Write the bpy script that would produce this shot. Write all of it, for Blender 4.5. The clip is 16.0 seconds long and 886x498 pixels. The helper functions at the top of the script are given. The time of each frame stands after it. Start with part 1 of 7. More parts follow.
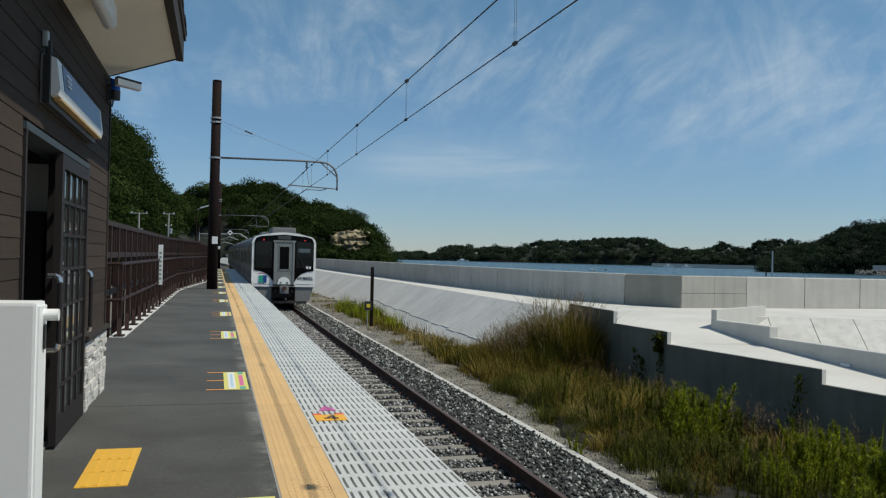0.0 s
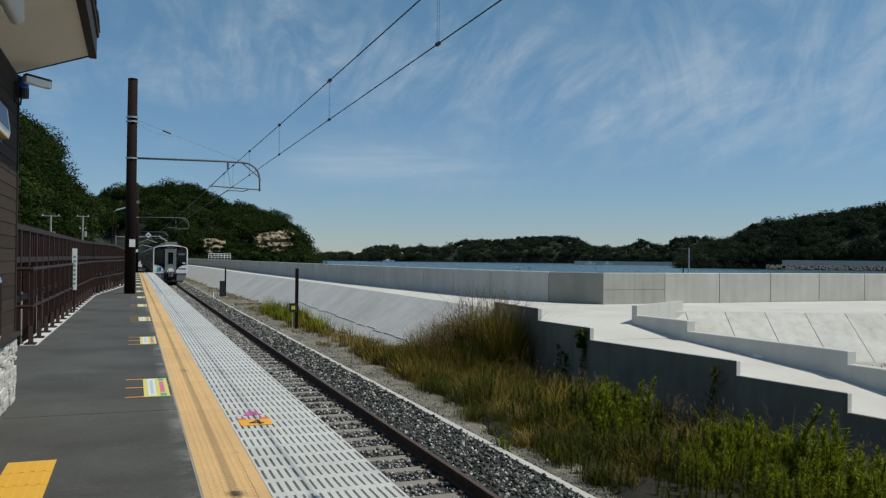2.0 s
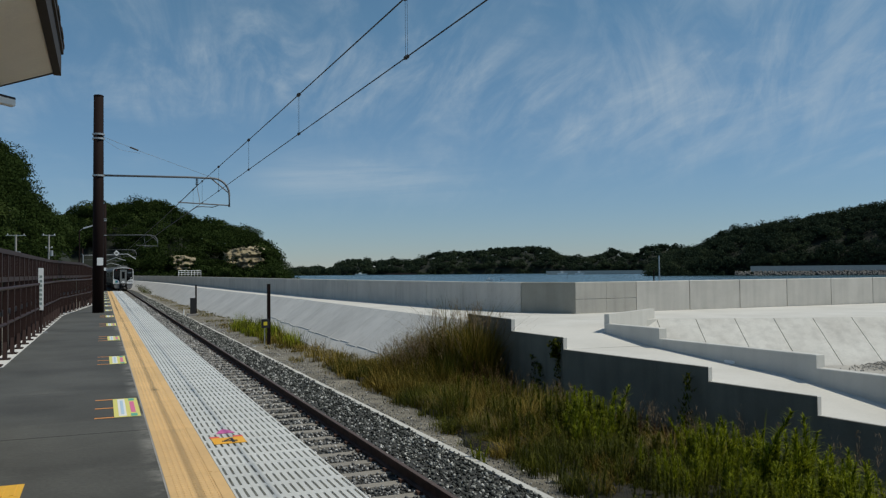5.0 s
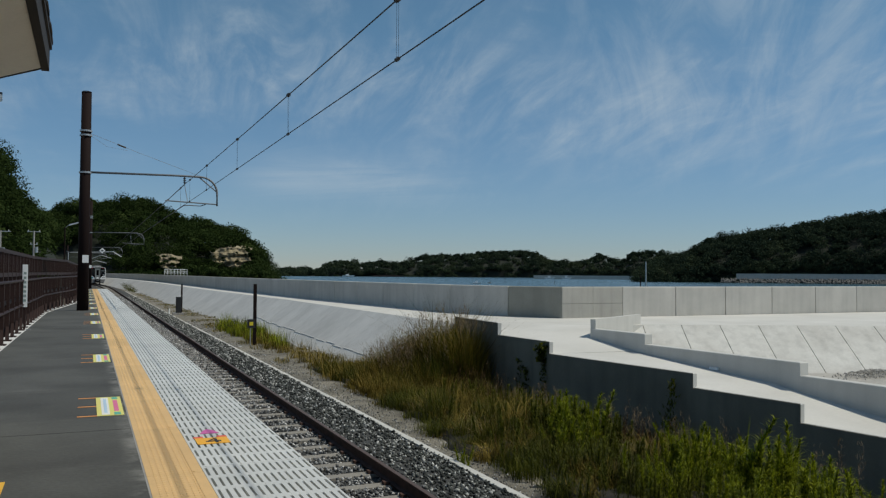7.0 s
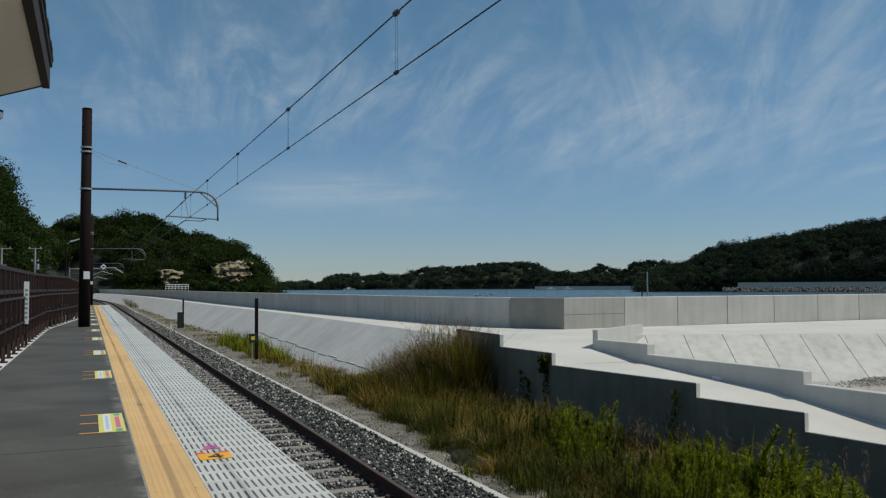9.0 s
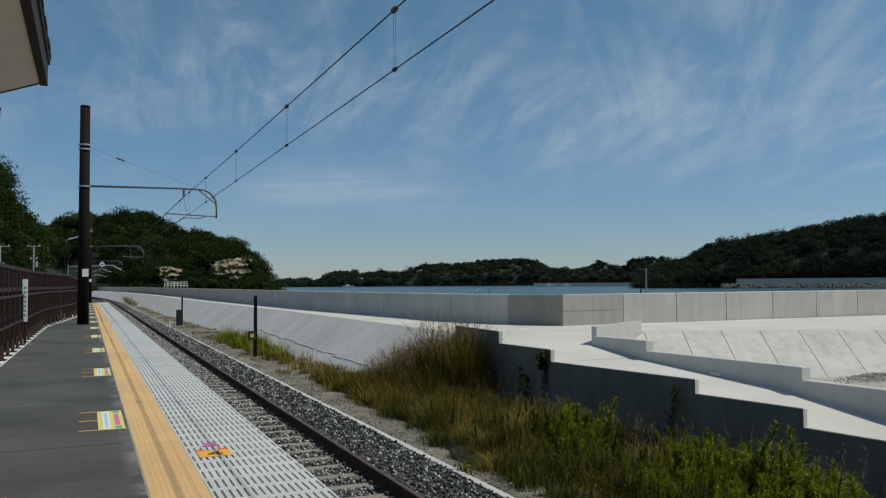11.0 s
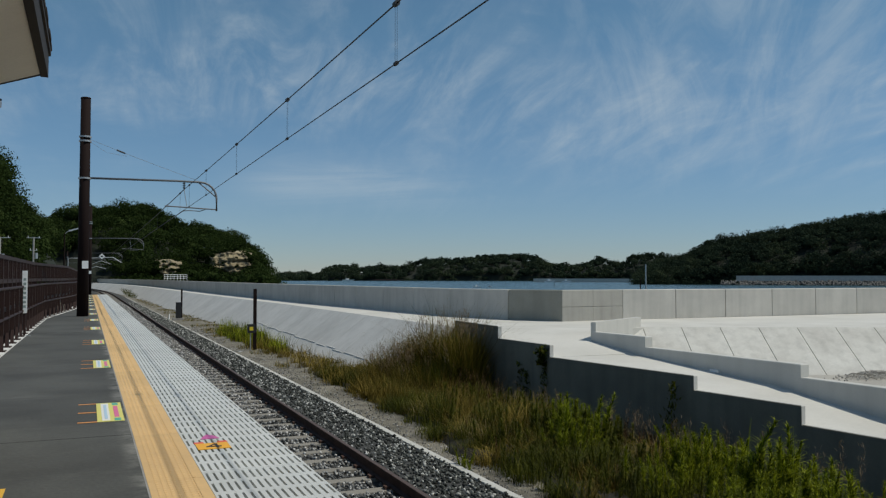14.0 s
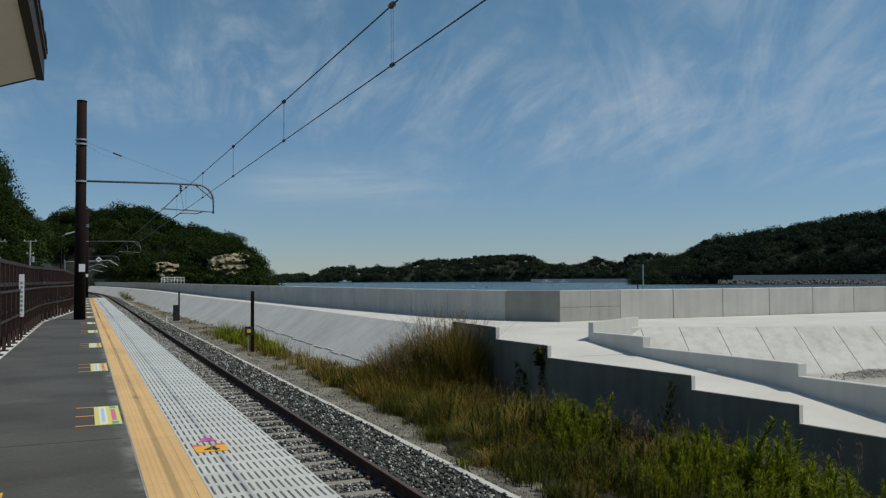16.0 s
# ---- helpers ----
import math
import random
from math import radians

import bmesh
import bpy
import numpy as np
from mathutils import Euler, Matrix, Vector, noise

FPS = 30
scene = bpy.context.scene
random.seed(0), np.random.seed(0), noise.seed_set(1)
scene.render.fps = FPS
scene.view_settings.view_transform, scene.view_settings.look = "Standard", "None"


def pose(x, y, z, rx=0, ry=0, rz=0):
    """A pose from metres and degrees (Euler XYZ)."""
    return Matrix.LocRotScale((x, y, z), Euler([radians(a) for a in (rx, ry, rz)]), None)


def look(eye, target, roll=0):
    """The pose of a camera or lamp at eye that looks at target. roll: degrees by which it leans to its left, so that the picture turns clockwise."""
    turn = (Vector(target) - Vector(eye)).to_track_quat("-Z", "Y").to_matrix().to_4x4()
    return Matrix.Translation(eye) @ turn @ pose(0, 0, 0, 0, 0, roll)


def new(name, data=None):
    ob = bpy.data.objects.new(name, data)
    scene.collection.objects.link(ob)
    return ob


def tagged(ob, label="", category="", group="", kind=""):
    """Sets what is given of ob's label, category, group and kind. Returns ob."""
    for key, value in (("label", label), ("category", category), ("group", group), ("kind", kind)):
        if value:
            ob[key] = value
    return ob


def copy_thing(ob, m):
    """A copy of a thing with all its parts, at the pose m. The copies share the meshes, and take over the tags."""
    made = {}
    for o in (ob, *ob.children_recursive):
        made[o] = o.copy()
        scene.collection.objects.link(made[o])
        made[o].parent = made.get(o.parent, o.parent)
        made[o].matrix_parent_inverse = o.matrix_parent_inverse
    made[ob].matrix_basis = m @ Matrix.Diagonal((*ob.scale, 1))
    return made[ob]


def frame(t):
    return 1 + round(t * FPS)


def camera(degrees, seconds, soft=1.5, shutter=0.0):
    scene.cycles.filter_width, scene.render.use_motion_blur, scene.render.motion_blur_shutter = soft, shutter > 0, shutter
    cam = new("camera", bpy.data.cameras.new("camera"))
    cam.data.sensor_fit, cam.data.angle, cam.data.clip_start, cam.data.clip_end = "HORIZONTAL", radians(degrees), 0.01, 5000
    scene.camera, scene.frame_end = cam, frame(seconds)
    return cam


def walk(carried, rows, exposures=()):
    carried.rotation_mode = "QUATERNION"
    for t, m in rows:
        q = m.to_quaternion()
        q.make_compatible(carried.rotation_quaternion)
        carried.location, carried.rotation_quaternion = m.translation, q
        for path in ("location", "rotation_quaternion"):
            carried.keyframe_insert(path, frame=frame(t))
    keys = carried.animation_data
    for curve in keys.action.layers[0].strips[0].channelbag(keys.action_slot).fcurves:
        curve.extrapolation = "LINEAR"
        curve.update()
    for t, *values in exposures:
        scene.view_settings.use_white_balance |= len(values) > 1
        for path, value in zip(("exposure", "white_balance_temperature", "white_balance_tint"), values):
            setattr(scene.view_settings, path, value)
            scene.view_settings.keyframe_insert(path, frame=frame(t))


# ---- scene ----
EYE = 1.42  # the camera's height over the platform; z = 0 is the platform, y runs along the track
cam = camera(56.85, 16.0, 1.25)
walk(cam, [
    (0, pose(0, 0, EYE, 90.596, -1.331, -15.488)),
    (0.5, pose(0, 0, EYE, 90.964, -0.622, -17.255)),
    (1, pose(0, 0, EYE, 91.018, -0.314, -19.342)),
    (1.5, pose(0, 0, EYE, 90.655, -0.803, -20.727)),
    (2, pose(0, 0, EYE, 90.684, -0.598, -20.686)),
    (2.5, pose(0, 0, EYE, 91.200, 0.143, -20.876)),
    (3, pose(0, 0, EYE, 91.431, 0.007, -21.523)),
    (3.5, pose(0, 0, EYE, 91.317, 0.288, -21.855)),
    (4, pose(0, 0, EYE, 91.416, 0.331, -22.128)),
    (6.5, pose(0, 0, EYE, 91.641, 0.269, -23.524)),
    (7, pose(0, 0, EYE, 91.740, -0.375, -23.491)),
    (7.5, pose(0, 0, EYE, 91.865, -0.337, -23.307)),
    (8, pose(0, 0, EYE, 92.278, -0.299, -23.081)),
    (8.5, pose(0, 0, EYE, 92.328, -0.181, -23.136)),
    (9, pose(0, 0, EYE, 92.596, 0.273, -23.399)),
    (11.5, pose(0, 0, EYE, 92.193, 0.377, -23.455)),
    (12, pose(0, 0, EYE, 91.904, 0.311, -23.149)),
    (12.5, pose(0, 0, EYE, 92.210, -0.580, -23.101)),
    (13, pose(0, 0, EYE, 92.312, -0.404, -23.206)),
    (13.5, pose(0, 0, EYE, 91.898, -0.150, -23.282)),
    (14, pose(0, 0, EYE, 92.005, -0.050, -23.499)),
    (14.5, pose(0, 0, EYE, 92.175, -0.000, -23.758)),
    (15, pose(0, 0, EYE, 92.077, -0.040, -23.761)),
    (15.5, pose(0, 0, EYE, 92.158, -0.119, -23.662)),
    (16, pose(0, 0, EYE, 92.084, 0.279, -23.678)),
], exposures=[(0, 0.2, 6950, 7), (1, 0.17, 6950, 7), (2.5, 0.05, 6950, 7), (4, -0.03, 6950, 7), (16, -0.06, 6950, 7)])

# ---- sky and sun ----
SUN_TO = Vector((0.59, -0.3, 1.0)).normalized()
world = bpy.data.worlds.new("sky")
scene.world = world
world.use_nodes = True
wn, wl = world.node_tree.nodes, world.node_tree.links
wn.clear()


def wnode(kind, **kw):
    n = wn.new(kind)
    for k, v in kw.items():
        n.inputs[k].default_value = v
    return n


sky = wn.new("ShaderNodeTexSky")
sky.sky_type, sky.sun_disc = "NISHITA", False
sky.sun_elevation = math.asin(SUN_TO.z)
sky.sun_rotation = math.atan2(SUN_TO.x, SUN_TO.y)
sky.air_density, sky.dust_density, sky.ozone_density = 1.0, 0.0, 3.0
coord = wn.new("ShaderNodeTexCoord")
# thin cirrus: the direction is spread on a high flat layer, then combed into streaks
sep = wn.new("ShaderNodeSeparateXYZ")
wl.new(coord.outputs["Generated"], sep.inputs[0])
zadd = wn.new("ShaderNodeMath"); zadd.operation = "ADD"; zadd.inputs[1].default_value = 0.22
wl.new(sep.outputs["Z"], zadd.inputs[0])
flat = []
for axis in ("X", "Y"):
    d = wn.new("ShaderNodeMath"); d.operation = "DIVIDE"
    wl.new(sep.outputs[axis], d.inputs[0]); wl.new(zadd.outputs[0], d.inputs[1])
    flat.append(d)
comb = wn.new("ShaderNodeCombineXYZ")
wl.new(flat[0].outputs[0], comb.inputs[0]); wl.new(flat[1].outputs[0], comb.inputs[1])


def cirrus(turn, scale, loc, nscale, lo, hi, distort):
    m = wn.new("ShaderNodeMapping")
    m.vector_type = "TEXTURE"
    m.inputs["Rotation"].default_value = (0, 0, radians(turn))
    m.inputs["Scale"].default_value = scale
    m.inputs["Location"].default_value = loc
    wl.new(comb.outputs[0], m.inputs[0])
    n = wnode("ShaderNodeTexNoise", Scale=nscale, Detail=7.0, Roughness=0.62, Distortion=distort)
    wl.new(m.outputs[0], n.inputs["Vector"])
    r = wn.new("ShaderNodeMapRange")
    r.interpolation_type = "SMOOTHSTEP"
    r.inputs["From Min"].default_value, r.inputs["From Max"].default_value = lo, hi
    wl.new(n.outputs[0], r.inputs[0])
    return r


streak = cirrus(-10, (0.34, 1.25, 1), (1.3, 0.4, 0), 2.3, 0.34, 0.82, 0.5)
patch = cirrus(-20, (1.1, 0.83, 1), (3.1, 0.9, 0), 0.9, 0.39, 0.66, 0.3)
mul = wn.new("ShaderNodeMath"); mul.operation = "MULTIPLY"
wl.new(streak.outputs[0], mul.inputs[0]); wl.new(patch.outputs[0], mul.inputs[1])


def smooth(sock, lo, hi, down=False):
    r = wn.new("ShaderNodeMapRange")
    r.interpolation_type = "SMOOTHSTEP"
    r.inputs["From Min"].default_value, r.inputs["From Max"].default_value = lo, hi
    r.inputs["To Min"].default_value, r.inputs["To Max"].default_value = (1.0, 0.0) if down else (0.0, 1.0)
    wl.new(sock, r.inputs[0])
    return r.outputs[0]


def wmath(op, a, b):
    n = wn.new("ShaderNodeMath"); n.operation = op
    for k, v in enumerate((a, b)):
        if isinstance(v, (int, float)):
            n.inputs[k].default_value = v
        else:
            wl.new(v, n.inputs[k])
    return n.outputs[0]


# a broad field of streaks over the bay's right side, and one low bank over the headland's end
side_way = wmath("DIVIDE", sep.outputs["X"], wmath("MAXIMUM", sep.outputs["Y"], 0.05))
combed = cirrus(-38, (0.3, 1.6, 1), (0.7, 2.2, 0), 2.0, 0.36, 0.78, 0.9)
field = wmath("MULTIPLY", wmath("MULTIPLY", smooth(side_way, 0.42, 0.85), smooth(sep.outputs["Z"], 0.08, 0.2)), combed.outputs[0])
lowbank = cirrus(62, (0.5, 2.2, 1), (5.2, 1.1, 0), 1.1, 0.3, 0.66, 0.6)
bank = wmath("MULTIPLY", wmath("MULTIPLY", smooth(side_way, 0.12, 0.24), smooth(side_way, 0.34, 0.52, True)),
             wmath("MULTIPLY", smooth(sep.outputs["Z"], 0.075, 0.115), smooth(sep.outputs["Z"], 0.12, 0.165, True)))
extra = wmath("ADD", wmath("MULTIPLY", field, 0.34), wmath("MULTIPLY", wmath("MULTIPLY", bank, lowbank.outputs[0]), 0.42))
amt = wn.new("ShaderNodeMath"); amt.operation = "MULTIPLY"; amt.inputs[1].default_value = 0.62
high = wn.new("ShaderNodeMapRange")
high.interpolation_type = "SMOOTHSTEP"
high.inputs["From Min"].default_value, high.inputs["From Max"].default_value = 0.03, 0.24
wl.new(sep.outputs["Z"], high.inputs[0])
thin = wn.new("ShaderNodeMath"); thin.operation = "MULTIPLY"
wl.new(mul.outputs[0], thin.inputs[0]); wl.new(high.outputs[0], thin.inputs[1])
wl.new(thin.outputs[0], amt.inputs[0])
mix = wn.new("ShaderNodeMix"); mix.data_type = "RGBA"
veil = wmath("MINIMUM", wmath("ADD", amt.outputs[0], extra), 0.8)
wl.new(veil, mix.inputs["Factor"])
# a clear sea sky: bluer than the model's, down to the horizon
grad = wn.new("ShaderNodeMapRange")
grad.inputs["From Min"].default_value, grad.inputs["From Max"].default_value = -0.02, 0.3
wl.new(sep.outputs["Z"], grad.inputs[0])
tone = wn.new("ShaderNodeMix"); tone.data_type = "RGBA"
tone.inputs["A"].default_value, tone.inputs["B"].default_value = (0.555, 0.67, 0.98, 1), (0.75, 1.0, 1.05, 1)
wl.new(grad.outputs[0], tone.inputs["Factor"])
blue = wn.new("ShaderNodeMix"); blue.data_type, blue.blend_type = "RGBA", "MULTIPLY"
blue.inputs["Factor"].default_value = 1.0
wl.new(sky.outputs[0], blue.inputs["A"]); wl.new(tone.outputs["Result"], blue.inputs["B"])
wl.new(blue.outputs["Result"], mix.inputs["A"])
mix.inputs["B"].default_value = (6.0, 7.1, 8.3, 1)
bg = wnode("ShaderNodeBackground", Strength=0.079)
wl.new(mix.outputs["Result"], bg.inputs["Color"])
wout = wn.new("ShaderNodeOutputWorld")
wl.new(bg.outputs[0], wout.inputs[0])

sun = new("sun", bpy.data.lights.new("sun", "SUN"))
sun.data.energy, sun.data.angle, sun.data.color = 3.15, radians(0.53), (1.0, 0.97, 0.91)
sun.matrix_world = look(SUN_TO * 60, (0, 0, 0))


# ---- materials ----
def mat(name, base, rough=0.8, vary=0.25, scale=2.0, fine=30.0, bump=0.15, metal=0.0, tint=None, island=0.0, random_ob=0.0,
        stretch=(1, 1, 1), bump_dist=0.01, trans=0.0, spec=0.5, emit=None, stain=0.0):
    """Two scales of noise on one base colour; tint is the colour of its patches."""
    m = bpy.data.materials.new(name)
    m.use_nodes = True
    n, l = m.node_tree.nodes, m.node_tree.links
    b = n["Principled BSDF"]
    b.inputs["Roughness"].default_value, b.inputs["Metallic"].default_value = rough, metal
    b.inputs["Specular IOR Level"].default_value = spec
    tc = n.new("ShaderNodeTexCoord")
    mp = n.new("ShaderNodeMapping")
    mp.inputs["Scale"].default_value = stretch
    l.new(tc.outputs["Object"], mp.inputs[0])

    def noise_at(s, detail):
        t = n.new("ShaderNodeTexNoise")
        t.inputs["Scale"].default_value, t.inputs["Detail"].default_value = s, detail
        t.inputs["Roughness"].default_value = 0.6
        l.new(mp.outputs[0], t.inputs["Vector"])
        return t
    big, small = noise_at(scale, 5), noise_at(fine, 4)
    tint = tint or tuple(c * (1 - 0.6 * vary) for c in base)
    mx = n.new("ShaderNodeMix"); mx.data_type = "RGBA"
    rg = n.new("ShaderNodeMapRange")
    rg.inputs["From Min"].default_value, rg.inputs["From Max"].default_value = 0.35, 0.68
    l.new(big.outputs[0], rg.inputs[0]); l.new(rg.outputs[0], mx.inputs["Factor"])
    mx.inputs["A"].default_value, mx.inputs["B"].default_value = (*base, 1), (*tint, 1)
    hsv = n.new("ShaderNodeHueSaturation")
    l.new(mx.outputs["Result"], hsv.inputs["Color"])
    val = n.new("ShaderNodeMapRange")
    val.inputs["To Min"].default_value, val.inputs["To Max"].default_value = 1 - vary, 1 + vary
    l.new(small.outputs[0], val.inputs[0])
    last = val.outputs[0]
    for amount, kind, out in ((island, "ShaderNodeNewGeometry", "Random Per Island"), (random_ob, "ShaderNodeObjectInfo", "Random")):
        if amount:
            g = n.new(kind)
            r2 = n.new("ShaderNodeMapRange")
            r2.inputs["To Min"].default_value, r2.inputs["To Max"].default_value = 1 - amount, 1 + amount
            l.new(g.outputs[out], r2.inputs[0])
            mm = n.new("ShaderNodeMath"); mm.operation = "MULTIPLY"
            l.new(last, mm.inputs[0]); l.new(r2.outputs[0], mm.inputs[1])
            last = mm.outputs[0]
    if stain:
        # streaks that run down a face
        sm = n.new("ShaderNodeMapping")
        sm.inputs["Scale"].default_value = (1.6, 1.6, 0.12)
        l.new(tc.outputs["Object"], sm.inputs[0])
        st = n.new("ShaderNodeTexNoise")
        st.inputs["Scale"].default_value, st.inputs["Detail"].default_value = 2.2, 6
        l.new(sm.outputs[0], st.inputs["Vector"])
        sr = n.new("ShaderNodeMapRange")
        sr.inputs["From Min"].default_value, sr.inputs["From Max"].default_value = 0.45, 0.75
        sr.inputs["To Min"].default_value, sr.inputs["To Max"].default_value = 1.0, 1 - stain
        l.new(st.outputs[0], sr.inputs[0])
        mm = n.new("ShaderNodeMath"); mm.operation = "MULTIPLY"
        l.new(last, mm.inputs[0]); l.new(sr.outputs[0], mm.inputs[1])
        last = mm.outputs[0]
    l.new(last, hsv.inputs["Value"])
    l.new(hsv.outputs[0], b.inputs["Base Color"])
    if bump:
        bp = n.new("ShaderNodeBump")
        bp.inputs["Strength"].default_value, bp.inputs["Distance"].default_value = bump, bump_dist
        l.new(small.outputs[0], bp.inputs["Height"])
        l.new(bp.outputs[0], b.inputs["Normal"])
    if emit:
        b.inputs["Emission Color"].default_value = (*emit[:3], 1)
        b.inputs["Emission Strength"].default_value = emit[3]
    if trans:
        tr = n.new("ShaderNodeBsdfTranslucent")
        l.new(hsv.outputs[0], tr.inputs["Color"])
        ms = n.new("ShaderNodeMixShader")
        ms.inputs[0].default_value = trans
        l.new(b.outputs[0], ms.inputs[1]); l.new(tr.outputs[0], ms.inputs[2])
        l.new(ms.outputs[0], n["Material Output"].inputs[0])
    return m


def glass_mat(name, base, rough=0.04, alpha=None):
    m = bpy.data.materials.new(name)
    m.use_nodes = True
    b = m.node_tree.nodes["Principled BSDF"]
    b.inputs["Base Color"].default_value = (*base, 1)
    b.inputs["Roughness"].default_value = rough
    b.inputs["IOR"].default_value = 1.5
    if alpha is not None:
        b.inputs["Transmission Weight"].default_value = alpha
    return m


def ramp_mat(name, colours, rough=0.7, trans=0.25, noise_scale=None, noise_amount=0.3, spec=0.25):
    """Colour by island from a ramp, with some light through the leaf."""
    m = bpy.data.materials.new(name)
    m.use_nodes = True
    n, l = m.node_tree.nodes, m.node_tree.links
    b = n["Principled BSDF"]
    b.inputs["Roughness"].default_value = rough
    b.inputs["Specular IOR Level"].default_value = spec
    g = n.new("ShaderNodeNewGeometry")
    r = n.new("ShaderNodeValToRGB")
    while len(r.color_ramp.elements) < len(colours):
        r.color_ramp.elements.new(0.5)
    for i, c in enumerate(colours):
        r.color_ramp.elements[i].position = i / (len(colours) - 1)
        r.color_ramp.elements[i].color = (*c, 1)
    fac = g.outputs["Random Per Island"]
    if noise_scale:
        tc = n.new("ShaderNodeTexCoord")
        t = n.new("ShaderNodeTexNoise")
        t.inputs["Scale"].default_value, t.inputs["Detail"].default_value = noise_scale, 3
        l.new(tc.outputs["Object"], t.inputs["Vector"])
        mr = n.new("ShaderNodeMapRange")
        mr.inputs["From Min"].default_value, mr.inputs["From Max"].default_value = 0.3, 0.7
        l.new(t.outputs[0], mr.inputs[0])
        mx = n.new("ShaderNodeMix")
        mx.inputs["Factor"].default_value = noise_amount
        l.new(fac, mx.inputs["A"]); l.new(mr.outputs[0], mx.inputs["B"])
        fac = mx.outputs["Result"]
    l.new(fac, r.inputs[0])
    l.new(r.outputs[0], b.inputs["Base Color"])
    tr = n.new("ShaderNodeBsdfTranslucent")
    l.new(r.outputs[0], tr.inputs["Color"])
    ms = n.new("ShaderNodeMixShader")
    ms.inputs[0].default_value = trans
    l.new(b.outputs[0], ms.inputs[1]); l.new(tr.outputs[0], ms.inputs[2])
    l.new(ms.outputs[0], n["Material Output"].inputs[0])
    return m


ASPHALT = mat("asphalt", (0.078, 0.079, 0.072), 0.9, 0.34, 0.7, 28, 0.4, tint=(0.046, 0.046, 0.042), bump_dist=0.006)
an, al = ASPHALT.node_tree.nodes, ASPHALT.node_tree.links
a_tc = an.new("ShaderNodeTexCoord"); a_sep = an.new("ShaderNodeSeparateXYZ")
al.new(a_tc.outputs["Object"], a_sep.inputs[0])
a_near = an.new("ShaderNodeMapRange"); a_near.interpolation_type = "SMOOTHSTEP"
a_near.inputs["From Min"].default_value, a_near.inputs["From Max"].default_value = 0.24, 0.4
al.new(a_sep.outputs["X"], a_near.inputs[0])
a_no = an.new("ShaderNodeTexNoise")
a_no.inputs["Scale"].default_value, a_no.inputs["Detail"].default_value, a_no.inputs["Roughness"].default_value = 1.9, 8, 0.7
al.new(a_tc.outputs["Object"], a_no.inputs["Vector"])
a_rg = an.new("ShaderNodeMapRange")
a_rg.inputs["From Min"].default_value, a_rg.inputs["From Max"].default_value = 0.46, 0.66
al.new(a_no.outputs[0], a_rg.inputs[0])
a_mu = an.new("ShaderNodeMath"); a_mu.operation = "MULTIPLY"
al.new(a_near.outputs[0], a_mu.inputs[0]); al.new(a_rg.outputs[0], a_mu.inputs[1])
# scuffs and dry patches over the whole surface
a_sc = an.new("ShaderNodeTexNoise")
a_sc.inputs["Scale"].default_value, a_sc.inputs["Detail"].default_value, a_sc.inputs["Roughness"].default_value = 0.9, 9, 0.75
a_mp = an.new("ShaderNodeMapping"); a_mp.inputs["Scale"].default_value = (0.6, 1.6, 1)
al.new(a_tc.outputs["Object"], a_mp.inputs[0]); al.new(a_mp.outputs[0], a_sc.inputs["Vector"])
a_sr = an.new("ShaderNodeMapRange")
a_sr.inputs["From Min"].default_value, a_sr.inputs["From Max"].default_value, a_sr.inputs["To Max"].default_value = 0.56, 0.8, 0.3
al.new(a_sc.outputs[0], a_sr.inputs[0])
a_mx = an.new("ShaderNodeMath"); a_mx.operation = "MAXIMUM"
al.new(a_mu.outputs[0], a_mx.inputs[0]); al.new(a_sr.outputs[0], a_mx.inputs[1])
a_mix = an.new("ShaderNodeMix"); a_mix.data_type = "RGBA"
a_b = an["Principled BSDF"]
al.new(a_b.inputs["Base Color"].links[0].from_socket, a_mix.inputs["A"])
a_mix.inputs["B"].default_value = (0.24, 0.235, 0.215, 1)
al.new(a_mx.outputs[0], a_mix.inputs["Factor"]); al.new(a_mix.outputs["Result"], a_b.inputs["Base Color"])
YELLOW = mat("tactile_yellow", (0.67, 0.44, 0.2), 0.7, 0.1, 1.5, 40, 0.1, tint=(0.58, 0.38, 0.18), random_ob=0.06)
YELLOW_NEW = mat("warning_yellow", (0.75, 0.42, 0.05), 0.6, 0.08, 3, 40, 0.1)
GRATE = mat("white_grating", (0.62, 0.63, 0.61), 0.55, 0.08, 1.2, 30, 0.05, tint=(0.5, 0.51, 0.49), random_ob=0.05)
VOID = mat("dark_gap", (0.02, 0.02, 0.02), 0.9, 0.1)
PLAT = mat("platform_concrete", (0.32, 0.31, 0.29), 0.85, 0.15, 1.5, 40, 0.2, stain=0.3)
CONC = mat("fresh_concrete", (0.56, 0.55, 0.51), 0.75, 0.05, 0.5, 25, 0.12, tint=(0.49, 0.48, 0.445), stain=0.1)
CONC_SLAB = mat("pale_slab_concrete", (0.6, 0.585, 0.54), 0.75, 0.08, 0.6, 20, 0.1, tint=(0.52, 0.505, 0.46))
CONC_INLAND = mat("inland_slope_concrete", (0.6, 0.59, 0.545), 0.75, 0.12, 0.9, 20, 0.2, tint=(0.48, 0.465, 0.425), random_ob=0.03, stain=0.2)
CONC_PAR = mat("parapet_concrete", (0.52, 0.5, 0.455), 0.75, 0.06, 0.8, 25, 0.12, tint=(0.43, 0.415, 0.38), random_ob=0.06, stain=0.14)
CONC_SLOPE = mat("slope_concrete", (0.64, 0.625, 0.585), 0.75, 0.1, 0.7, 25, 0.2, tint=(0.53, 0.52, 0.485), random_ob=0.04, stain=0.1)
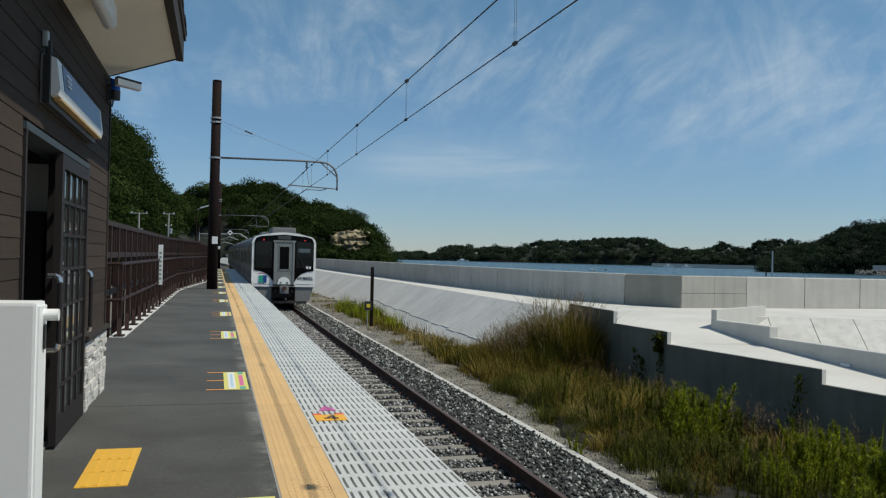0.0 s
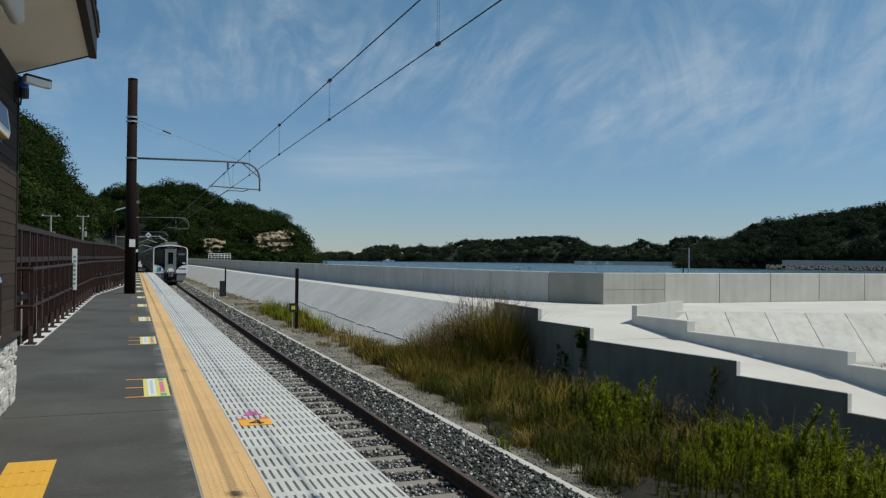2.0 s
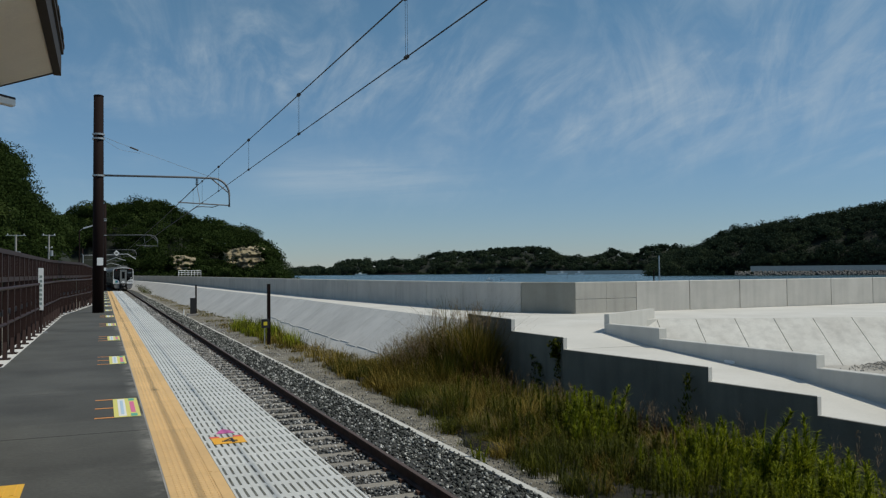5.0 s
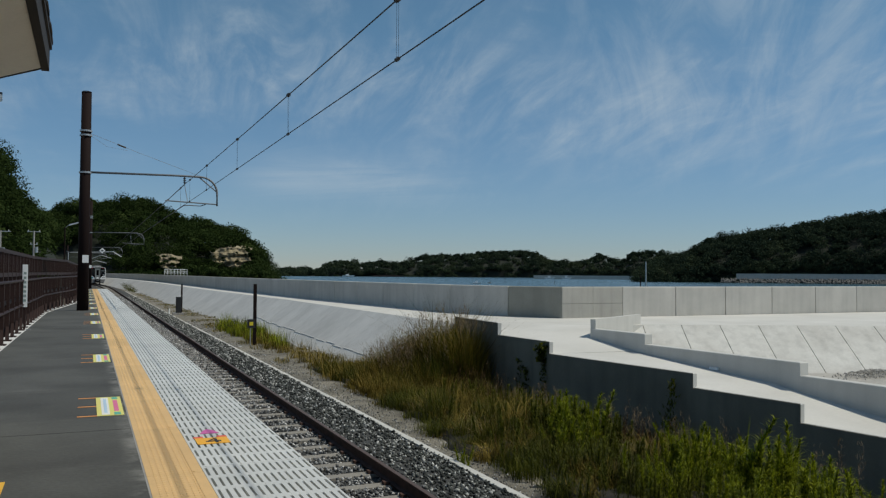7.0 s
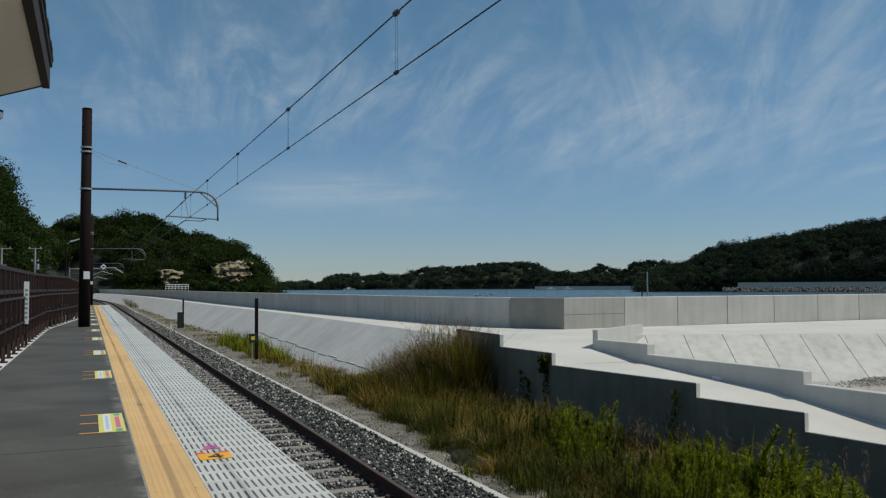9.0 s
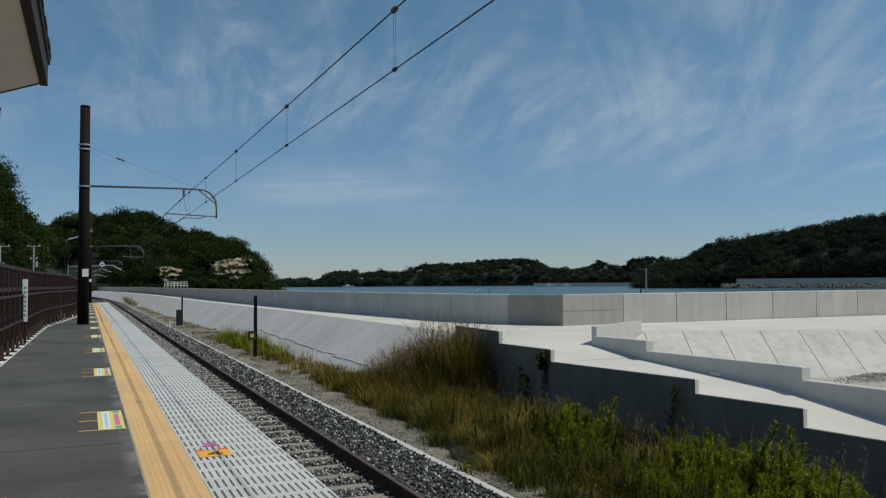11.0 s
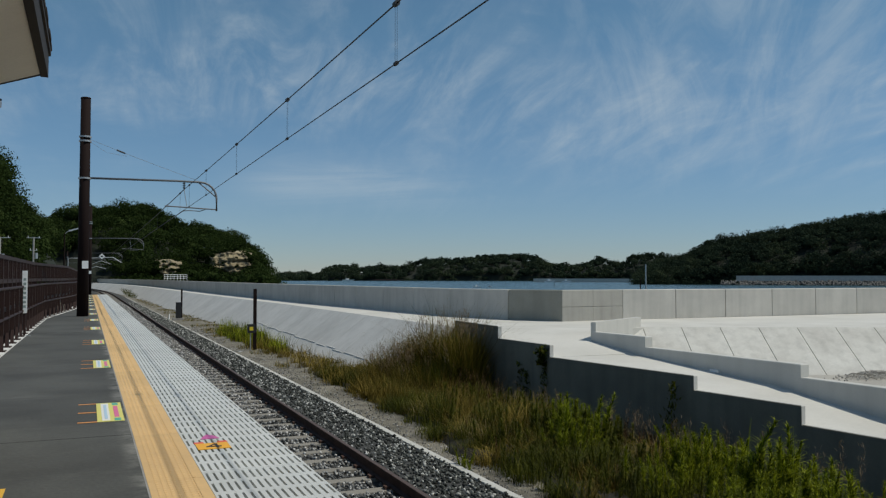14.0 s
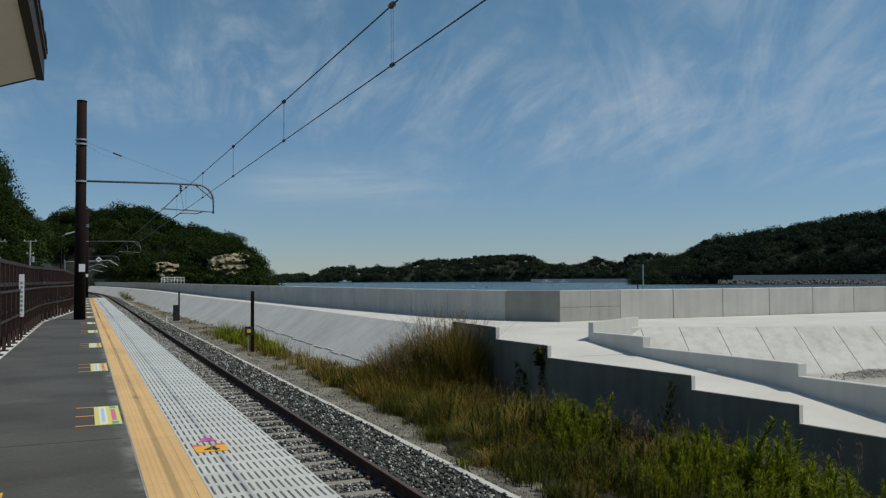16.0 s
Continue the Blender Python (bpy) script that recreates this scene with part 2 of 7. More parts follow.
# darkened concrete: the shade of faces turned from the sun is in the colour
CONC_DARK = mat("shade_toned_concrete", (0.222, 0.212, 0.168), 0.85, 0.1, 0.6, 25, 0.15, tint=(0.16, 0.15, 0.12), stain=0.2, spec=0.25)
CONC_OLD = mat("older_concrete", (0.4, 0.385, 0.345), 0.8, 0.07, 0.8, 25, 0.15, tint=(0.32, 0.31, 0.28), stain=0.2)
KERB = mat("kerb_concrete", (0.5, 0.49, 0.45), 0.85, 0.15, 2, 40, 0.2, random_ob=0.05)
BALLAST = ramp_mat("ballast_stone", [(0.014, 0.016, 0.014), (0.03, 0.033, 0.03), (0.058, 0.063, 0.056), (0.14, 0.146, 0.134), (0.52, 0.52, 0.49)], 0.85, 0.0)
BALLAST_PALE = ramp_mat("pale_ballast_stone", [(0.035, 0.036, 0.036), (0.1, 0.103, 0.103), (0.19, 0.193, 0.19), (0.32, 0.32, 0.31), (0.6, 0.59, 0.57)], 0.85, 0.0)
BALLAST_BED = mat("ballast_bed", (0.055, 0.056, 0.052), 0.95, 0.6, 18, 60, 0.9, tint=(0.05, 0.05, 0.048), bump_dist=0.03)
SLEEPER = mat("sleeper_concrete", (0.25, 0.232, 0.2), 0.85, 0.15, 3, 40, 0.2, random_ob=0.08)
RUST = mat("rusty_rail_steel", (0.1, 0.056, 0.042), 0.8, 0.25, 6, 60, 0.25, tint=(0.05, 0.032, 0.026), spec=0.25)
RAIL_TOP = mat("worn_rail_head", (0.11, 0.075, 0.06), 0.6, 0.2, 6, 60, 0.08, metal=0.25)
SOIL = mat("dry_soil", (0.25, 0.228, 0.18), 0.95, 0.6, 1.7, 30, 1.0, tint=(0.1, 0.092, 0.07), bump_dist=0.04)
GRAVEL = mat("gravel_ground", (0.42, 0.4, 0.36), 0.95, 0.3, 2, 40, 0.6, bump_dist=0.03)
DARKBROWN = mat("dark_brown_steel", (0.028, 0.011, 0.0075), 0.55, 0.2, 3, 40, 0.05, spec=0.35)
POLE = mat("dark_brown_pole", (0.0135, 0.0075, 0.0068), 0.8, 0.2, 2, 30, 0.08, spec=0.12, stretch=(1, 1, 0.1))
STEEL = mat("galvanised_steel", (0.42, 0.44, 0.45), 0.45, 0.12, 6, 50, 0.05, metal=0.6)
ARM = mat("weathered_arm_steel", (0.17, 0.18, 0.19), 0.6, 0.15, 6, 50, 0.05, metal=0.3)
WIRE = mat("wire", (0.03, 0.03, 0.032), 0.5, 0.1, 5, 30, 0)
BLACK = mat("black_plastic", (0.015, 0.015, 0.016), 0.5, 0.1, 4, 40, 0.05)
WHITE = mat("white_paint", (0.78, 0.79, 0.78), 0.45, 0.04, 2, 30, 0.02)


# ---- mesh helpers ----
def link(name, bm, material, parent=None, label="", smooth=False):
    me = bpy.data.meshes.new(name)
    bm.to_mesh(me)
    bm.free()
    for m in (material if isinstance(material, (list, tuple)) else [material]):
        me.materials.append(m)
    if smooth:
        me.polygons.foreach_set("use_smooth", [True] * len(me.polygons))
    ob = new(name, me)
    if parent:
        ob.parent = parent
    if label:
        ob["label"] = label
    return ob


def part(name, bm, material, parent, label="", smooth=False):
    return link(name, bm, material, parent, label, smooth)


def empty(name, m=None):
    e = new(name)
    if m is not None:
        e.matrix_world = m
    return e


def box(bm, x0, x1, y0, y1, z0, z1, bevel=0.0, mi=0):
    g = bmesh.ops.create_cube(bm, size=1, matrix=Matrix.LocRotScale(((x0 + x1) / 2, (y0 + y1) / 2, (z0 + z1) / 2), None, (abs(x1 - x0), abs(y1 - y0), abs(z1 - z0))))
    fs = {f for v in g["verts"] for f in v.link_faces}
    for f in fs:
        f.material_index = mi
    if bevel:
        es = list({e for v in g["verts"] for e in v.link_edges})
        bmesh.ops.bevel(bm, geom=es, offset=bevel, segments=2, affect="EDGES", profile=0.7)
    return g


def boxed(*a, **k):
    bm = bmesh.new()
    box(bm, *a, **k)
    return bm


def rod(bm, a, b, r0, r1=None, seg=10):
    """A round bar from a to b."""
    a, b = Vector(a), Vector(b)
    r1 = r0 if r1 is None else r1
    q = (b - a).to_track_quat("Z", "Y")
    m = Matrix.Translation((a + b) / 2) @ q.to_matrix().to_4x4()
    bmesh.ops.create_cone(bm, cap_ends=True, segments=seg, radius1=r0, radius2=r1, depth=(b - a).length, matrix=m)
    return bm


def rodded(*a, **k):
    return rod(bmesh.new(), *a, **k)


def tube(bm, pts, r, seg=8):
    """A bent round bar through pts."""
    pts = [Vector(p) for p in pts]
    rings = []
    for i, p in enumerate(pts):
        d = (pts[min(i + 1, len(pts) - 1)] - pts[max(i - 1, 0)]).normalized()
        q = d.to_track_quat("Z", "Y")
        rings.append([bm.verts.new(p + q @ Vector((r * math.cos(a), r * math.sin(a), 0))) for a in [2 * math.pi * k / seg for k in range(seg)]])
    for r0, r1 in zip(rings, rings[1:]):
        for k in range(seg):
            bm.faces.new((r0[k], r0[(k + 1) % seg], r1[(k + 1) % seg], r1[k]))
    bm.faces.new(rings[0][::-1]); bm.faces.new(rings[-1])
    return bm


def prism(bm, poly, z0, z1, mi=0):
    """An upright prism over a plan polygon."""
    lo = [bm.verts.new((x, y, z0)) for x, y in poly]
    hi = [bm.verts.new((x, y, z1)) for x, y in poly]
    n = len(poly)
    fs = [bm.faces.new(lo[::-1]), bm.faces.new(hi)]
    for i in range(n):
        fs.append(bm.faces.new((lo[i], lo[(i + 1) % n], hi[(i + 1) % n], hi[i])))
    for f in fs:
        f.material_index = mi
    bmesh.ops.recalc_face_normals(bm, faces=fs)
    return bm


def hexa(bm, bottom, top):
    """A solid from four bottom and four top corners, both in the same order."""
    lo = [bm.verts.new(p) for p in bottom]
    hi = [bm.verts.new(p) for p in top]
    fs = [bm.faces.new(lo[::-1]), bm.faces.new(hi)]
    for i in range(4):
        fs.append(bm.faces.new((lo[i], lo[(i + 1) % 4], hi[(i + 1) % 4], hi[i])))
    bmesh.ops.recalc_face_normals(bm, faces=fs)
    return bm


def sweep(bm, path, profile):
    """A profile of (side, up) pairs carried along a path of (x, y, z); side is to the right of the way."""
    path = [Vector(p) for p in path]
    rings = []
    for i, p in enumerate(path):
        d = path[min(i + 1, len(path) - 1)] - path[max(i - 1, 0)]
        d = Vector((d.x, d.y, 0)).normalized()
        s = Vector((d.y, -d.x, 0))
        rings.append([bm.verts.new(p + s * a + Vector((0, 0, u))) for a, u in profile])
    n = len(profile)
    for r0, r1 in zip(rings, rings[1:]):
        for k in range(n):
            bm.faces.new((r0[k], r0[(k + 1) % n], r1[(k + 1) % n], r1[k]))
    bm.faces.new(rings[0]); bm.faces.new(rings[-1][::-1])
    bmesh.ops.recalc_face_normals(bm, faces=bm.faces[:])
    return bm


def from_arrays(name, verts, faces, material, smooth=False, mats=None):
    """A mesh from numpy arrays; all faces have the same number of corners."""
    me = bpy.data.meshes.new(name)
    v, f = np.asarray(verts, np.float32), np.asarray(faces, np.int32)
    k = f.shape[1]
    me.vertices.add(len(v)); me.vertices.foreach_set("co", v.ravel())
    me.loops.add(f.size); me.loops.foreach_set("vertex_index", f.ravel())
    me.polygons.add(len(f)); me.polygons.foreach_set("loop_start", np.arange(0, f.size, k, dtype=np.int32))
    for m in (material if isinstance(material, (list, tuple)) else [material]):
        me.materials.append(m)
    if mats is not None:
        me.polygons.foreach_set("material_index", np.asarray(mats, np.int32))
    me.update(calc_edges=True)
    me.validate()
    if smooth:
        me.polygons.foreach_set("use_smooth", [True] * len(me.polygons))
    return new(name, me)


# ---- the track's line: straight, then a long curve to the left ----
TRACK_X, CURVE_Y, CURVE_R = 3.07, 125.0, 1100.0
RAIL_Z = -1.1


def track(s):
    """Place and heading (to the left, radians) at s metres along the line."""
    if s < CURVE_Y:
        return Vector((TRACK_X, s, RAIL_Z)), 0.0
    a = (s - CURVE_Y) / CURVE_R
    return Vector((TRACK_X - CURVE_R * (1 - math.cos(a)), CURVE_Y + CURVE_R * math.sin(a), RAIL_Z)), a


def beside(s, off, z):
    p, a = track(s)
    return (p.x + off * math.cos(a), p.y + off * math.sin(a), z)


# the parapet's foot on its landward side, from the far end to the corner and on to the right
PARAPET = [(-1, 262), (2.2, 236), (4.7, 210), (6.3, 190), (7.6, 170), (8.6, 150), (9.4, 130), (9.9, 110), (10.15, 90), (10.4, 70), (11.15, 44), (11.75, 35), (12.3, 27.2), (13.1, 24.6)]
CORNER = (14.2, 22.92)
LEG = [(14.2, 22.92), (16.7, 23.1), (40.0, 23.75), (75, 24.4)]
SEA_Z = -2.6


def wall_x(y):
    ys = [p[1] for p in PARAPET][::-1]
    xs = [p[0] for p in PARAPET][::-1]
    return float(np.interp(y, ys, xs))


# ---- ground and sea ----
def build_ground():
    xs = np.unique(np.concatenate([np.linspace(-3000, -80, 25), np.linspace(-80, 80, 161), np.linspace(80, 4000, 30)]))
    ys = np.unique(np.concatenate([np.linspace(-2500, -40, 20), np.linspace(-40, 280, 161), np.linspace(280, 4500, 30)]))
    X, Y = np.meshgrid(xs, ys)
    edge = np.interp(Y, [p[1] for p in PARAPET][::-1], [p[0] for p in PARAPET][::-1])
    land = np.where(Y > 24, X < edge + 0.8, X < 80)
    land &= Y < 275
    Z = np.where(land, -1.45, -6.0)
    Z += np.where(land & (X > 5.6) & (X < 30), 0.06 * np.sin(X * 1.7 + Y * 0.9) * np.cos(Y * 0.6), 0)
    Z = np.where(land & (X > 5.8) & (Y < 24), -1.45 - 0.09 * np.clip(X - 5.8, 0, 5), Z)
    v = np.stack([X, Y, Z], -1).reshape(-1, 3)
    w = len(xs)
    i = np.arange(len(v)).reshape(X.shape)[:-1, :-1].ravel()
    f = np.stack([i, i + 1, i + w + 1, i + w], -1)
    tagged(from_arrays("ground", v, f, SOIL, smooth=True), "dry sandy ground beside the railway and under the bay", "ground", kind="structure")


def water_mat():
    m = bpy.data.materials.new("sea_water")
    m.use_nodes = True
    n, l = m.node_tree.nodes, m.node_tree.links
    b = n["Principled BSDF"]
    b.inputs["Base Color"].default_value = (0.03, 0.07, 0.085, 1)
    b.inputs["Roughness"].default_value = 0.25
    tc = n.new("ShaderNodeTexCoord")
    mp = n.new("ShaderNodeMapping")
    mp.inputs["Scale"].default_value = (0.25, 0.6, 1)
    l.new(tc.outputs["Object"], mp.inputs[0])
    t = n.new("ShaderNodeTexNoise")
    t.inputs["Scale"].default_value, t.inputs["Detail"].default_value = 1.0, 4
    l.new(mp.outputs[0], t.inputs["Vector"])
    bp = n.new("ShaderNodeBump")
    bp.inputs["Strength"].default_value, bp.inputs["Distance"].default_value = 1.0, 0.9
    l.new(t.outputs[0], bp.inputs["Height"]); l.new(bp.outputs[0], b.inputs["Normal"])
    return m


build_ground()
bm = bmesh.new()
bmesh.ops.create_grid(bm, x_segments=40, y_segments=40, size=3500, matrix=Matrix.Translation((600, 1200, SEA_Z)))
tagged(link("water", bm, water_mat()), "calm blue-grey water of the bay", "sea", kind="structure")


# ---- platform ----
PLAT_Y0, PLAT_Y1 = -8.0, 74.0
platform = tagged(empty("platform"), "grey asphalt railway platform with a yellow tactile line", "platform", kind="structure")
bm = bmesh.new()
prism(bm, [(-9, PLAT_Y0), (0.392, PLAT_Y0), (0.392, PLAT_Y1), (-0.35, PLAT_Y1), (-0.6, 40.6), (-1.45, 31.2), (-1.6, 14.2), (-9, 14.2)], -0.12, 0.0)
part("asphalt_surface", bm, ASPHALT, platform)
bm = bmesh.new()
prism(bm, [(-8.9, PLAT_Y0), (0.75, PLAT_Y0), (0.75, PLAT_Y1), (-0.3, PLAT_Y1), (-0.55, 40.6), (-1.4, 31.2), (-1.55, 14.3), (-8.9, 14.3)], -1.6, -0.124)
part("platform_base", bm, PLAT, platform)
# pale edge strip along the landward side, under the fence
bm = bmesh.new()
for (x0, y0), (x1, y1) in zip([(-1.62, 14.2), (-1.46, 31.2), (-0.62, 40.6)], [(-1.46, 31.2), (-0.62, 40.6), (-0.37, 74.0)]):
    hexa(bm, [(x0 - .02, y0, -0.1), (x0 + .22, y0, -0.1), (x1 + .22, y1, -0.1), (x1 - .02, y1, -0.1)],
         [(x0 - .02, y0, 0.012), (x0 + .22, y0, 0.012), (x1 + .22, y1, 0.012), (x1 - .02, y1, 0.012)])
part("mortar_line", boxed(0.39, 0.403, PLAT_Y0, PLAT_Y1, -0.12, 0.002), PLAT, platform)
part("edge_strip", bm, mat("pale_edge_concrete", (0.62, 0.61, 0.58), 0.8, 0.1, 3, 40, 0.1), platform)


def tactile_mesh(length, width=0.378):
    bm = bmesh.new()
    box(bm, 0, width, 0.002, length - 0.002, -0.12, 0.004)
    nx, ny = 7, int(length / 0.06)
    for i in range(nx):
        for j in range(ny):
            x, y = 0.055 + i * 0.04, 0.03 + j * 0.06
            r = 0.012
            vs = [bm.verts.new((x + a * r * k, y + b * r * k, z)) for k, z in ((1, 0.004), (0.6, 0.009)) for a, b in ((-1, -1), (1, -1), (1, 1), (-1, 1))]
            bm.faces.new(vs[4:8])
            for k in range(4):
                bm.faces.new((vs[k], vs[(k + 1) % 4], vs[4 + (k + 1) % 4], vs[4 + k]))
    box(bm, width - 0.075, width - 0.055, 0.01, length - 0.01, 0.004, 0.009)
    me = bpy.data.meshes.new("tactile_block")
    bm.to_mesh(me); bm.free()
    me.materials.append(YELLOW)
    return me


def grate_mesh(length, width=0.765):
    """A moulded panel with rows of slots."""
    vs, fs = [], []

    def bar(x0, x1, y0, y1, z0, z1):
        k = len(vs)
        vs.extend([(x0, y0, z0), (x1, y0, z0), (x1, y1, z0), (x0, y1, z0), (x0, y0, z1), (x1, y0, z1), (x1, y1, z1), (x0, y1, z1)])
        fs.extend([(k + 4, k + 5, k + 6, k + 7), (k, k + 1, k + 5, k + 4), (k + 1, k + 2, k + 6, k + 5), (k + 2, k + 3, k + 7, k + 6), (k + 3, k, k + 4, k + 7)])
    n = 15
    pitch = width / n
    for i in range(n + 1):
        c = i * pitch
        bar(max(0, c - 0.0165), min(width, c + 0.0165), 0, length, -0.05, 0.003)
    rows = max(1, round(length / 0.32))
    step = length / rows
    for j in range(rows + 1):
        y = j * step
        bar(0, width, max(0.003, y - 0.04), min(length - 0.003, y + 0.04), -0.05, 0.0025)
    me = bpy.data.meshes.new("grating_panel")
    me.from_pydata(vs, [], fs)
    me.materials.append(GRATE)
    return me


for name, me, x, length, y0 in (("tactile_block", tactile_mesh(1.8), 0.404, 1.8, 6.05 - 7 * 1.8), ("grating_panel", grate_mesh(1.596), 0.786, 1.6, 6.21 - 8 * 1.6)):
    for j in range(int((PLAT_Y1 - y0) / length)):
        ob = new(name, me)
        ob.parent = platform
        ob.location = (x, y0 + j * length, 0)
# seams across the asphalt
for y in (7.96, 23.15, 47.0):
    part("asphalt_seam", boxed(-1.55 if y > 14 else -1.05, 0.39, y, y + 0.008, -0.01, 0.0015), VOID, platform)
# steel brackets that carry the gratings out over the track
bm = bmesh.new()
for j in range(41):
    box(bm, 0.74, 1.5, -7.9 + j * 2.0, -7.84 + j * 2.0, -0.2, -0.055)
box(bm, 1.44, 1.5, PLAT_Y0 + 0.6, PLAT_Y1 - 0.5, -0.17, -0.055)
part("bracket_frame", bm, STEEL, platform)


# ---- track ----
S_LIST = [-10 + 4 * i for i in range(80)]
track_bed = tagged(empty("track_bed"), "ballasted single railway track with concrete sleepers", "track", kind="structure")
bm = bmesh.new()
sweep(bm, [beside(s, 0, RAIL_Z) for s in S_LIST], [(-2.2, -0.42), (-1.9, -0.21), (0.66, -0.2), (0.8, -0.15), (1.25, -0.16), (1.83, -0.235), (1.83, -0.6), (-2.2, -0.6)])
part("ballast_bed", bm, BALLAST_BED, track_bed)
RAIL_PROFILE = [(-0.0635, -0.153), (0.0635, -0.153), (0.0635, -0.143), (0.011, -0.125), (0.011, -0.05), (0.0325, -0.037), (0.0325, -0.004), (0.028, 0.0), (-0.028, 0.0), (-0.0325, -0.004), (-0.0325, -0.037), (-0.011, -0.05), (-0.011, -0.125), (-0.0635, -0.143)]
for side in (-1, 1):
    bm = bmesh.new()
    sweep(bm, [beside(s, side * 0.5665, RAIL_Z) for s in S_LIST], RAIL_PROFILE)
    for f in bm.faces:
        if f.normal.z > 0.8 and f.calc_center_median().z > RAIL_Z - 0.02:
            f.material_index = 1
    part("rail", bm, [RUST, RAIL_TOP], track_bed, "rust-brown steel rail")


def sleeper_mesh():
    bm = bmesh.new()
    hexa(bm, [(-1.0, -0.12, -0.33), (1.0, -0.12, -0.33), (1.0, 0.12, -0.33), (-1.0, 0.12, -0.33)],
         [(-0.98, -0.1, -0.165), (0.98, -0.1, -0.165), (0.98, 0.1, -0.165), (-0.98, 0.1, -0.165)])
    for sx in (-0.5665, 0.5665):
        for d in (-0.1, 0.1):
            box(bm, sx + d - 0.035, sx + d + 0.035, -0.05, 0.05, -0.165, -0.125, mi=1)
    me = bpy.data.meshes.new("sleeper")
    bm.to_mesh(me); bm.free()
    me.materials.append(SLEEPER); me.materials.append(RUST)
    return me


sl = sleeper_mesh()
for k in range(275):
    s = 3.0 - 20 * 0.63 + k * 0.63
    p, a = track(s)
    ob = new("sleeper", sl)
    ob.parent = track_bed
    ob.matrix_basis = Matrix.Translation(p) @ Matrix.Rotation(a, 4, "Z")


def scatter_stones():
    """Loose ballast stones: squashed, turned octahedra."""
    rng = np.random.default_rng(4)
    n = 42000
    s = 4.5 + 90 * rng.random(n) ** 2.3
    off = rng.uniform(-1.35, 1.85, n)
    # few on the sleepers
    on = np.abs((s - 3.0 + 0.315) % 0.63 - 0.315) < 0.08 + 0.02 * np.sin(s * 41)
    keep = ~(on & (off < 0.66) & (off > -1.0)) & (np.abs(np.abs(off) - 0.5665) > 0.085)
    s, off = s[keep], off[keep]
    n = len(s)
    z = RAIL_Z + np.interp(off, [0.66, 0.8, 1.25, 1.83], [-0.172, -0.145, -0.15, -0.22]) + rng.uniform(-0.008, 0.016, n)
    r = rng.uniform(0.013, 0.031, n) * (1 + s / 70)
    base = np.array([(1, 0, 0), (0, 1, 0), (-1, 0, 0), (0, -1, 0), (0, 0, 1), (0, 0, -1)], float)
    tri = np.array([(0, 1, 4), (1, 2, 4), (2, 3, 4), (3, 0, 4), (1, 0, 5), (2, 1, 5), (3, 2, 5), (0, 3, 5)])
    q = rng.normal(size=(n, 4)); q /= np.linalg.norm(q, axis=1, keepdims=True)
    w, x, y, zz = q.T
    R = np.stack([1 - 2 * (y * y + zz * zz), 2 * (x * y - zz * w), 2 * (x * zz + y * w), 2 * (x * y + zz * w), 1 - 2 * (x * x + zz * zz), 2 * (y * zz - x * w),
                  2 * (x * zz - y * w), 2 * (y * zz + x * w), 1 - 2 * (x * x + y * y)], -1).reshape(n, 3, 3)
    V = base[None] * rng.uniform(0.65, 1.25, (n, 6, 1)) * r[:, None, None]
    V = np.einsum("nij,nkj->nki", R, V)
    V += np.stack([TRACK_X + off, s, z], -1)[:, None, :]
    inner = off + rng.normal(0, 0.12, n) < 0.72
    for sel, mt in ((~inner, BALLAST), (inner, BALLAST_PALE)):
        F = (tri[None] + 6 * np.arange(sel.sum())[:, None, None]).reshape(-1, 3)
        ob = from_arrays("ballast_stones", V[sel].reshape(-1, 3), F, mt)
        ob.parent = track_bed
        ob["kind"] = "stuff"


scatter_stones()


def loose_gravel():
    """Small stones spilt over the kerb on to the soil."""
    rng = np.random.default_rng(14)
    n = 5200
    s = 5.0 + 45 * rng.random(n) ** 1.8
    off = 1.96 + np.abs(rng.normal(0, 0.5, n))
    r = rng.uniform(0.005, 0.017, n) * (1 + s / 60)
    base = np.array([(1, 0, 0), (0, 1, 0), (-1, 0, 0), (0, -1, 0), (0, 0, 0.8), (0, 0, -1)], float)
    tri = np.array([(0, 1, 4), (1, 2, 4), (2, 3, 4), (3, 0, 4), (1, 0, 5), (2, 1, 5), (3, 2, 5), (0, 3, 5)])
    V = base[None] * rng.uniform(0.6, 1.3, (n, 6, 1)) * r[:, None, None]
    V += np.stack([TRACK_X + off, s, -1.45 + 0.4 * r], -1)[:, None, :]
    F = (tri[None] + 6 * np.arange(n)[:, None, None]).reshape(-1, 3)
    tagged(from_arrays("loose_gravel", V.reshape(-1, 3), F, BALLAST_PALE), "loose grey gravel on the sandy strip by the kerb", "gravel", kind="stuff")


loose_gravel()

# kerb beside the ballast: cast lengths end to end
kerb = tagged(empty("kerb"), "pale concrete kerb along the ballast", "kerb", kind="structure")
kb = boxed(0, 0.12, 0.004, 1.996, -1.7, -1.31, bevel=0.012)
me = bpy.data.meshes.new("kerb_stone"); kb.to_mesh(me); kb.free(); me.materials.append(KERB)
for k in range(66):
    p, a = track(-10 + 2.0 * k)
    ob = new("kerb_stone", me)
    ob.parent = kerb
    ob.matrix_basis = Matrix.Translation((p.x + 1.83 * math.cos(a), p.y + 1.83 * math.sin(a), 0)) @ Matrix.Rotation(a, 4, "Z")


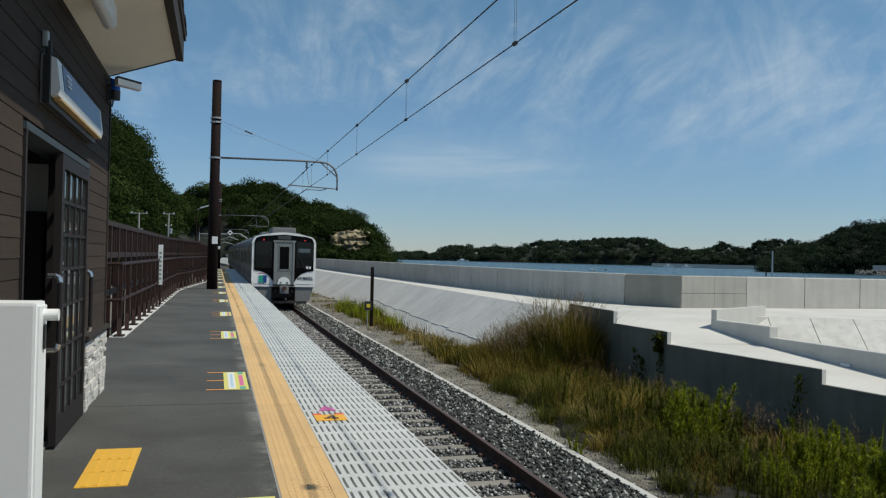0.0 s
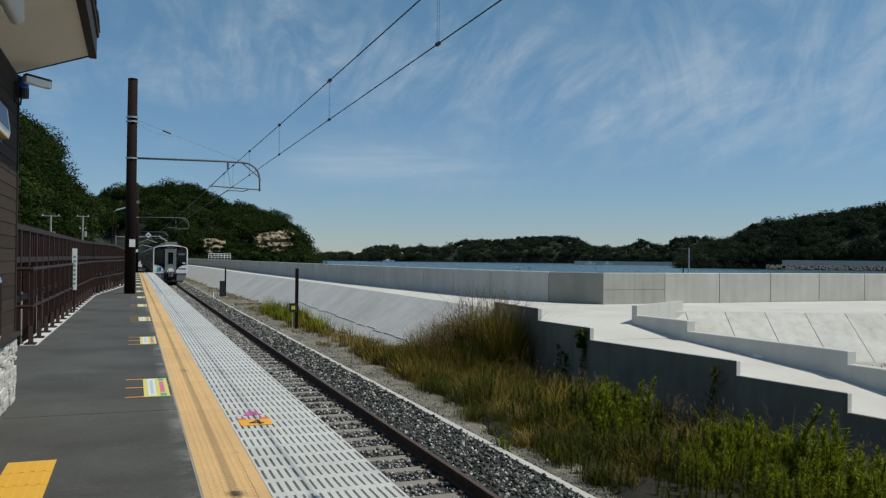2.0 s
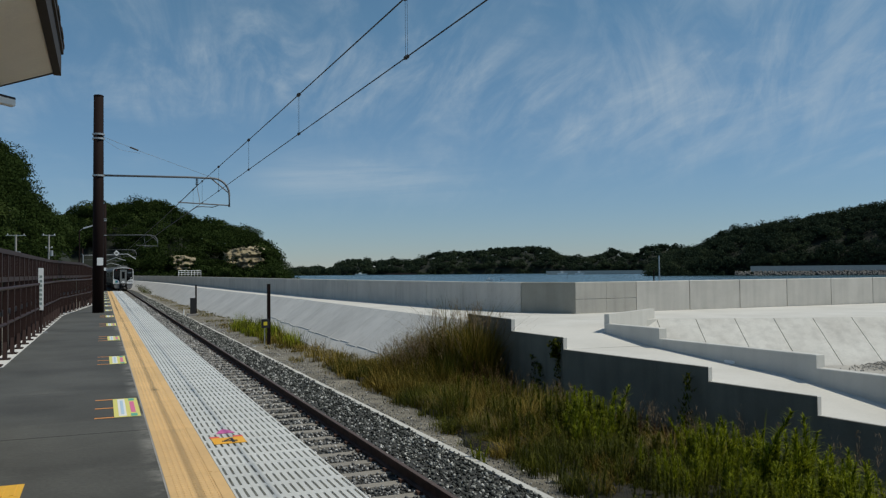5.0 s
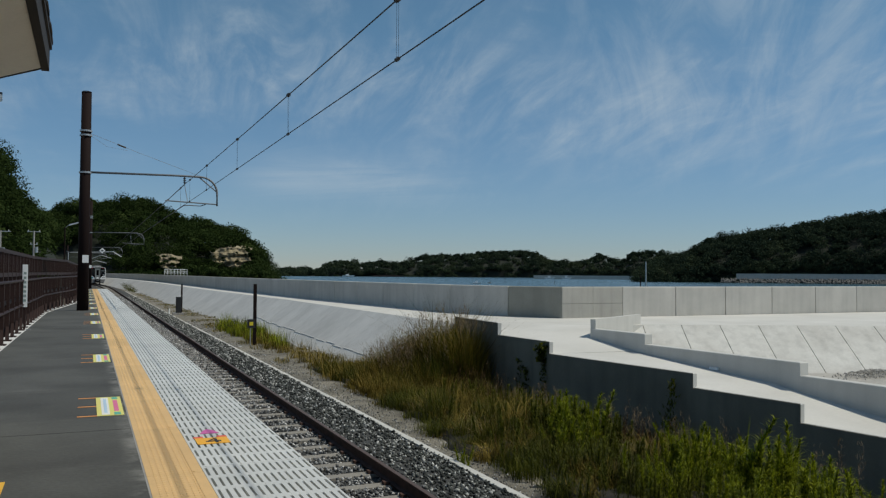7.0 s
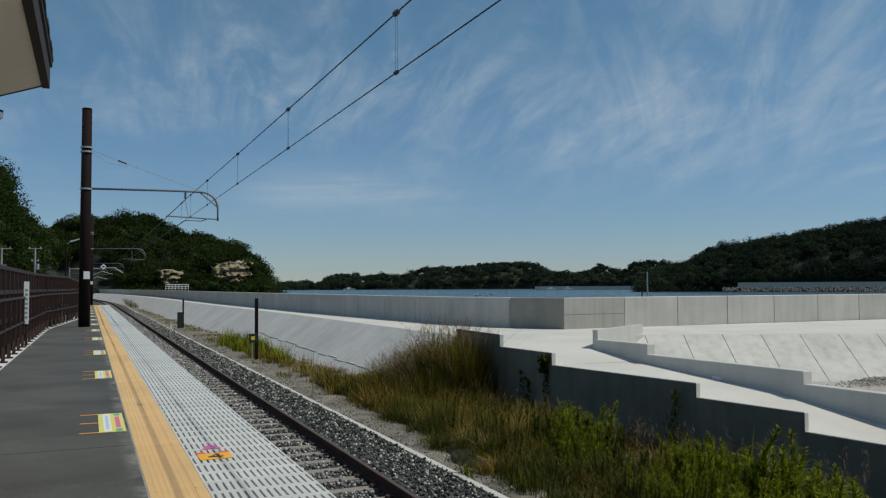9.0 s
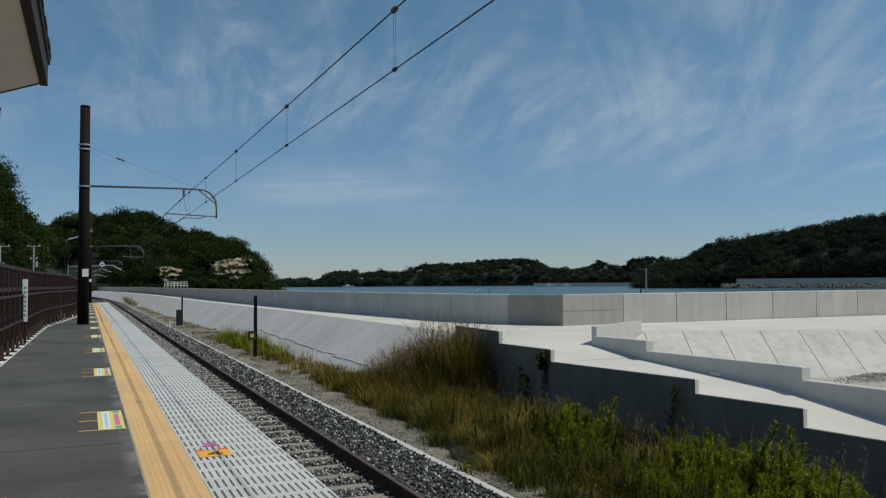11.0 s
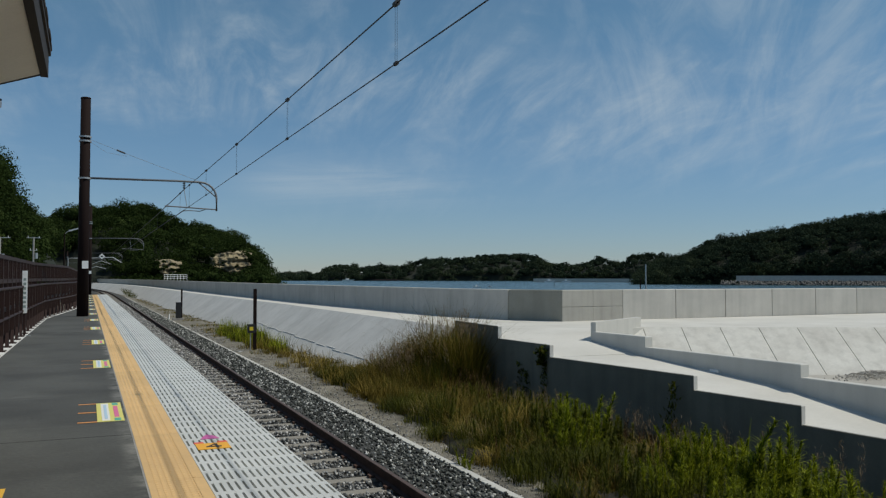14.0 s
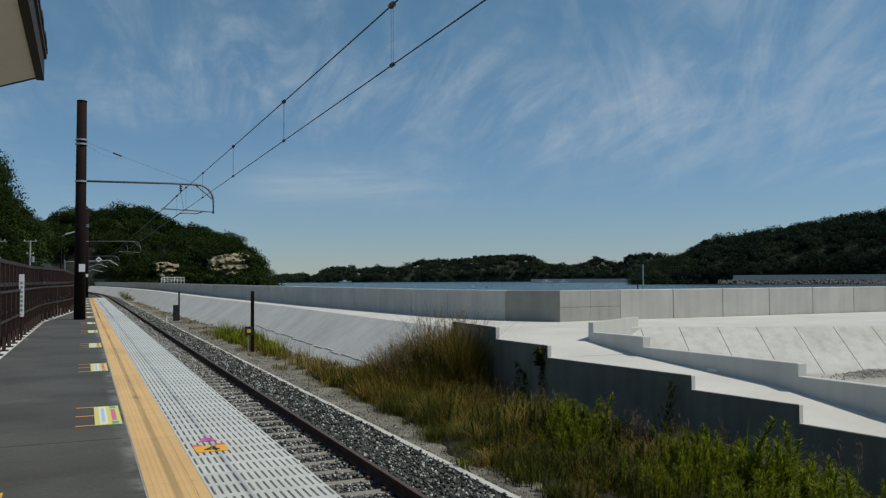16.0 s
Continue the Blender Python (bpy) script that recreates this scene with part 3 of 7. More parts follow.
# ---- sea wall, promenade and slopes ----
def offset_line(pts, d):
    out = []
    for i, p in enumerate(pts):
        a, b = Vector(pts[max(i - 1, 0)]), Vector(pts[min(i + 1, len(pts) - 1)])
        t = (b - a).normalized()
        out.append((p[0] + t.y * d, p[1] - t.x * d))
    return out


def resample(pts, step):
    pts = [Vector(p) for p in pts]
    out, rest = [pts[0].copy()], 0.0
    for a, b in zip(pts, pts[1:]):
        L = (b - a).length
        t = step - rest
        while t < L:
            out.append(a.lerp(b, t / L)); t += step
        rest = L - (t - step)
    out.append(pts[-1].copy())
    return [tuple(p) for p in out]


sea_wall = tagged(empty("sea_wall"), "grey concrete sea wall with upright joints along the bay", "sea wall", kind="structure")
WALL_TOP = 1.02
inner = PARAPET[::-1]  # from the corner outwards, the sea on the right


def wall_panel(a, b, th=0.4, z0=-1.9, z1=WALL_TOP, gap=0.016):
    a, b = Vector((a[0], a[1])), Vector((b[0], b[1]))
    t = (b - a).normalized()
    s = Vector((t.y, -t.x)) * th
    a2, b2 = a + t * gap, b - t * gap
    bm = bmesh.new()
    c = 0.02
    hexa(bm, [(a2.x, a2.y, z0), (b2.x, b2.y, z0), (b2.x + s.x, b2.y + s.y, z0), (a2.x + s.x, a2.y + s.y, z0)],
         [(a2.x, a2.y, z1), (b2.x, b2.y, z1), (b2.x + s.x, b2.y + s.y, z1), (a2.x + s.x, a2.y + s.y, z1)])
    top = [e for e in bm.edges if all(v.co.z > z1 - 0.01 for v in e.verts)]
    bmesh.ops.bevel(bm, geom=top, offset=c, segments=1, affect="EDGES")
    return part("wall_panel", bm, CONC_PAR, sea_wall)


near = resample(inner[:6], 3.1)
for a, b in zip(near, near[1:]):
    if (Vector(a) - Vector(b)).length > 0.2:
        wall_panel(a, b)
for a, b in zip(inner[5:], inner[6:]):
    wall_panel(a, b)
corner_panel = wall_panel(CORNER, PARAPET[-1], z0=-1.9)
# the corner panel has a darker concrete of its own
corner_panel.data.materials[0] = mat("dark_corner_concrete", (0.31, 0.3, 0.255), 0.8, 0.1, 0.9, 25, 0.15, tint=(0.25, 0.245, 0.21), stain=0.15)
leg = [LEG[0]] + resample([(16.7, 23.1), LEG[2]], 2.3)
for a, b in zip(leg, leg[1:]):
    if (Vector(a) - Vector(b)).length > 0.3:
        if b[0] < 18.2:  # the older blocks at the corner lie in two courses
            for z0, z1 in ((-1.9, 0.4705), (0.4735, WALL_TOP)):
                m_ = ((a[0] + b[0]) / 2, (a[1] + b[1]) / 2)
                for p, q in ((b, m_), (m_, a)):
                    wall_panel(p, q, z0=z0, z1=z1, gap=0.004).data.materials[0] = CONC_OLD
        else:
            wall_panel(b, a)
wall_panel(LEG[3], LEG[2])
# a core behind the joints
bm = bmesh.new()
core = [(x + 0.12, y, 0) for x, y in inner]
sweep(bm, core, [(0.0, -1.8), (0.2, -1.8), (0.2, WALL_TOP - 0.06), (0.0, WALL_TOP - 0.06)])
sweep(bm, [(x, y + 0.12, 0) for x, y in LEG[::-1]], [(0.0, -1.8), (0.2, -1.8), (0.2, WALL_TOP - 0.06), (0.0, WALL_TOP - 0.06)])
part("wall_core", bm, CONC_DARK, sea_wall)

# promenade slab: between the parapet and the slope's upper edge
promenade = tagged(empty("promenade"), "bright pale concrete walkway behind the sea wall", "walkway", kind="structure")
SLOPE_TOP_OFF, SLOPE_FOOT_OFF = 6.6, 4.66


def slope_x(y, off):
    """The slope's lines run with the track, and stay landward of the parapet."""
    if y < CURVE_Y:
        x = TRACK_X + off
    else:
        x = beside(y, off, 0)[0]
    return min(x, wall_x(y) - 1.5 - (SLOPE_TOP_OFF - off))


ys = [23.2, 26, 30, 36, 44, 56, 70, 85, 100, 115, 130, 145, 160, 175, 190, 205, 220, 235]
bm = bmesh.new()
for y0, y1 in zip(ys, ys[1:]):
    hexa(bm, [(slope_x(y0, SLOPE_TOP_OFF), y0, -0.4), (wall_x(y0), y0, -0.4), (wall_x(y1), y1, -0.4), (slope_x(y1, SLOPE_TOP_OFF), y1, -0.4)],
         [(slope_x(y0, SLOPE_TOP_OFF), y0, 0), (wall_x(y0), y0, 0.0), (wall_x(y1), y1, 0.0), (slope_x(y1, SLOPE_TOP_OFF), y1, 0)])
bmesh.ops.remove_doubles(bm, verts=bm.verts[:], dist=1e-4)
part("walkway_slab", bm, CONC_SLAB, promenade)
# the corner apron that runs round to the ramp
RSLOPE_A, RSLOPE_B = (14.75, 19.35), (30.4, 12.7)
bm = bmesh.new()
prism(bm, [(13.3, 18.95), RSLOPE_A, RSLOPE_B, (75, 12), (75, 24.4), (16.7, 23.1), CORNER, (13.1, 24.6), (wall_x(23.3), 23.35), (9.67, 23.2), (9.75, 21.2)], -0.4, -0.004)
# the part that falls away towards the ramp
hexa(bm, [(9.62, 18.6, -0.6), (11.9, 17.7, -0.6), (13.3, 18.95, -0.6), (9.76, 21.2, -0.6)], [(9.62, 18.6, -0.13), (11.9, 17.7, -0.17), (13.3, 18.95, -0.004), (9.76, 21.2, -0.004)])
hexa(bm, [(9.74, 16.2, -0.8), (11.88, 16.0, -0.8), (11.9, 17.7, -0.8), (9.62, 18.6, -0.8)], [(9.74, 16.2, -0.385), (11.88, 16.0, -0.37), (11.9, 17.7, -0.17), (9.62, 18.6, -0.13)])
part("corner_slab", bm, CONC_SLAB, promenade)

# the slope down to the railway, in bays
rail_slope = tagged(empty("rail_slope"), "sloping grey concrete revetment facing the railway", "revetment", kind="structure")
bays = [21.3 + 2.0 * k for k in range(35)] + [91.3 + 8 * k for k in range(18)]
for y0, y1 in zip(bays, bays[1:]):
    bm = bmesh.new()
    g = 0.008
    x0t, x1t = slope_x(y0, SLOPE_TOP_OFF), slope_x(y1, SLOPE_TOP_OFF)
    x0f, x1f = slope_x(y0, SLOPE_FOOT_OFF - 0.25), slope_x(y1, SLOPE_FOOT_OFF - 0.25)
    hexa(bm, [(x0f, y0 + g, -2.0), (x1f, y1 - g, -2.0), (x1t, y1 - g, -2.0), (x0t, y0 + g, -2.0)],
         [(x0f, y0 + g, -1.62), (x1f, y1 - g, -1.62), (x1t, y1 - g, 0.006), (x0t, y0 + g, 0.006)])
    part("slope_panel", bm, CONC_SLOPE, rail_slope)
# a stepped crack of cast steps low on the slope
rngc = random.Random(3)
for k in range(16):
    y = 25.4 + k * 1.25 + rngc.uniform(-.2, .2)
    z = -1.16 + 0.012 * k + rngc.uniform(-0.025, 0.025)
    x = slope_x(y, SLOPE_TOP_OFF) + (z / 1.62) * (SLOPE_TOP_OFF - SLOPE_FOOT_OFF + 0.25)
    part("slope_step", boxed(x - 0.022, x + 0.03, y - 0.56, y + 0.56, z - 0.012, z + 0.012), CONC_SLOPE, rail_slope)

# the inland slope to the right, with raised joints, and the gravel at its foot
inland_slope = tagged(empty("inland_slope"), "pale concrete slope in bays facing the land", "revetment", kind="structure")
for k in range(-3, 14):
    def pt(u, foot):
        x = RSLOPE_A[0] + 0.97 + u * 1.025
        y = RSLOPE_A[1] + (RSLOPE_B[1] - RSLOPE_A[1]) * (x - RSLOPE_A[0]) / (RSLOPE_B[0] - RSLOPE_A[0])
        return (x - (0.73 if foot else 0), y - (1.72 if foot else 0), -1.22 if foot else 0.0)
    a, b, c, d = pt(k, 0), pt(k + 1, 0), pt(k + 1, 1), pt(k, 1)
    g = 0.013
    bm = bmesh.new()
    top = [(d[0] + g, d[1], d[2]), (c[0] - g, c[1], c[2]), (b[0] - g, b[1], b[2]), (a[0] + g, a[1], a[2])]
    hexa(bm, [(x, y, -1.8) for x, y, z in top], top)
    part("slope_panel", bm, CONC_INLAND, inland_slope)
bm = bmesh.new()
prism(bm, [(12.3, 4), (75, 4), (75, 12), (29, 12), (14.5, 18.0), (12.0, 17.0)], -1.9, -1.16)
tagged(link("gravel_yard", bm, GRAVEL), "bare gravel ground below the inland slope", "ground", kind="structure")

# rubble heaped on the gravel
rr = np.random.default_rng(61)
n = 700
rx, ry = rr.normal(0, 0.55, n), rr.normal(0, 0.22, n)
rc = np.stack([18.75 + rx, 15.05 + ry + 0.1 * rx, -1.16 + 0.16 * np.exp(-(rx / 1.6) ** 2 - (ry / 0.6) ** 2) * rr.uniform(0.6, 1.1, n)], -1)
octa = np.array([(1, 0, 0), (0, 1, 0), (-1, 0, 0), (0, -1, 0), (0, 0, 1), (0, 0, -1)], float)
octa_f = np.array([(0, 1, 4), (1, 2, 4), (2, 3, 4), (3, 0, 4), (1, 0, 5), (2, 1, 5), (3, 2, 5), (0, 3, 5)])
V = octa[None] * rr.uniform(0.5, 1.3, (n, 6, 1)) * rr.uniform(0.01, 0.035, (n, 1, 1)) + rc[:, None]
tagged(from_arrays("rubble_heap", V.reshape(-1, 3), (octa_f[None] + 6 * np.arange(n)[:, None, None]).reshape(-1, 3), GRAVEL), "low heap of grey rubble on the gravel", "rubble", kind="stuff")

# ---- the ramp between its two stepped walls ----
ramp = tagged(empty("ramp"), "concrete access ramp between two stepped walls", "ramp", kind="structure")
FRONT = [((9.71, 21.45), (9.55, 18.47), 0.195), ((9.55, 18.47), (9.67, 16.15), -0.107), ((9.67, 16.15), (10.25, 12.02), -0.377),
         ((10.25, 12.02), (10.585, 9.86), -0.637), ((10.585, 9.86), (10.95, 7.3), -0.94), ((10.95, 7.3), (11.3, 4.8), -1.22)]


def stepped_wall(segs, th, name, material, z0=-2.2):
    for (a, b, z) in segs:
        a, b = Vector(a), Vector(b)
        t = (b - a).normalized()
        s = Vector((-t.y, t.x)) * th  # to the left of the way: the far side
        bm = bmesh.new()
        hexa(bm, [(a.x, a.y, z0), (b.x, b.y, z0), (b.x + s.x, b.y + s.y, z0), (a.x + s.x, a.y + s.y, z0)],
             [(a.x, a.y, z), (b.x, b.y, z), (b.x + s.x, b.y + s.y, z), (a.x + s.x, a.y + s.y, z)])
        bmesh.ops.bevel(bm, geom=[e for e in bm.edges if all(v.co.z > z - 0.01 for v in e.verts)], offset=0.012, segments=1, affect="EDGES")
        bm.normal_update()
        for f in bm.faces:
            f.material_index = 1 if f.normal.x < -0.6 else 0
        part(name, bm, [CONC, material], ramp)


# its track-side faces get the darker concrete, shade painted in; tops and ends stay pale
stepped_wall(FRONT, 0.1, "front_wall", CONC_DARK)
INNER = [((11.79, 17.65), (11.92, 15.63), 0.05), ((11.92, 15.63), (12.2, 11.37), -0.19), ((12.2, 11.37), (12.5, 7.6), -0.43), ((12.5, 7.6), (12.8, 4.8), -0.7)]
stepped_wall(INNER, 0.22, "inner_wall", CONC)
bm = bmesh.new()
hexa(bm, [(11.86, 17.55, -0.4), (14.8, 19.6, -0.4), (14.72, 19.72, -0.4), (11.78, 17.66, -0.4)], [(11.86, 17.55, 0.29), (14.8, 19.6, 0.28), (14.72, 19.72, 0.28), (11.78, 17.66, 0.29)])
part("return_wall", bm, CONC, ramp)
bm = bmesh.new()
rf = [((9.74, 16.2), (11.9, 16.0), -0.385), ((10.32, 12.0), (12.2, 11.9), -0.65), ((10.66, 9.85), (12.35, 9.7), -0.955), ((11.07, 7.0), (12.6, 6.9), -1.25), ((11.37, 4.9), (12.8, 4.9), -1.45)]
for (a, b, z), (c, d, w) in zip(rf, rf[1:]):
    hexa(bm, [(c[0], c[1], -2), (d[0], d[1], -2), (b[0], b[1], -2), (a[0], a[1], -2)], [(c[0], c[1], w), (d[0], d[1], w), (b[0], b[1], z), (a[0], a[1], z)])
part("ramp_floor", bm, CONC_SLAB, ramp)
part("wall_plate", boxed(12.02, 12.075, 13.35, 13.6, -0.545, -0.49), WHITE, ramp, "small white plate on the wall")


# ---- text ----
def text_mesh(body, size):
    cu = bpy.data.curves.new("lettering", "FONT")
    cu.body, cu.size, cu.extrude = body, size, 0.002
    cu.offset = 0.02 * size
    cu.align_x = cu.align_y = "CENTER"
    tmp = bpy.data.objects.new("lettering", cu)
    scene.collection.objects.link(tmp)
    me = bpy.data.meshes.new_from_object(tmp.evaluated_get(bpy.context.evaluated_depsgraph_get()))
    bpy.data.objects.remove(tmp)
    return me


# ---- the train ----
T_SILVER = mat("train_stainless", (0.2, 0.19, 0.185), 0.45, 0.05, 1.5, 30, 0.03, metal=0.6)
T_WHITE = mat("train_white", (0.86, 0.86, 0.84), 0.35, 0.03, 2, 30, 0.01)
T_GLASS = glass_mat("train_dark_glass", (0.003, 0.0035, 0.004), 0.1)
T_GLASS.node_tree.nodes["Principled BSDF"].inputs["Specular IOR Level"].default_value = 0.08
T_CAB = glass_mat("cab_window_glass", (0.008, 0.01, 0.012), 0.03)
T_CAB.node_tree.nodes["Principled BSDF"].inputs["Specular IOR Level"].default_value = 0.25
T_GREY = mat("train_door_grey", (0.27, 0.275, 0.26), 0.4, 0.06, 2, 30, 0.02, metal=0.4)
T_DARK = mat("train_underside", (0.03, 0.03, 0.03), 0.7, 0.2, 3, 30, 0.1)
T_SKIRT = mat("train_skirt", (0.2, 0.2, 0.2), 0.5, 0.08, 3, 30, 0.05)
T_BLUE = mat("train_blue", (0.015, 0.07, 0.3), 0.4, 0.05)
T_STRIPE = mat("train_navy", (0.012, 0.02, 0.05), 0.4, 0.05)
T_GREEN = mat("train_green", (0.02, 0.38, 0.25), 0.4, 0.05)
T_RED = mat("tail_light_red", (0.5, 0.01, 0.01), 0.3, 0.05, emit=(1, 0.05, 0.03, 0.2))
T_PINK = mat("train_pink", (0.7, 0.2, 0.35), 0.4, 0.05)


def body_profile(grow=0.0):
    """Half width 1.45, from 1.0 to 3.72 over the rail, rounded shoulders; (x, z) pairs round the section."""
    w, z0, z1, r = 1.45 + grow, 1.0 - grow, 3.5 + grow, 0.36
    pts = [(-w + 0.03, z0), (w - 0.03, z0), (w, z0 + 0.25)]
    for k in range(9):
        a = math.pi / 2 * k / 8
        pts.append((w - r + r * math.cos(a), z1 - 0.16 - r + r * math.sin(a) + 0.0))
    for k in range(1, 8):
        u = k / 8
        x = (w - r) * (1 - 2 * u)
        pts.append((x, z1 - 0.16 * (x / (w - r)) ** 2))
    for k in range(9):
        a = math.pi / 2 + math.pi / 2 * k / 8
        pts.append((-w + r + r * math.cos(a), z1 - 0.16 - r + r * math.sin(a)))
    pts.append((-w, z0 + 0.25))
    return pts


def extrude_xz(bm, poly, y0, y1, mi=0):
    a = [bm.verts.new((x, y0, z)) for x, z in poly]
    b = [bm.verts.new((x, y1, z)) for x, z in poly]
    n = len(poly)
    fs = [bm.faces.new(a), bm.faces.new(b[::-1])]
    for i in range(n):
        fs.append(bm.faces.new((a[i], b[i], b[(i + 1) % n], a[(i + 1) % n])))
    for f in fs:
        f.material_index = mi
    bmesh.ops.recalc_face_normals(bm, faces=fs)
    return bm


def train_car(end_face):
    car = tagged(empty("train_car"), "silver and white diesel hybrid railcar with a dark glazed end" if end_face else "silver stainless railcar coupled in the train", "train", group="cars of the train")
    L = 19.6
    part("body", extrude_xz(bmesh.new(), body_profile(), 0.12, L), T_SILVER, car)
    part("roof_cover", extrude_xz(bmesh.new(), [(-0.95, 3.38), (0.95, 3.38), (0.8, 3.54), (-0.8, 3.54)], 1.2, L - 0.6), T_SKIRT, car)
    for y in (1.0, 10.2):
        part("roof_unit", boxed(-0.52, 0.6, y, y + 2.6, 3.48, 3.78, bevel=0.05), T_SKIRT, car, "grey air conditioner on the roof")
    for side in (-1, 1):
        for y in (2.2, 4.7, 8.6, 11.1, 15.0, 17.2):
            x = side * 1.45
            part("side_window", boxed(min(x, x + side * 0.006), max(x, x + side * 0.006), y, y + 1.6, 1.95, 2.85), T_GLASS, car)
        for y in (6.8, 13.2):
            x = side * 1.45
            d = part("side_door", boxed(min(x, x + side * 0.01), max(x, x + side * 0.01), y, y + 1.3, 1.12, 2.98), T_GREY, car)
            part("door_glass", boxed(min(x, x + side * 0.014), max(x, x + side * 0.014), y + 0.2, y + 1.1, 1.9, 2.8), T_GLASS, d)
        x = side * 1.45
        part("stripe", boxed(min(x, x + side * 0.004), max(x, x + side * 0.004), 0.2, L - 0.1, 1.3, 1.62), T_STRIPE, car, "blue stripe along the side")
    part("underframe", boxed(-1.25, 1.25, 0.5, L - 0.4, 0.45, 0.998), T_DARK, car)
    for y in (2.6, 16.6):
        bg_ = part("bogie", boxed(-0.95, 0.95, y - 1.3, y + 1.3, 0.4, 0.62), T_DARK, car)
        for dy in (-1.05, 1.05):
            bm = bmesh.new()
            for sx in (-0.56, 0.56):
                rod(bm, (sx - 0.06, y + dy, 0.43), (sx + 0.06, y + dy, 0.43), 0.43, seg=20)
            rod(bm, (-0.5, y + dy, 0.43), (0.5, y + dy, 0.43), 0.08)
            part("wheelset", bm, RUST, bg_)
    if not end_face:
        part("gangway", boxed(-0.6, 0.6, -0.5, 0.12, 1.0, 3.2), T_DARK, car)
        return car
    # end face, outermost pieces at y = 0
    mask = body_profile(0.02)
    part("end_mask", extrude_xz(bmesh.new(), mask, 0.0, 0.3), T_WHITE, car, "white moulded end surround")
    wz = [(-1.37, 1.74), (-1.37, 3.05), (-1.29, 3.24), (-1.05, 3.33), (0, 3.42), (1.05, 3.33), (1.29, 3.24), (1.37, 3.05), (1.37, 1.74)]
    low_r = [(1.37, 1.74), (1.05, 1.69), (0.8, 1.58), (0.62, 1.42), (0.5, 1.22), (0.46, 1.08)]
    poly = wz + low_r[1:] + [(-x, z) for x, z in low_r[::-1]][:-1]
    part("end_glazing", extrude_xz(bmesh.new(), poly, -0.02, 0.1), T_GLASS, car, "black glazed upper end")
    door = part("gangway_door", extrude_xz(bmesh.new(), [(-0.45, 1.1), (0.45, 1.1), (0.45, 3.0), (0.4, 3.05), (-0.4, 3.05), (-0.45, 3.0)], -0.07, 0.0), T_GREY, car, "grey gangway door")
    part("door_glass", boxed(-0.22, 0.22, -0.078, -0.06, 1.8, 2.85), T_GLASS, door)
    for sx in (-0.43, 0.43):
        part("door_post", boxed(sx - 0.045, sx + 0.045, -0.1, -0.02, 1.1, 3.08, bevel=0.01), T_GREY, door)
    part("step_plate", boxed(-0.5, 0.5, -0.2, -0.02, 1.02, 1.08), T_DARK, car)
    part("coupler_hood", extrude_xz(bmesh.new(), [(-0.3, 1.1), (0.3, 1.1), (0.24, 1.32), (0.1, 1.42), (-0.1, 1.42), (-0.24, 1.32)], -0.14, -0.07), T_WHITE, car)
    for sx in (-0.95, 0.95):
        part("tail_light", rodded((sx, -0.05, 3.16), (sx, -0.02, 3.16), 0.036, seg=14), T_RED, car, "red tail light")
    part("destination_board", boxed(-0.3, 0.3, -0.03, -0.018, 3.19, 3.36), mat("blank_display", (0.05, 0.055, 0.055), 0.2, 0.05), car)
    bm = boxed(0.6, 1.2, -0.03, -0.022, 2.6, 2.78)
    part("train_number_window", bm, mat("dull_display", (0.1, 0.13, 0.14), 0.3, 0.05), car)
    # cab windows each side of the door, wipers, door window frame and handle, hood lamps
    for sx in (-1, 1):
        pts = [(0.56, 1.86), (1.3, 1.86), (1.32, 3.0), (1.2, 3.08), (0.56, 3.1)]
        cw = part("cab_window", extrude_xz(bmesh.new(), [(sx * x, z) for x, z in pts][::sx], -0.026, -0.018), T_CAB, car, "dark cab window with a sky reflection")
        bm = rodded((sx * 0.95, -0.04, 1.84), (sx * 0.62, -0.045, 2.5), 0.012, seg=6)
        rod(bm, (sx * 0.58, -0.045, 2.2), (sx * 0.66, -0.045, 2.86), 0.014, seg=6)
        part("wiper", bm, BLACK, cw)
        part("corner_seam", boxed(sx * 0.95 - 0.4, sx * 0.95 + 0.4, -0.006, 0.01, 1.085, 1.1), T_DARK, car)
        part("hood_lamp", rodded((sx * 0.15, -0.146, 1.17), (sx * 0.15, -0.138, 1.17), 0.05, seg=12), T_GREY, car)
    bm = bmesh.new()
    for x0, x1, z0, z1 in ((-0.26, -0.22, 1.76, 2.89), (0.22, 0.26, 1.76, 2.89), (-0.26, 0.26, 1.74, 1.8), (-0.26, 0.26, 2.85, 2.9)):
        box(bm, x0, x1, -0.088, -0.068, z0, z1)
    part("window_frame", bm, T_GREY, door)
    part("door_handle", boxed(0.3, 0.34, -0.1, -0.07, 1.72, 1.86, bevel=0.006), STEEL, door)
    part("door_header", boxed(-0.52, 0.52, -0.1, -0.02, 3.06, 3.14, bevel=0.015), T_GREY, door)
    for k in range(2):
        part("mark_bar", boxed(1.02 + k * 0.13, 1.12 + k * 0.13, -0.028, -0.018, 1.83, 1.95), WHITE, car)
    # emblem: green and blue square
    em = part("emblem", boxed(-1.13, -0.95, -0.03, 0.01, 1.18, 1.5), T_GREEN, car, "green and blue square emblem")
    part("emblem_half", boxed(-0.95, -0.78, -0.03, 0.01, 1.18, 1.5), T_BLUE, em)
    part("pink_streak", boxed(-1.2, -0.85, -0.01, 0.01, 1.58, 1.6), T_PINK, car)
    me = text_mesh("HYBRID", 0.2)
    me.materials.append(BLACK)
    ob = new("lettering", me)
    ob.parent = car
    ob["label"] = "black lettering reading HYBRID"
    ob.matrix_basis = pose(0.98, -0.012, 1.37, 90, 0, 0)
    part("lettering_bar", boxed(1.22, 1.36, -0.008, 0.01, 1.3, 1.33), BLACK, car)
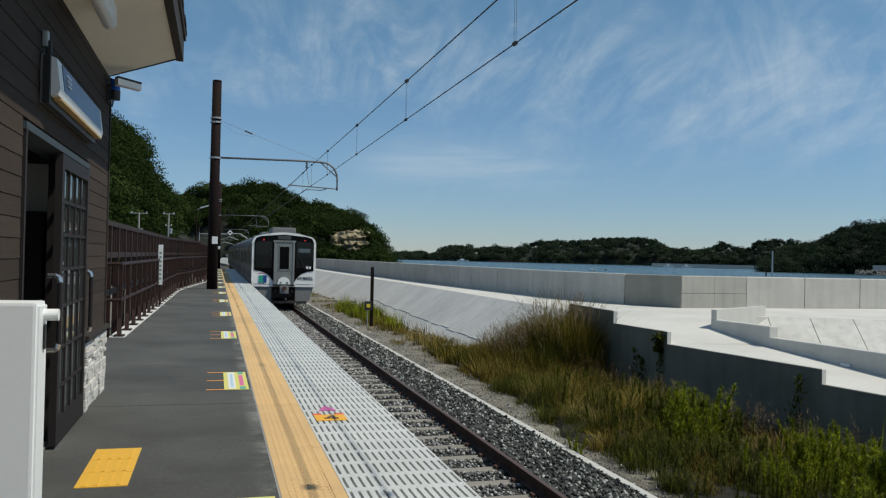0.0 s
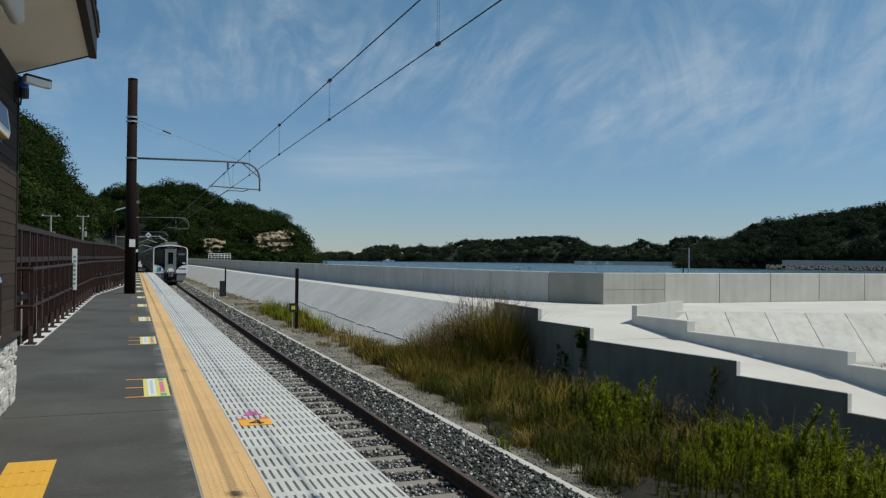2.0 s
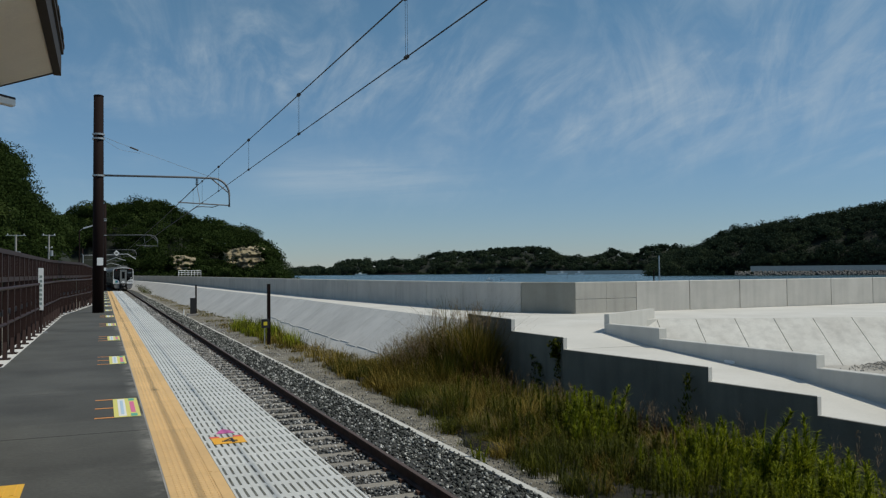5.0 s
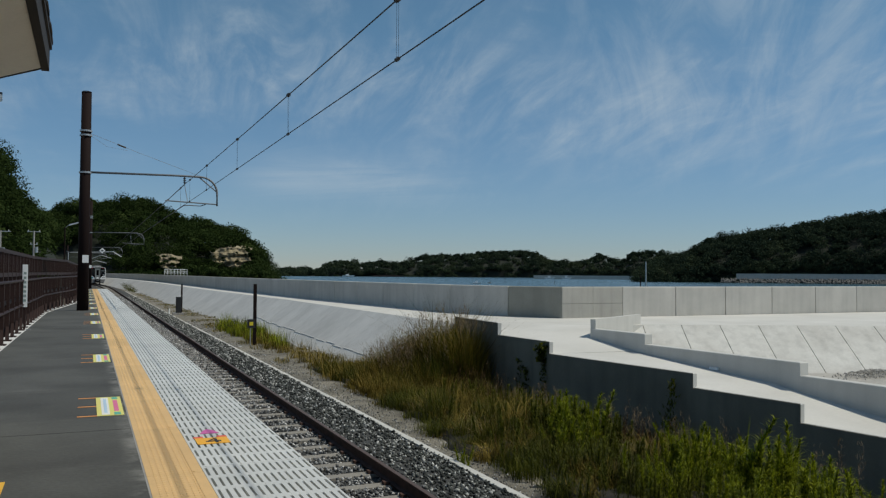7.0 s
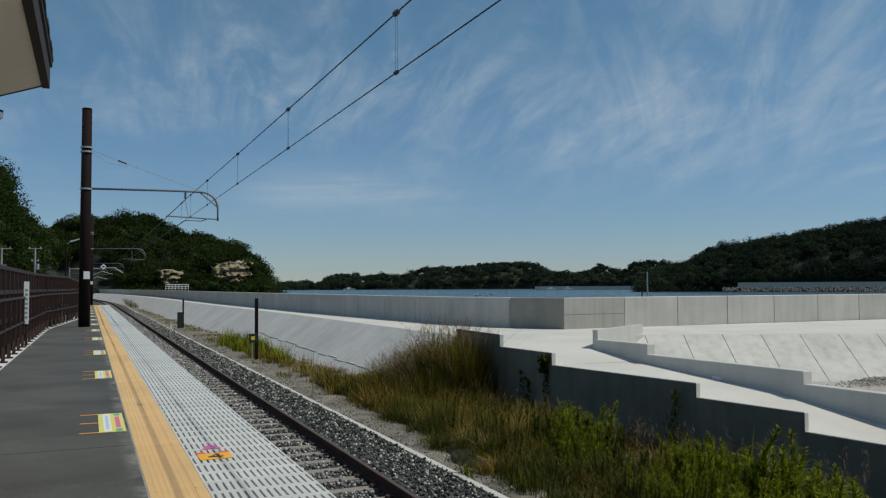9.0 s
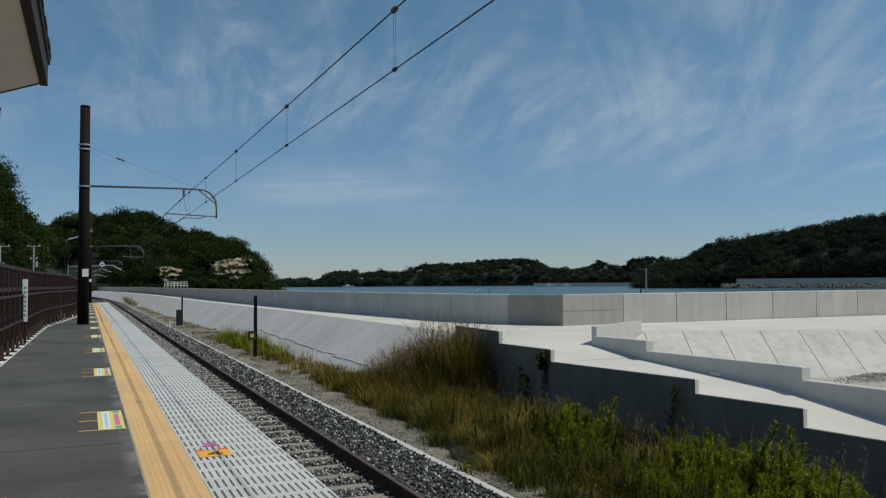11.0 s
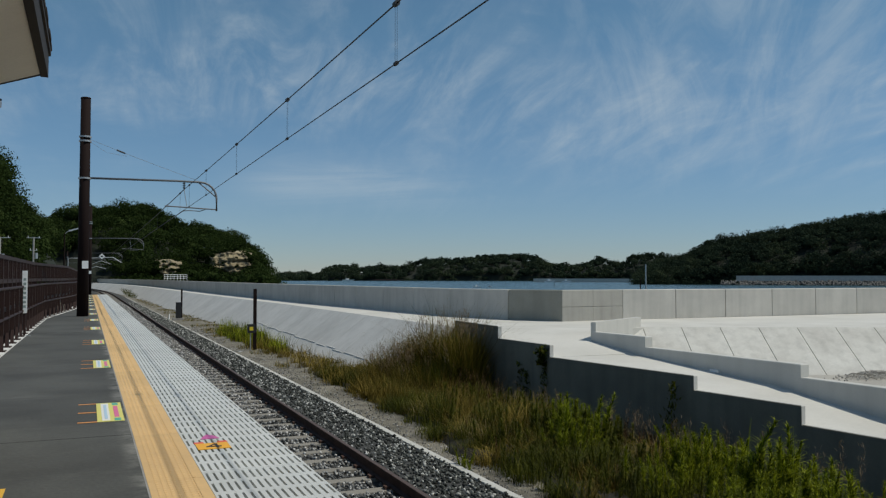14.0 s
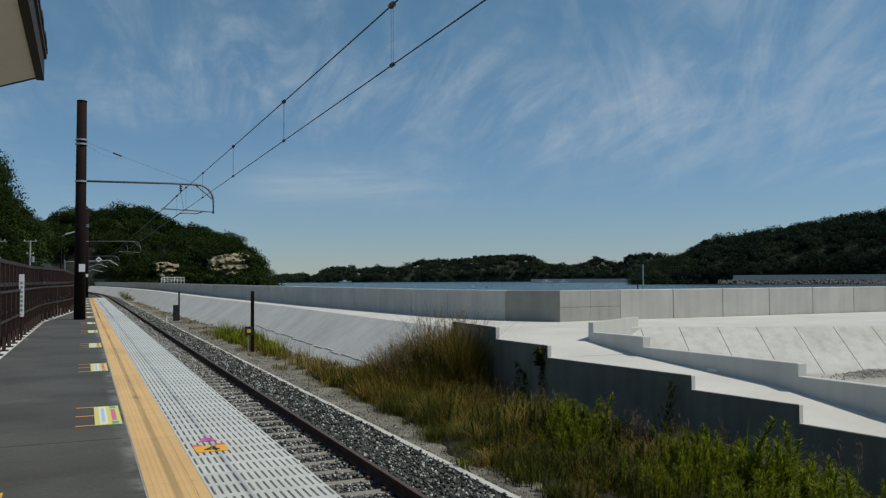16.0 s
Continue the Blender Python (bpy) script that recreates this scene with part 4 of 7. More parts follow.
    # skirt and coupler
    for sx in (-1, 1):
        bm = bmesh.new()
        extrude_xz(bm, [(sx * 0.55, 0.32), (sx * 1.22, 0.32), (sx * 1.38, 0.98), (sx * 0.55, 0.98)], 0.05, 0.5)
        part("skirt", bm, T_SKIRT, car)
    part("skirt_bar", boxed(-1.1, 1.1, 0.02, 0.2, 0.2, 0.32, bevel=0.02), T_DARK, car)
    bm = rodded((0, -0.35, 0.88), (0, 0.4, 0.88), 0.14, seg=14)
    box(bm, -0.2, 0.2, -0.5, -0.3, 0.68, 1.04, bevel=0.03)
    cp = part("coupler", bm, T_SKIRT, car, "grey automatic coupler")
    part("coupler_face", rodded((0, -0.56, 0.93), (0, -0.49, 0.93), 0.1, seg=14), RUST, cp)
    for sx in (-0.35, 0.35):
        part("air_hose", tube(bmesh.new(), [(sx, 0.1, 0.98), (sx * 1.1, -0.15, 0.75), (sx * 0.9, -0.1, 0.55), (sx * 0.7, 0.1, 0.5)], 0.03, 6), BLACK, car)
    return car


tail_car = train_car(True)
mid_car = train_car(False)
cars = [tail_car, mid_car, copy_thing(mid_car, pose(0, 0, 0)), copy_thing(mid_car, pose(0, 0, 0))]


def car_pose(s):
    a, b = track(s + 3.0)[0], track(s + 17.0)[0]
    d = (b - a).normalized()
    h = math.atan2(-d.x, d.y)
    return Matrix.Translation(a - d * 3.0) @ Matrix.Rotation(h, 4, "Z")


def tail_at(t):
    return 38.9 + 18.9 * t + 0.1 * t * t


def motions():
    for k, car in enumerate(cars):
        walk(car, [(t / 2, car_pose(tail_at(t / 2) + 20.1 * k)) for t in range(33)])


# ---- catenary ----
def catenary_pole(m, height=8.0, reach=4.75):
    p = tagged(empty("catenary_pole", m), "dark brown steel catenary pole with a cantilever arm", "pole", group="catenary poles")
    part("shaft", rodded((0, 0, -1.3), (0, 0, height), 0.205, 0.17, seg=20), POLE, p, smooth=True)
    part("cap", rodded((0, 0, height), (0, 0, height + 0.04), 0.185, 0.16, seg=20), POLE, p)
    for z in (6.42, 6.58, 5.05):
        part("band", rodded((0, 0, z - 0.03), (0, 0, z + 0.03), 0.215, seg=20), STEEL, p)
    pts = [(0.15, 0, 5.07), (3.2, 0, 5.11), (4.1, 0, 5.1)]
    for k in range(1, 7):
        a = math.pi / 2 * k / 6
        pts.append((4.1 + 0.62 * math.sin(a), 0, 4.48 + 0.62 * math.cos(a)))
    pts.append((4.72, 0, 4.0))
    part("cantilever_arm", tube(bmesh.new(), pts, 0.04, 10), ARM, p, "grey steel cantilever tube", smooth=True)
    part("brace", tube(bmesh.new(), [(4.05, 0, 5.08), (4.7, 0, 4.55)], 0.025, 8), ARM, p)
    bm = bmesh.new()
    tube(bm, [(4.72, 0, 4.06), (2.8, 0, 4.14)], 0.024, 8)
    tube(bm, [(4.3, 0, 4.05), (4.1, 0.05, 3.98), (3.7, 0.1, 4.0), (3.5, 0.15, 3.98)], 0.016, 8)
    part("steady_arm", bm, ARM, p)
    bm = bmesh.new()
    rod(bm, (3.5, 0, 4.78), (3.5, 0, 5.1), 0.02)
    for k in range(3):
        rod(bm, (3.5, 0, 4.84 + k * 0.08), (3.5, 0, 4.87 + k * 0.08), 0.055, seg=12)
    part("insulator", bm, WIRE, p)
    part("hanger", tube(bmesh.new(), [(3.5, 0, 4.8), (3.62, 0, 4.12)], 0.014, 6), STEEL, p)
    return p


pole_1 = catenary_pole(pose(-0.13, 32.7, 0))
part("placard", boxed(-0.04, 0.17, -0.215, -0.2, 1.74, 2.02), WHITE, pole_1, "small white placard")
for s in (83.0, 134.0, 179.0, 228.0):
    p, a = track(s)
    copy_of = copy_thing(pole_1, Matrix.Translation((p.x - 2.87 * math.cos(a), p.y - 2.87 * math.sin(a), 0)) @ Matrix.Rotation(a, 4, "Z"))
near_pole = copy_thing(pole_1, pose(-3.2, -9.5, 0))

# wires: messenger and contact wire with droppers, span by span
wires = tagged(empty("overhead_wire"), "dark overhead contact wire hung from its messenger wire", "overhead wire")
SPANS = [(-9.5, 32.7), (32.7, 83.0), (83.0, 134.0), (134.0, 179.0), (179.0, 228.0)]


def contact(s, i, u):
    off = (0.31, 0.31, 0.25, 0.1, 0.3, 0.1)
    o = off[i] * (1 - u) + off[i + 1] * u
    return beside(s, o, 4.0)


for i, (s0, s1) in enumerate(SPANS):
    con, mes = [], []
    for k in range(17):
        u = k / 16
        s = s0 + (s1 - s0) * u
        c = contact(s, i, u)
        con.append(c)
        mes.append((c[0], c[1], 4.8 - 0.07 * 4 * u * (1 - u)))
    part("contact_wire", tube(bmesh.new(), con, 0.008 if i == 0 else 0.018, 6), WIRE, wires)
    part("messenger_wire", tube(bmesh.new(), mes, 0.01 if i == 0 else 0.018, 6), WIRE, wires)
    ds = [s0 + 1.5 + 5.6 * k for k in range(int((s1 - s0 - 1) / 5.6) + 1)]
    if i == 0:
        ds = [3.6, 9.2, 15.05, 20.7, 26.4, 31.0]
    for s in ds:
        u = (s - s0) / (s1 - s0)
        c = contact(s, i, u)
        zt = 4.8 - 0.07 * 4 * u * (1 - u)
        bm = bmesh.new()
        for d in (-0.035, 0.035):
            rod(bm, (c[0], c[1] + d, 4.0), (c[0], c[1] + d, zt), 0.0022, seg=5)
        rod(bm, (c[0], c[1] - 0.05, zt), (c[0], c[1] + 0.05, zt), 0.035, seg=8)
        rod(bm, (c[0], c[1] - 0.04, 4.0), (c[0], c[1] + 0.04, 4.0), 0.026, seg=8)
        part("dropper", bm, WIRE, wires)
stay = tagged(empty("stay_wire"), "thin grey stay wire with an insulator from pole to arm", "wire")
part("strand", tube(bmesh.new(), [(0.03, 32.7, 6.5), (1.6, 32.7, 5.93), (3.95, 32.7, 5.13)], 0.007, 5), STEEL, stay)
part("strand", tube(bmesh.new(), [(0.03, 32.7, 6.42), (0.6, 32.7, 6.05), (1.3, 32.7, 5.95)], 0.005, 5), STEEL, stay)
part("insulator", rodded((0.95, 32.7, 6.165), (1.25, 32.7, 6.056), 0.03, seg=8), WIRE, stay)

# ---- platform markings ----
CREAM = mat("sticker_yellow", (0.72, 0.66, 0.18), 0.5, 0.06)
STICKERS = [8.75, 13.95, 18.9, 24.2, 29.1, 34.0, 39.0, 44.0, 49.0, 54.0, 59.0, 64.0, 69.0]
STICKERS = [3.6] + STICKERS
WHITE_T = mat("sticker_white", (0.78, 0.78, 0.74), 0.5, 0.05)
PINK_T = mat("sticker_pink", (0.7, 0.16, 0.3), 0.5, 0.05)
GREEN_T = mat("sticker_green", (0.1, 0.42, 0.3), 0.5, 0.05)
ORANGE_T = mat("sticker_orange", (0.75, 0.3, 0.08), 0.6, 0.1)
BLUE_T = mat("sticker_pale_blue", (0.45, 0.6, 0.72), 0.5, 0.05)


def queue_marker():
    e = tagged(empty("queue_marker"), "yellow and white boarding sticker with three orange lines", "floor marking", group="boarding stickers on the platform")
    part("sheet", boxed(0, 0.25, 0, 1.27, 0.001, 0.005), CREAM, e)
    part("white_band", boxed(0.045, 0.12, 0.05, 1.22, 0.005, 0.0065), WHITE_T, e)
    part("pale_bars", boxed(0.07, 0.1, 0.15, 1.1, 0.0065, 0.008), BLUE_T, e)
    part("pink_band", boxed(0.165, 0.21, 0.25, 1.0, 0.005, 0.0065), PINK_T, e)
    for y in (0.02, 1.08):
        part("green_corner", boxed(0.16, 0.22, y, y + 0.16, 0.005, 0.0065), GREEN_T, e)
    for y in (0.0, 0.62, 1.24):
        part("line", boxed(-0.18, 0, y, y + 0.04, 0.001, 0.004), ORANGE_T, e)
    return e


qm = queue_marker()
qm.location = (0.115, STICKERS[1], 0)
for y in STICKERS[:1] + STICKERS[2:]:
    copy_thing(qm, pose(0.115, y, 0))

dm = tagged(empty("door_number_sticker", pose(0.86, 7.0, 0.004)), "orange sticker with the black figure 4 on the grating", "floor marking")
part("sheet", boxed(0, 0.265, 0, 0.25, 0, 0.004), mat("sticker_amber", (0.85, 0.42, 0.03), 0.5, 0.05), dm)
for x in (-0.005, 0.19):
    part("red_tab", boxed(x, x + 0.08, 0.25, 0.32, 0, 0.003), mat("sticker_red", (0.75, 0.1, 0.06), 0.5, 0.05), dm)
bm = bmesh.new()
box(bm, 0.075, 0.2, 0.075, 0.11, 0.004, 0.006)
box(bm, 0.15, 0.172, 0.03, 0.2, 0.004, 0.0062)
hexa(bm, [(0.075, 0.09, 0.004), (0.1, 0.09, 0.004), (0.172, 0.2, 0.004), (0.15, 0.2, 0.004)], [(0.075, 0.09, 0.0058), (0.1, 0.09, 0.0058), (0.172, 0.2, 0.0058), (0.15, 0.2, 0.0058)])
part("figure", bm, BLACK, dm)
bm = bmesh.new()
prism(bm, [(0.0, 0.0), (0.16, 0.0), (0.13, 0.13), (0.08, 0.2), (0.04, 0.13)], 0, 0.004)
ob = link("arrow_sticker", bm, mat("sticker_magenta", (0.6, 0.12, 0.35), 0.5, 0.05))
ob.matrix_world = pose(0.93, 7.45, 0.004)
tagged(ob, "magenta arrow sticker on the white grating", "floor marking")

# yellow guide strip in front of the door
gs = tagged(empty("guide_strip", pose(-0.78, 5.26, 0)), "bright yellow tactile guide strip before the door", "tactile paving")
for k in range(3):
    bm = boxed(0, 0.3, k * 0.33 + 0.002, k * 0.33 + 0.328, 0.0, 0.005)
    for j in range(4):
        box(bm, 0.04 + j * 0.065, 0.065 + j * 0.065, k * 0.33 + 0.02, k * 0.33 + 0.31, 0.005, 0.009)
    part("tile", bm, YELLOW_NEW, gs)

# ---- fence along the landward edge ----
FENCE_LINE = [(-1.5, 14.4), (-1.33, 31.2), (-0.5, 40.6), (-0.22, 74.0)]
fence = tagged(empty("fence"), "dark brown steel fence with a handrail along the platform", "fence")


def fence_at(y, off=0.0):
    xs = np.interp(y, [p[1] for p in FENCE_LINE], [p[0] for p in FENCE_LINE])
    return float(xs) + off


fy = [14.4 + 1.08 * k for k in range(56)]
pm = bpy.data.meshes.new("inner_post")
bm = boxed(-0.03, 0.03, -0.03, 0.03, 0.0, 1.2)
hexa(bm, [(-0.03, -0.16, 0.0), (0.03, -0.16, 0.0), (0.03, 0.03, 0.0), (-0.03, 0.03, 0.0)], [(-0.03, -0.03, 0.3), (0.03, -0.03, 0.3), (0.03, 0.03, 0.3), (-0.03, 0.03, 0.3)])
box(bm, -0.08, 0.08, -0.18, 0.1, 0.012, 0.028)
bm.to_mesh(pm); bm.free(); pm.materials.append(DARKBROWN)
om = bpy.data.meshes.new("outer_post")
bm = boxed(-0.05, 0.05, -0.05, 0.05, -1.4, 1.84)
bm.to_mesh(om); bm.free(); om.materials.append(DARKBROWN)
for y in fy:
    for name, me, off in (("inner_post", pm, 0.0), ("outer_post", om, -0.34)):
        ob = new(name, me)
        ob.parent = fence
        ob.location = (fence_at(y, off), y, 0)
line_pts = [(-1.5, 14.3), (-1.33, 31.2), (-0.5, 40.6), (-0.22, 74.0)]
for z in (1.19, 0.6):
    part("handrail", tube(bmesh.new(), [(x, y, z) for x, y in line_pts], 0.03, 8), DARKBROWN, fence)
for z, h in ((1.84, 0.09), (1.28, 0.1), (0.62, 0.1)):
    bm = bmesh.new()
    sweep(bm, [(x - 0.34, y, z) for x, y in line_pts], [(-0.04, 0), (0.04, 0), (0.04, h), (-0.04, h)])
    part("rail_beam", bm, DARKBROWN, fence)
vm = bpy.data.meshes.new("baluster")
bm = boxed(-0.016, 0.016, -0.016, 0.016, 1.3, 1.86); bm.to_mesh(vm); bm.free(); vm.materials.append(DARKBROWN)
for k in range(230):
    y = 14.5 + 0.27 * k
    ob = new("baluster", vm); ob.parent = fence; ob.location = (fence_at(y, -0.34), y, 0)
# short return to the building
for z in (1.19, 0.6):
    part("handrail", tube(bmesh.new(), [(-1.5, 14.3, z), (-3.4, 14.3, z)], 0.03, 8), DARKBROWN, fence)
bm = bmesh.new()
for z, h in ((1.84, 0.09), (1.28, 0.1), (0.62, 0.1)):
    box(bm, -4.5, -1.8, 14.26, 14.34, z, z + h)
for k in range(4):
    box(bm, -2.0 - k * 0.8, -1.92 - k * 0.8, 14.26, 14.34, -1.4, 1.84)
part("return_panel", bm, DARKBROWN, fence)
bs = tagged(empty("fence_sign", pose(-1.38, 22.3, 0)), "narrow white upright sign board on a fence post", "sign")
part("board", boxed(-0.058, 0.058, -0.012, 0.012, 0.55, 1.58, bevel=0.004), WHITE, bs)
for k in range(7):
    part("mark_bar", boxed(-0.03, 0.03, -0.015, -0.012, 0.68 + k * 0.11, 0.74 + k * 0.11), mat("sign_grey", (0.25, 0.32, 0.3), 0.5, 0.05) if k == 0 else bpy.data.materials["sign_grey"], bs)
part("sign_post", boxed(-0.025, 0.025, 0.012, 0.05, 0.0, 1.75), DARKBROWN, bs)
part("sign_foot", boxed(-0.12, 0.14, -0.05, 0.1, 0.0, 0.015), STEEL, bs)

# ---- station building ----
WX = -1.08
BOARD = mat("brown_board", (0.054, 0.04, 0.032), 0.85, 0.25, 2.5, 40, 0.25, tint=(0.04, 0.03, 0.024), random_ob=0.16, spec=0.15, stretch=(1, 0.12, 1))
SOFFIT = mat("cream_soffit", (0.78, 0.73, 0.64), 0.6, 0.05, 2, 30, 0.05)
TRIM = mat("dark_trim", (0.04, 0.034, 0.03), 0.7, 0.1, 3, 30, 0.05, spec=0.2)
DOORM = mat("dark_door_frame", (0.02, 0.016, 0.016), 0.6, 0.08, 3, 30, 0.03, spec=0.25)
STONE = mat("white_stone", (0.66, 0.64, 0.6), 0.85, 0.14, 8, 60, 0.5, tint=(0.5, 0.47, 0.43), random_ob=0.14, bump_dist=0.02)
PANE = glass_mat("door_pane", (0.06, 0.07, 0.072), 0.02, 0.35)
INSIDE = mat("interior_plaster", (0.8, 0.78, 0.72), 0.8, 0.05)
station = tagged(empty("station_building"), "small station building with brown boards and a stone base", "building", kind="structure")
B_Y0, B_Y1, D_Y0, D_Y1, D_Z = -6.0, 8.93, 5.21, 7.55, 2.105
bm = bmesh.new()
box(bm, WX - 0.22, WX - 0.03, B_Y0, D_Y0, 0, 3.2)
box(bm, WX - 0.22, WX - 0.03, D_Y1, B_Y1, 0, 3.2)
box(bm, WX - 0.22, WX - 0.03, D_Y0, D_Y1, D_Z + 0.06, 3.2)
part("front_wall", bm, TRIM, station)
bm = bmesh.new()
box(bm, -6.0, WX - 0.22, B_Y1 - 0.2, B_Y1 - 0.03, 0, 3.0)
box(bm, -6.0, WX - 0.22, B_Y0, B_Y0 + 0.2, 0, 3.0)
# an unseen wide window opening, added on the far side to light the room
box(bm, -6.2, -6.0, B_Y0, 0.0, 0, 3.0)
box(bm, -6.2, -6.0, 8.4, B_Y1 - 0.03, 0, 3.0)
box(bm, -6.2, -6.0, 0.0, 8.4, 0, 0.5)
box(bm, -6.2, -6.0, 0.0, 8.4, 2.5, 3.0)
part("back_walls", bm, INSIDE, station)
part("interior_floor", boxed(-6.0, WX - 0.05, B_Y0 + 0.2, B_Y1 - 0.2, 0.004, 0.02), PLAT, station)
part("interior_ceiling", boxed(-6.0, WX - 0.22, B_Y0, B_Y1 - 0.03, 2.6, 2.7), TRIM, station)
part("interior_cabinet", boxed(-2.3, -1.5, 8.05, 8.6, 0.02, 1.72, bevel=0.015), DOORM, station, "dark cabinet inside the doorway")
part("cabinet_top", boxed(-2.34, -1.46, 8.0, 8.62, 1.72, 1.75), TRIM, station)
part("interior_beam", boxed(-6.0, WX - 0.23, 8.45, 8.72, 2.24, 2.59), TRIM, station)
# boards: real laps, one piece a course and bay
BH = 0.1165
for k in range(28):
    z0 = max(0.0, k * BH - 0.038)
    z1 = min((k + 1) * BH - 0.038 - 0.003, 3.17)
    spans = [(B_Y0, D_Y0 - 0.06), (D_Y1 + 0.06, B_Y1)] if z0 < D_Z else [(B_Y0, B_Y1)]
    for y0, y1 in spans:
        if z0 < 0.6 and y0 > 7:
            continue
        cuts = [y0] + [c for c in ((-2.7 + (k % 2) * 1.5), (1.2 + (k % 3) * 0.8)) if y0 < c < y1] + [y1]
        for c0, c1 in zip(cuts, cuts[1:]):
            bm = bmesh.new()
            hexa(bm, [(WX - 0.03, c0 + .002, z0), (WX, c0 + .002, z0), (WX, c1 - .002, z0), (WX - 0.03, c1 - .002, z0)],
                 [(WX - 0.03, c0 + .002, z1), (WX - 0.004, c0 + .002, z1), (WX - 0.004, c1 - .002, z1), (WX - 0.03, c1 - .002, z1)])
            part("board", bm, BOARD, station)
part("corner_trim", boxed(WX - 0.24, WX + 0.012, B_Y1 - 0.01, B_Y1 + 0.03, 0.66, 3.17), TRIM, station)
# stone base right of the door, with a sill
rs = random.Random(7)
z = 0.0
while z < 0.6:
    h = min(rs.uniform(0.035, 0.07), 0.62 - z)
    y = D_Y1 + 0.09
    while y < B_Y1 + 0.02:
        w = min(rs.uniform(0.08, 0.24), B_Y1 + 0.03 - y)
        if w > 0.03:
            d = rs.uniform(0.005, 0.03)
            part("stone", boxed(WX - 0.05, WX + d, y + 0.004, y + w - 0.004, z + 0.003, z + h - 0.003, bevel=0.006), STONE, station)
        y += w
    z += h
y = WX - 0.03
for k in range(9):
    part("stone", boxed(-2.6 + k * 0.17, -2.44 + k * 0.17, B_Y1 + 0.0, B_Y1 + 0.03 + rs.uniform(0, .02), 0, 0.6, bevel=0.008), STONE, station)
part("sill", boxed(WX - 0.06, WX + 0.045, D_Y1 + 0.07, B_Y1 + 0.04, 0.625, 0.67, bevel=0.006), TRIM, station)
# door frame, fixed and sliding leaves
fr = part("door_frame", boxed(WX - 0.2, WX + 0.012, D_Y0 - 0.04, D_Y0, 0, D_Z), DOORM, station)
part("jamb", boxed(WX - 0.2, WX + 0.012, D_Y1, D_Y1 + 0.04, 0, D_Z), DOORM, fr)
part("lintel", boxed(WX - 0.2, WX + 0.014, D_Y0 - 0.045, D_Y1 + 0.045, D_Z, D_Z + 0.045), mat("grey_trim", (0.045, 0.058, 0.066), 0.6, 0.08, spec=0.25), fr)


def door_leaf(y0, y1, x, label):
    leaf = part("door_leaf", boxed(x - 0.03, x + 0.02, y0, y0 + 0.09, 0.02, D_Z - 0.01), DOORM, station, label)
    part("stile", boxed(x - 0.03, x + 0.02, y1 - 0.07, y1, 0.02, D_Z - 0.01), DOORM, leaf)
    part("top_rail", boxed(x - 0.03, x + 0.02, y0 + 0.09, y1 - 0.07, D_Z - 0.11, D_Z - 0.01), DOORM, leaf)
    part("bottom_rail", boxed(x - 0.03, x + 0.02, y0 + 0.09, y1 - 0.07, 0.02, 0.2), DOORM, leaf)
    part("pane", boxed(x - 0.008, x - 0.002, y0 + 0.09, y1 - 0.07, 0.2, D_Z - 0.11), PANE, leaf).visible_shadow = False
    for k in range(1, 4):
        yy = y0 + 0.09 + (y1 - y0 - 0.16) * k / 4
        part("muntin", boxed(x - 0.02, x + 0.012, yy - 0.012, yy + 0.012, 0.2, D_Z - 0.11), DOORM, leaf)
    for zz in (0.42, 0.7, 1.0, 1.27, 1.52, 1.76):
        part("muntin", boxed(x - 0.02, x + 0.01, y0 + 0.09, y1 - 0.07, zz - 0.012, zz + 0.012), DOORM, leaf)
    return leaf


door_leaf(6.3, D_Y1, WX, "dark framed glazed sliding door leaf with small panes")
door_leaf(6.5, 7.52, WX - 0.08, "dark framed glazed sliding door leaf, slid open")
CHROME = mat("chrome", (0.6, 0.6, 0.6), 0.2, 0.03, metal=0.9)
for y, xa, xb in ((6.22, -1.125, -1.043), (7.57, -1.09, -1.026)):
    gb = part("grab_bar", tube(bmesh.new(), [(xb, y, 0.75), (xb, y, 1.18)], 0.017, 10), DOORM, station, "dark brown upright grab bar")
    for z, d in ((0.71, 1), (1.23, -1)):
        part("bracket", tube(bmesh.new(), [(xa, y, z), (xb - 0.03, y, z), (xb - 0.009, y, z + 0.012 * d), (xb, y, z + 0.045 * d)], 0.018, 10), CHROME, gb)
# roof: soffit rising towards the track, fascia, shingles
rf_y0, rf_y1 = B_Y0 - 0.6, B_Y1 - 0.04
bm = bmesh.new()
hexa(bm, [(WX - 0.1, rf_y0, 3.16), (-0.44, rf_y0, 3.43), (-0.44, rf_y1, 3.43), (WX - 0.1, rf_y1, 3.16)],
     [(WX - 0.1, rf_y0, 3.2), (-0.44, rf_y0, 3.47), (-0.44, rf_y1, 3.47), (WX - 0.1, rf_y1, 3.2)])
part("soffit_backing", bm, SOFFIT, station)
for k in range(120):
    y = rf_y1 - 0.01 - k * 0.075
    bm = bmesh.new()
    hexa(bm, [(WX - 0.02, y - 0.07, 3.178), (-0.445, y - 0.07, 3.415), (-0.445, y, 3.415), (WX - 0.02, y, 3.178)],
         [(WX - 0.02, y - 0.07, 3.2), (-0.445, y - 0.07, 3.44), (-0.445, y, 3.44), (WX - 0.02, y, 3.2)])
    part("soffit_slat", bm, SOFFIT, station)
bm = bmesh.new()
box(bm, -0.45, -0.38, rf_y0, rf_y1 + 0.06, 3.4, 3.62)
part("fascia", bm, TRIM, station)
bm = bmesh.new()
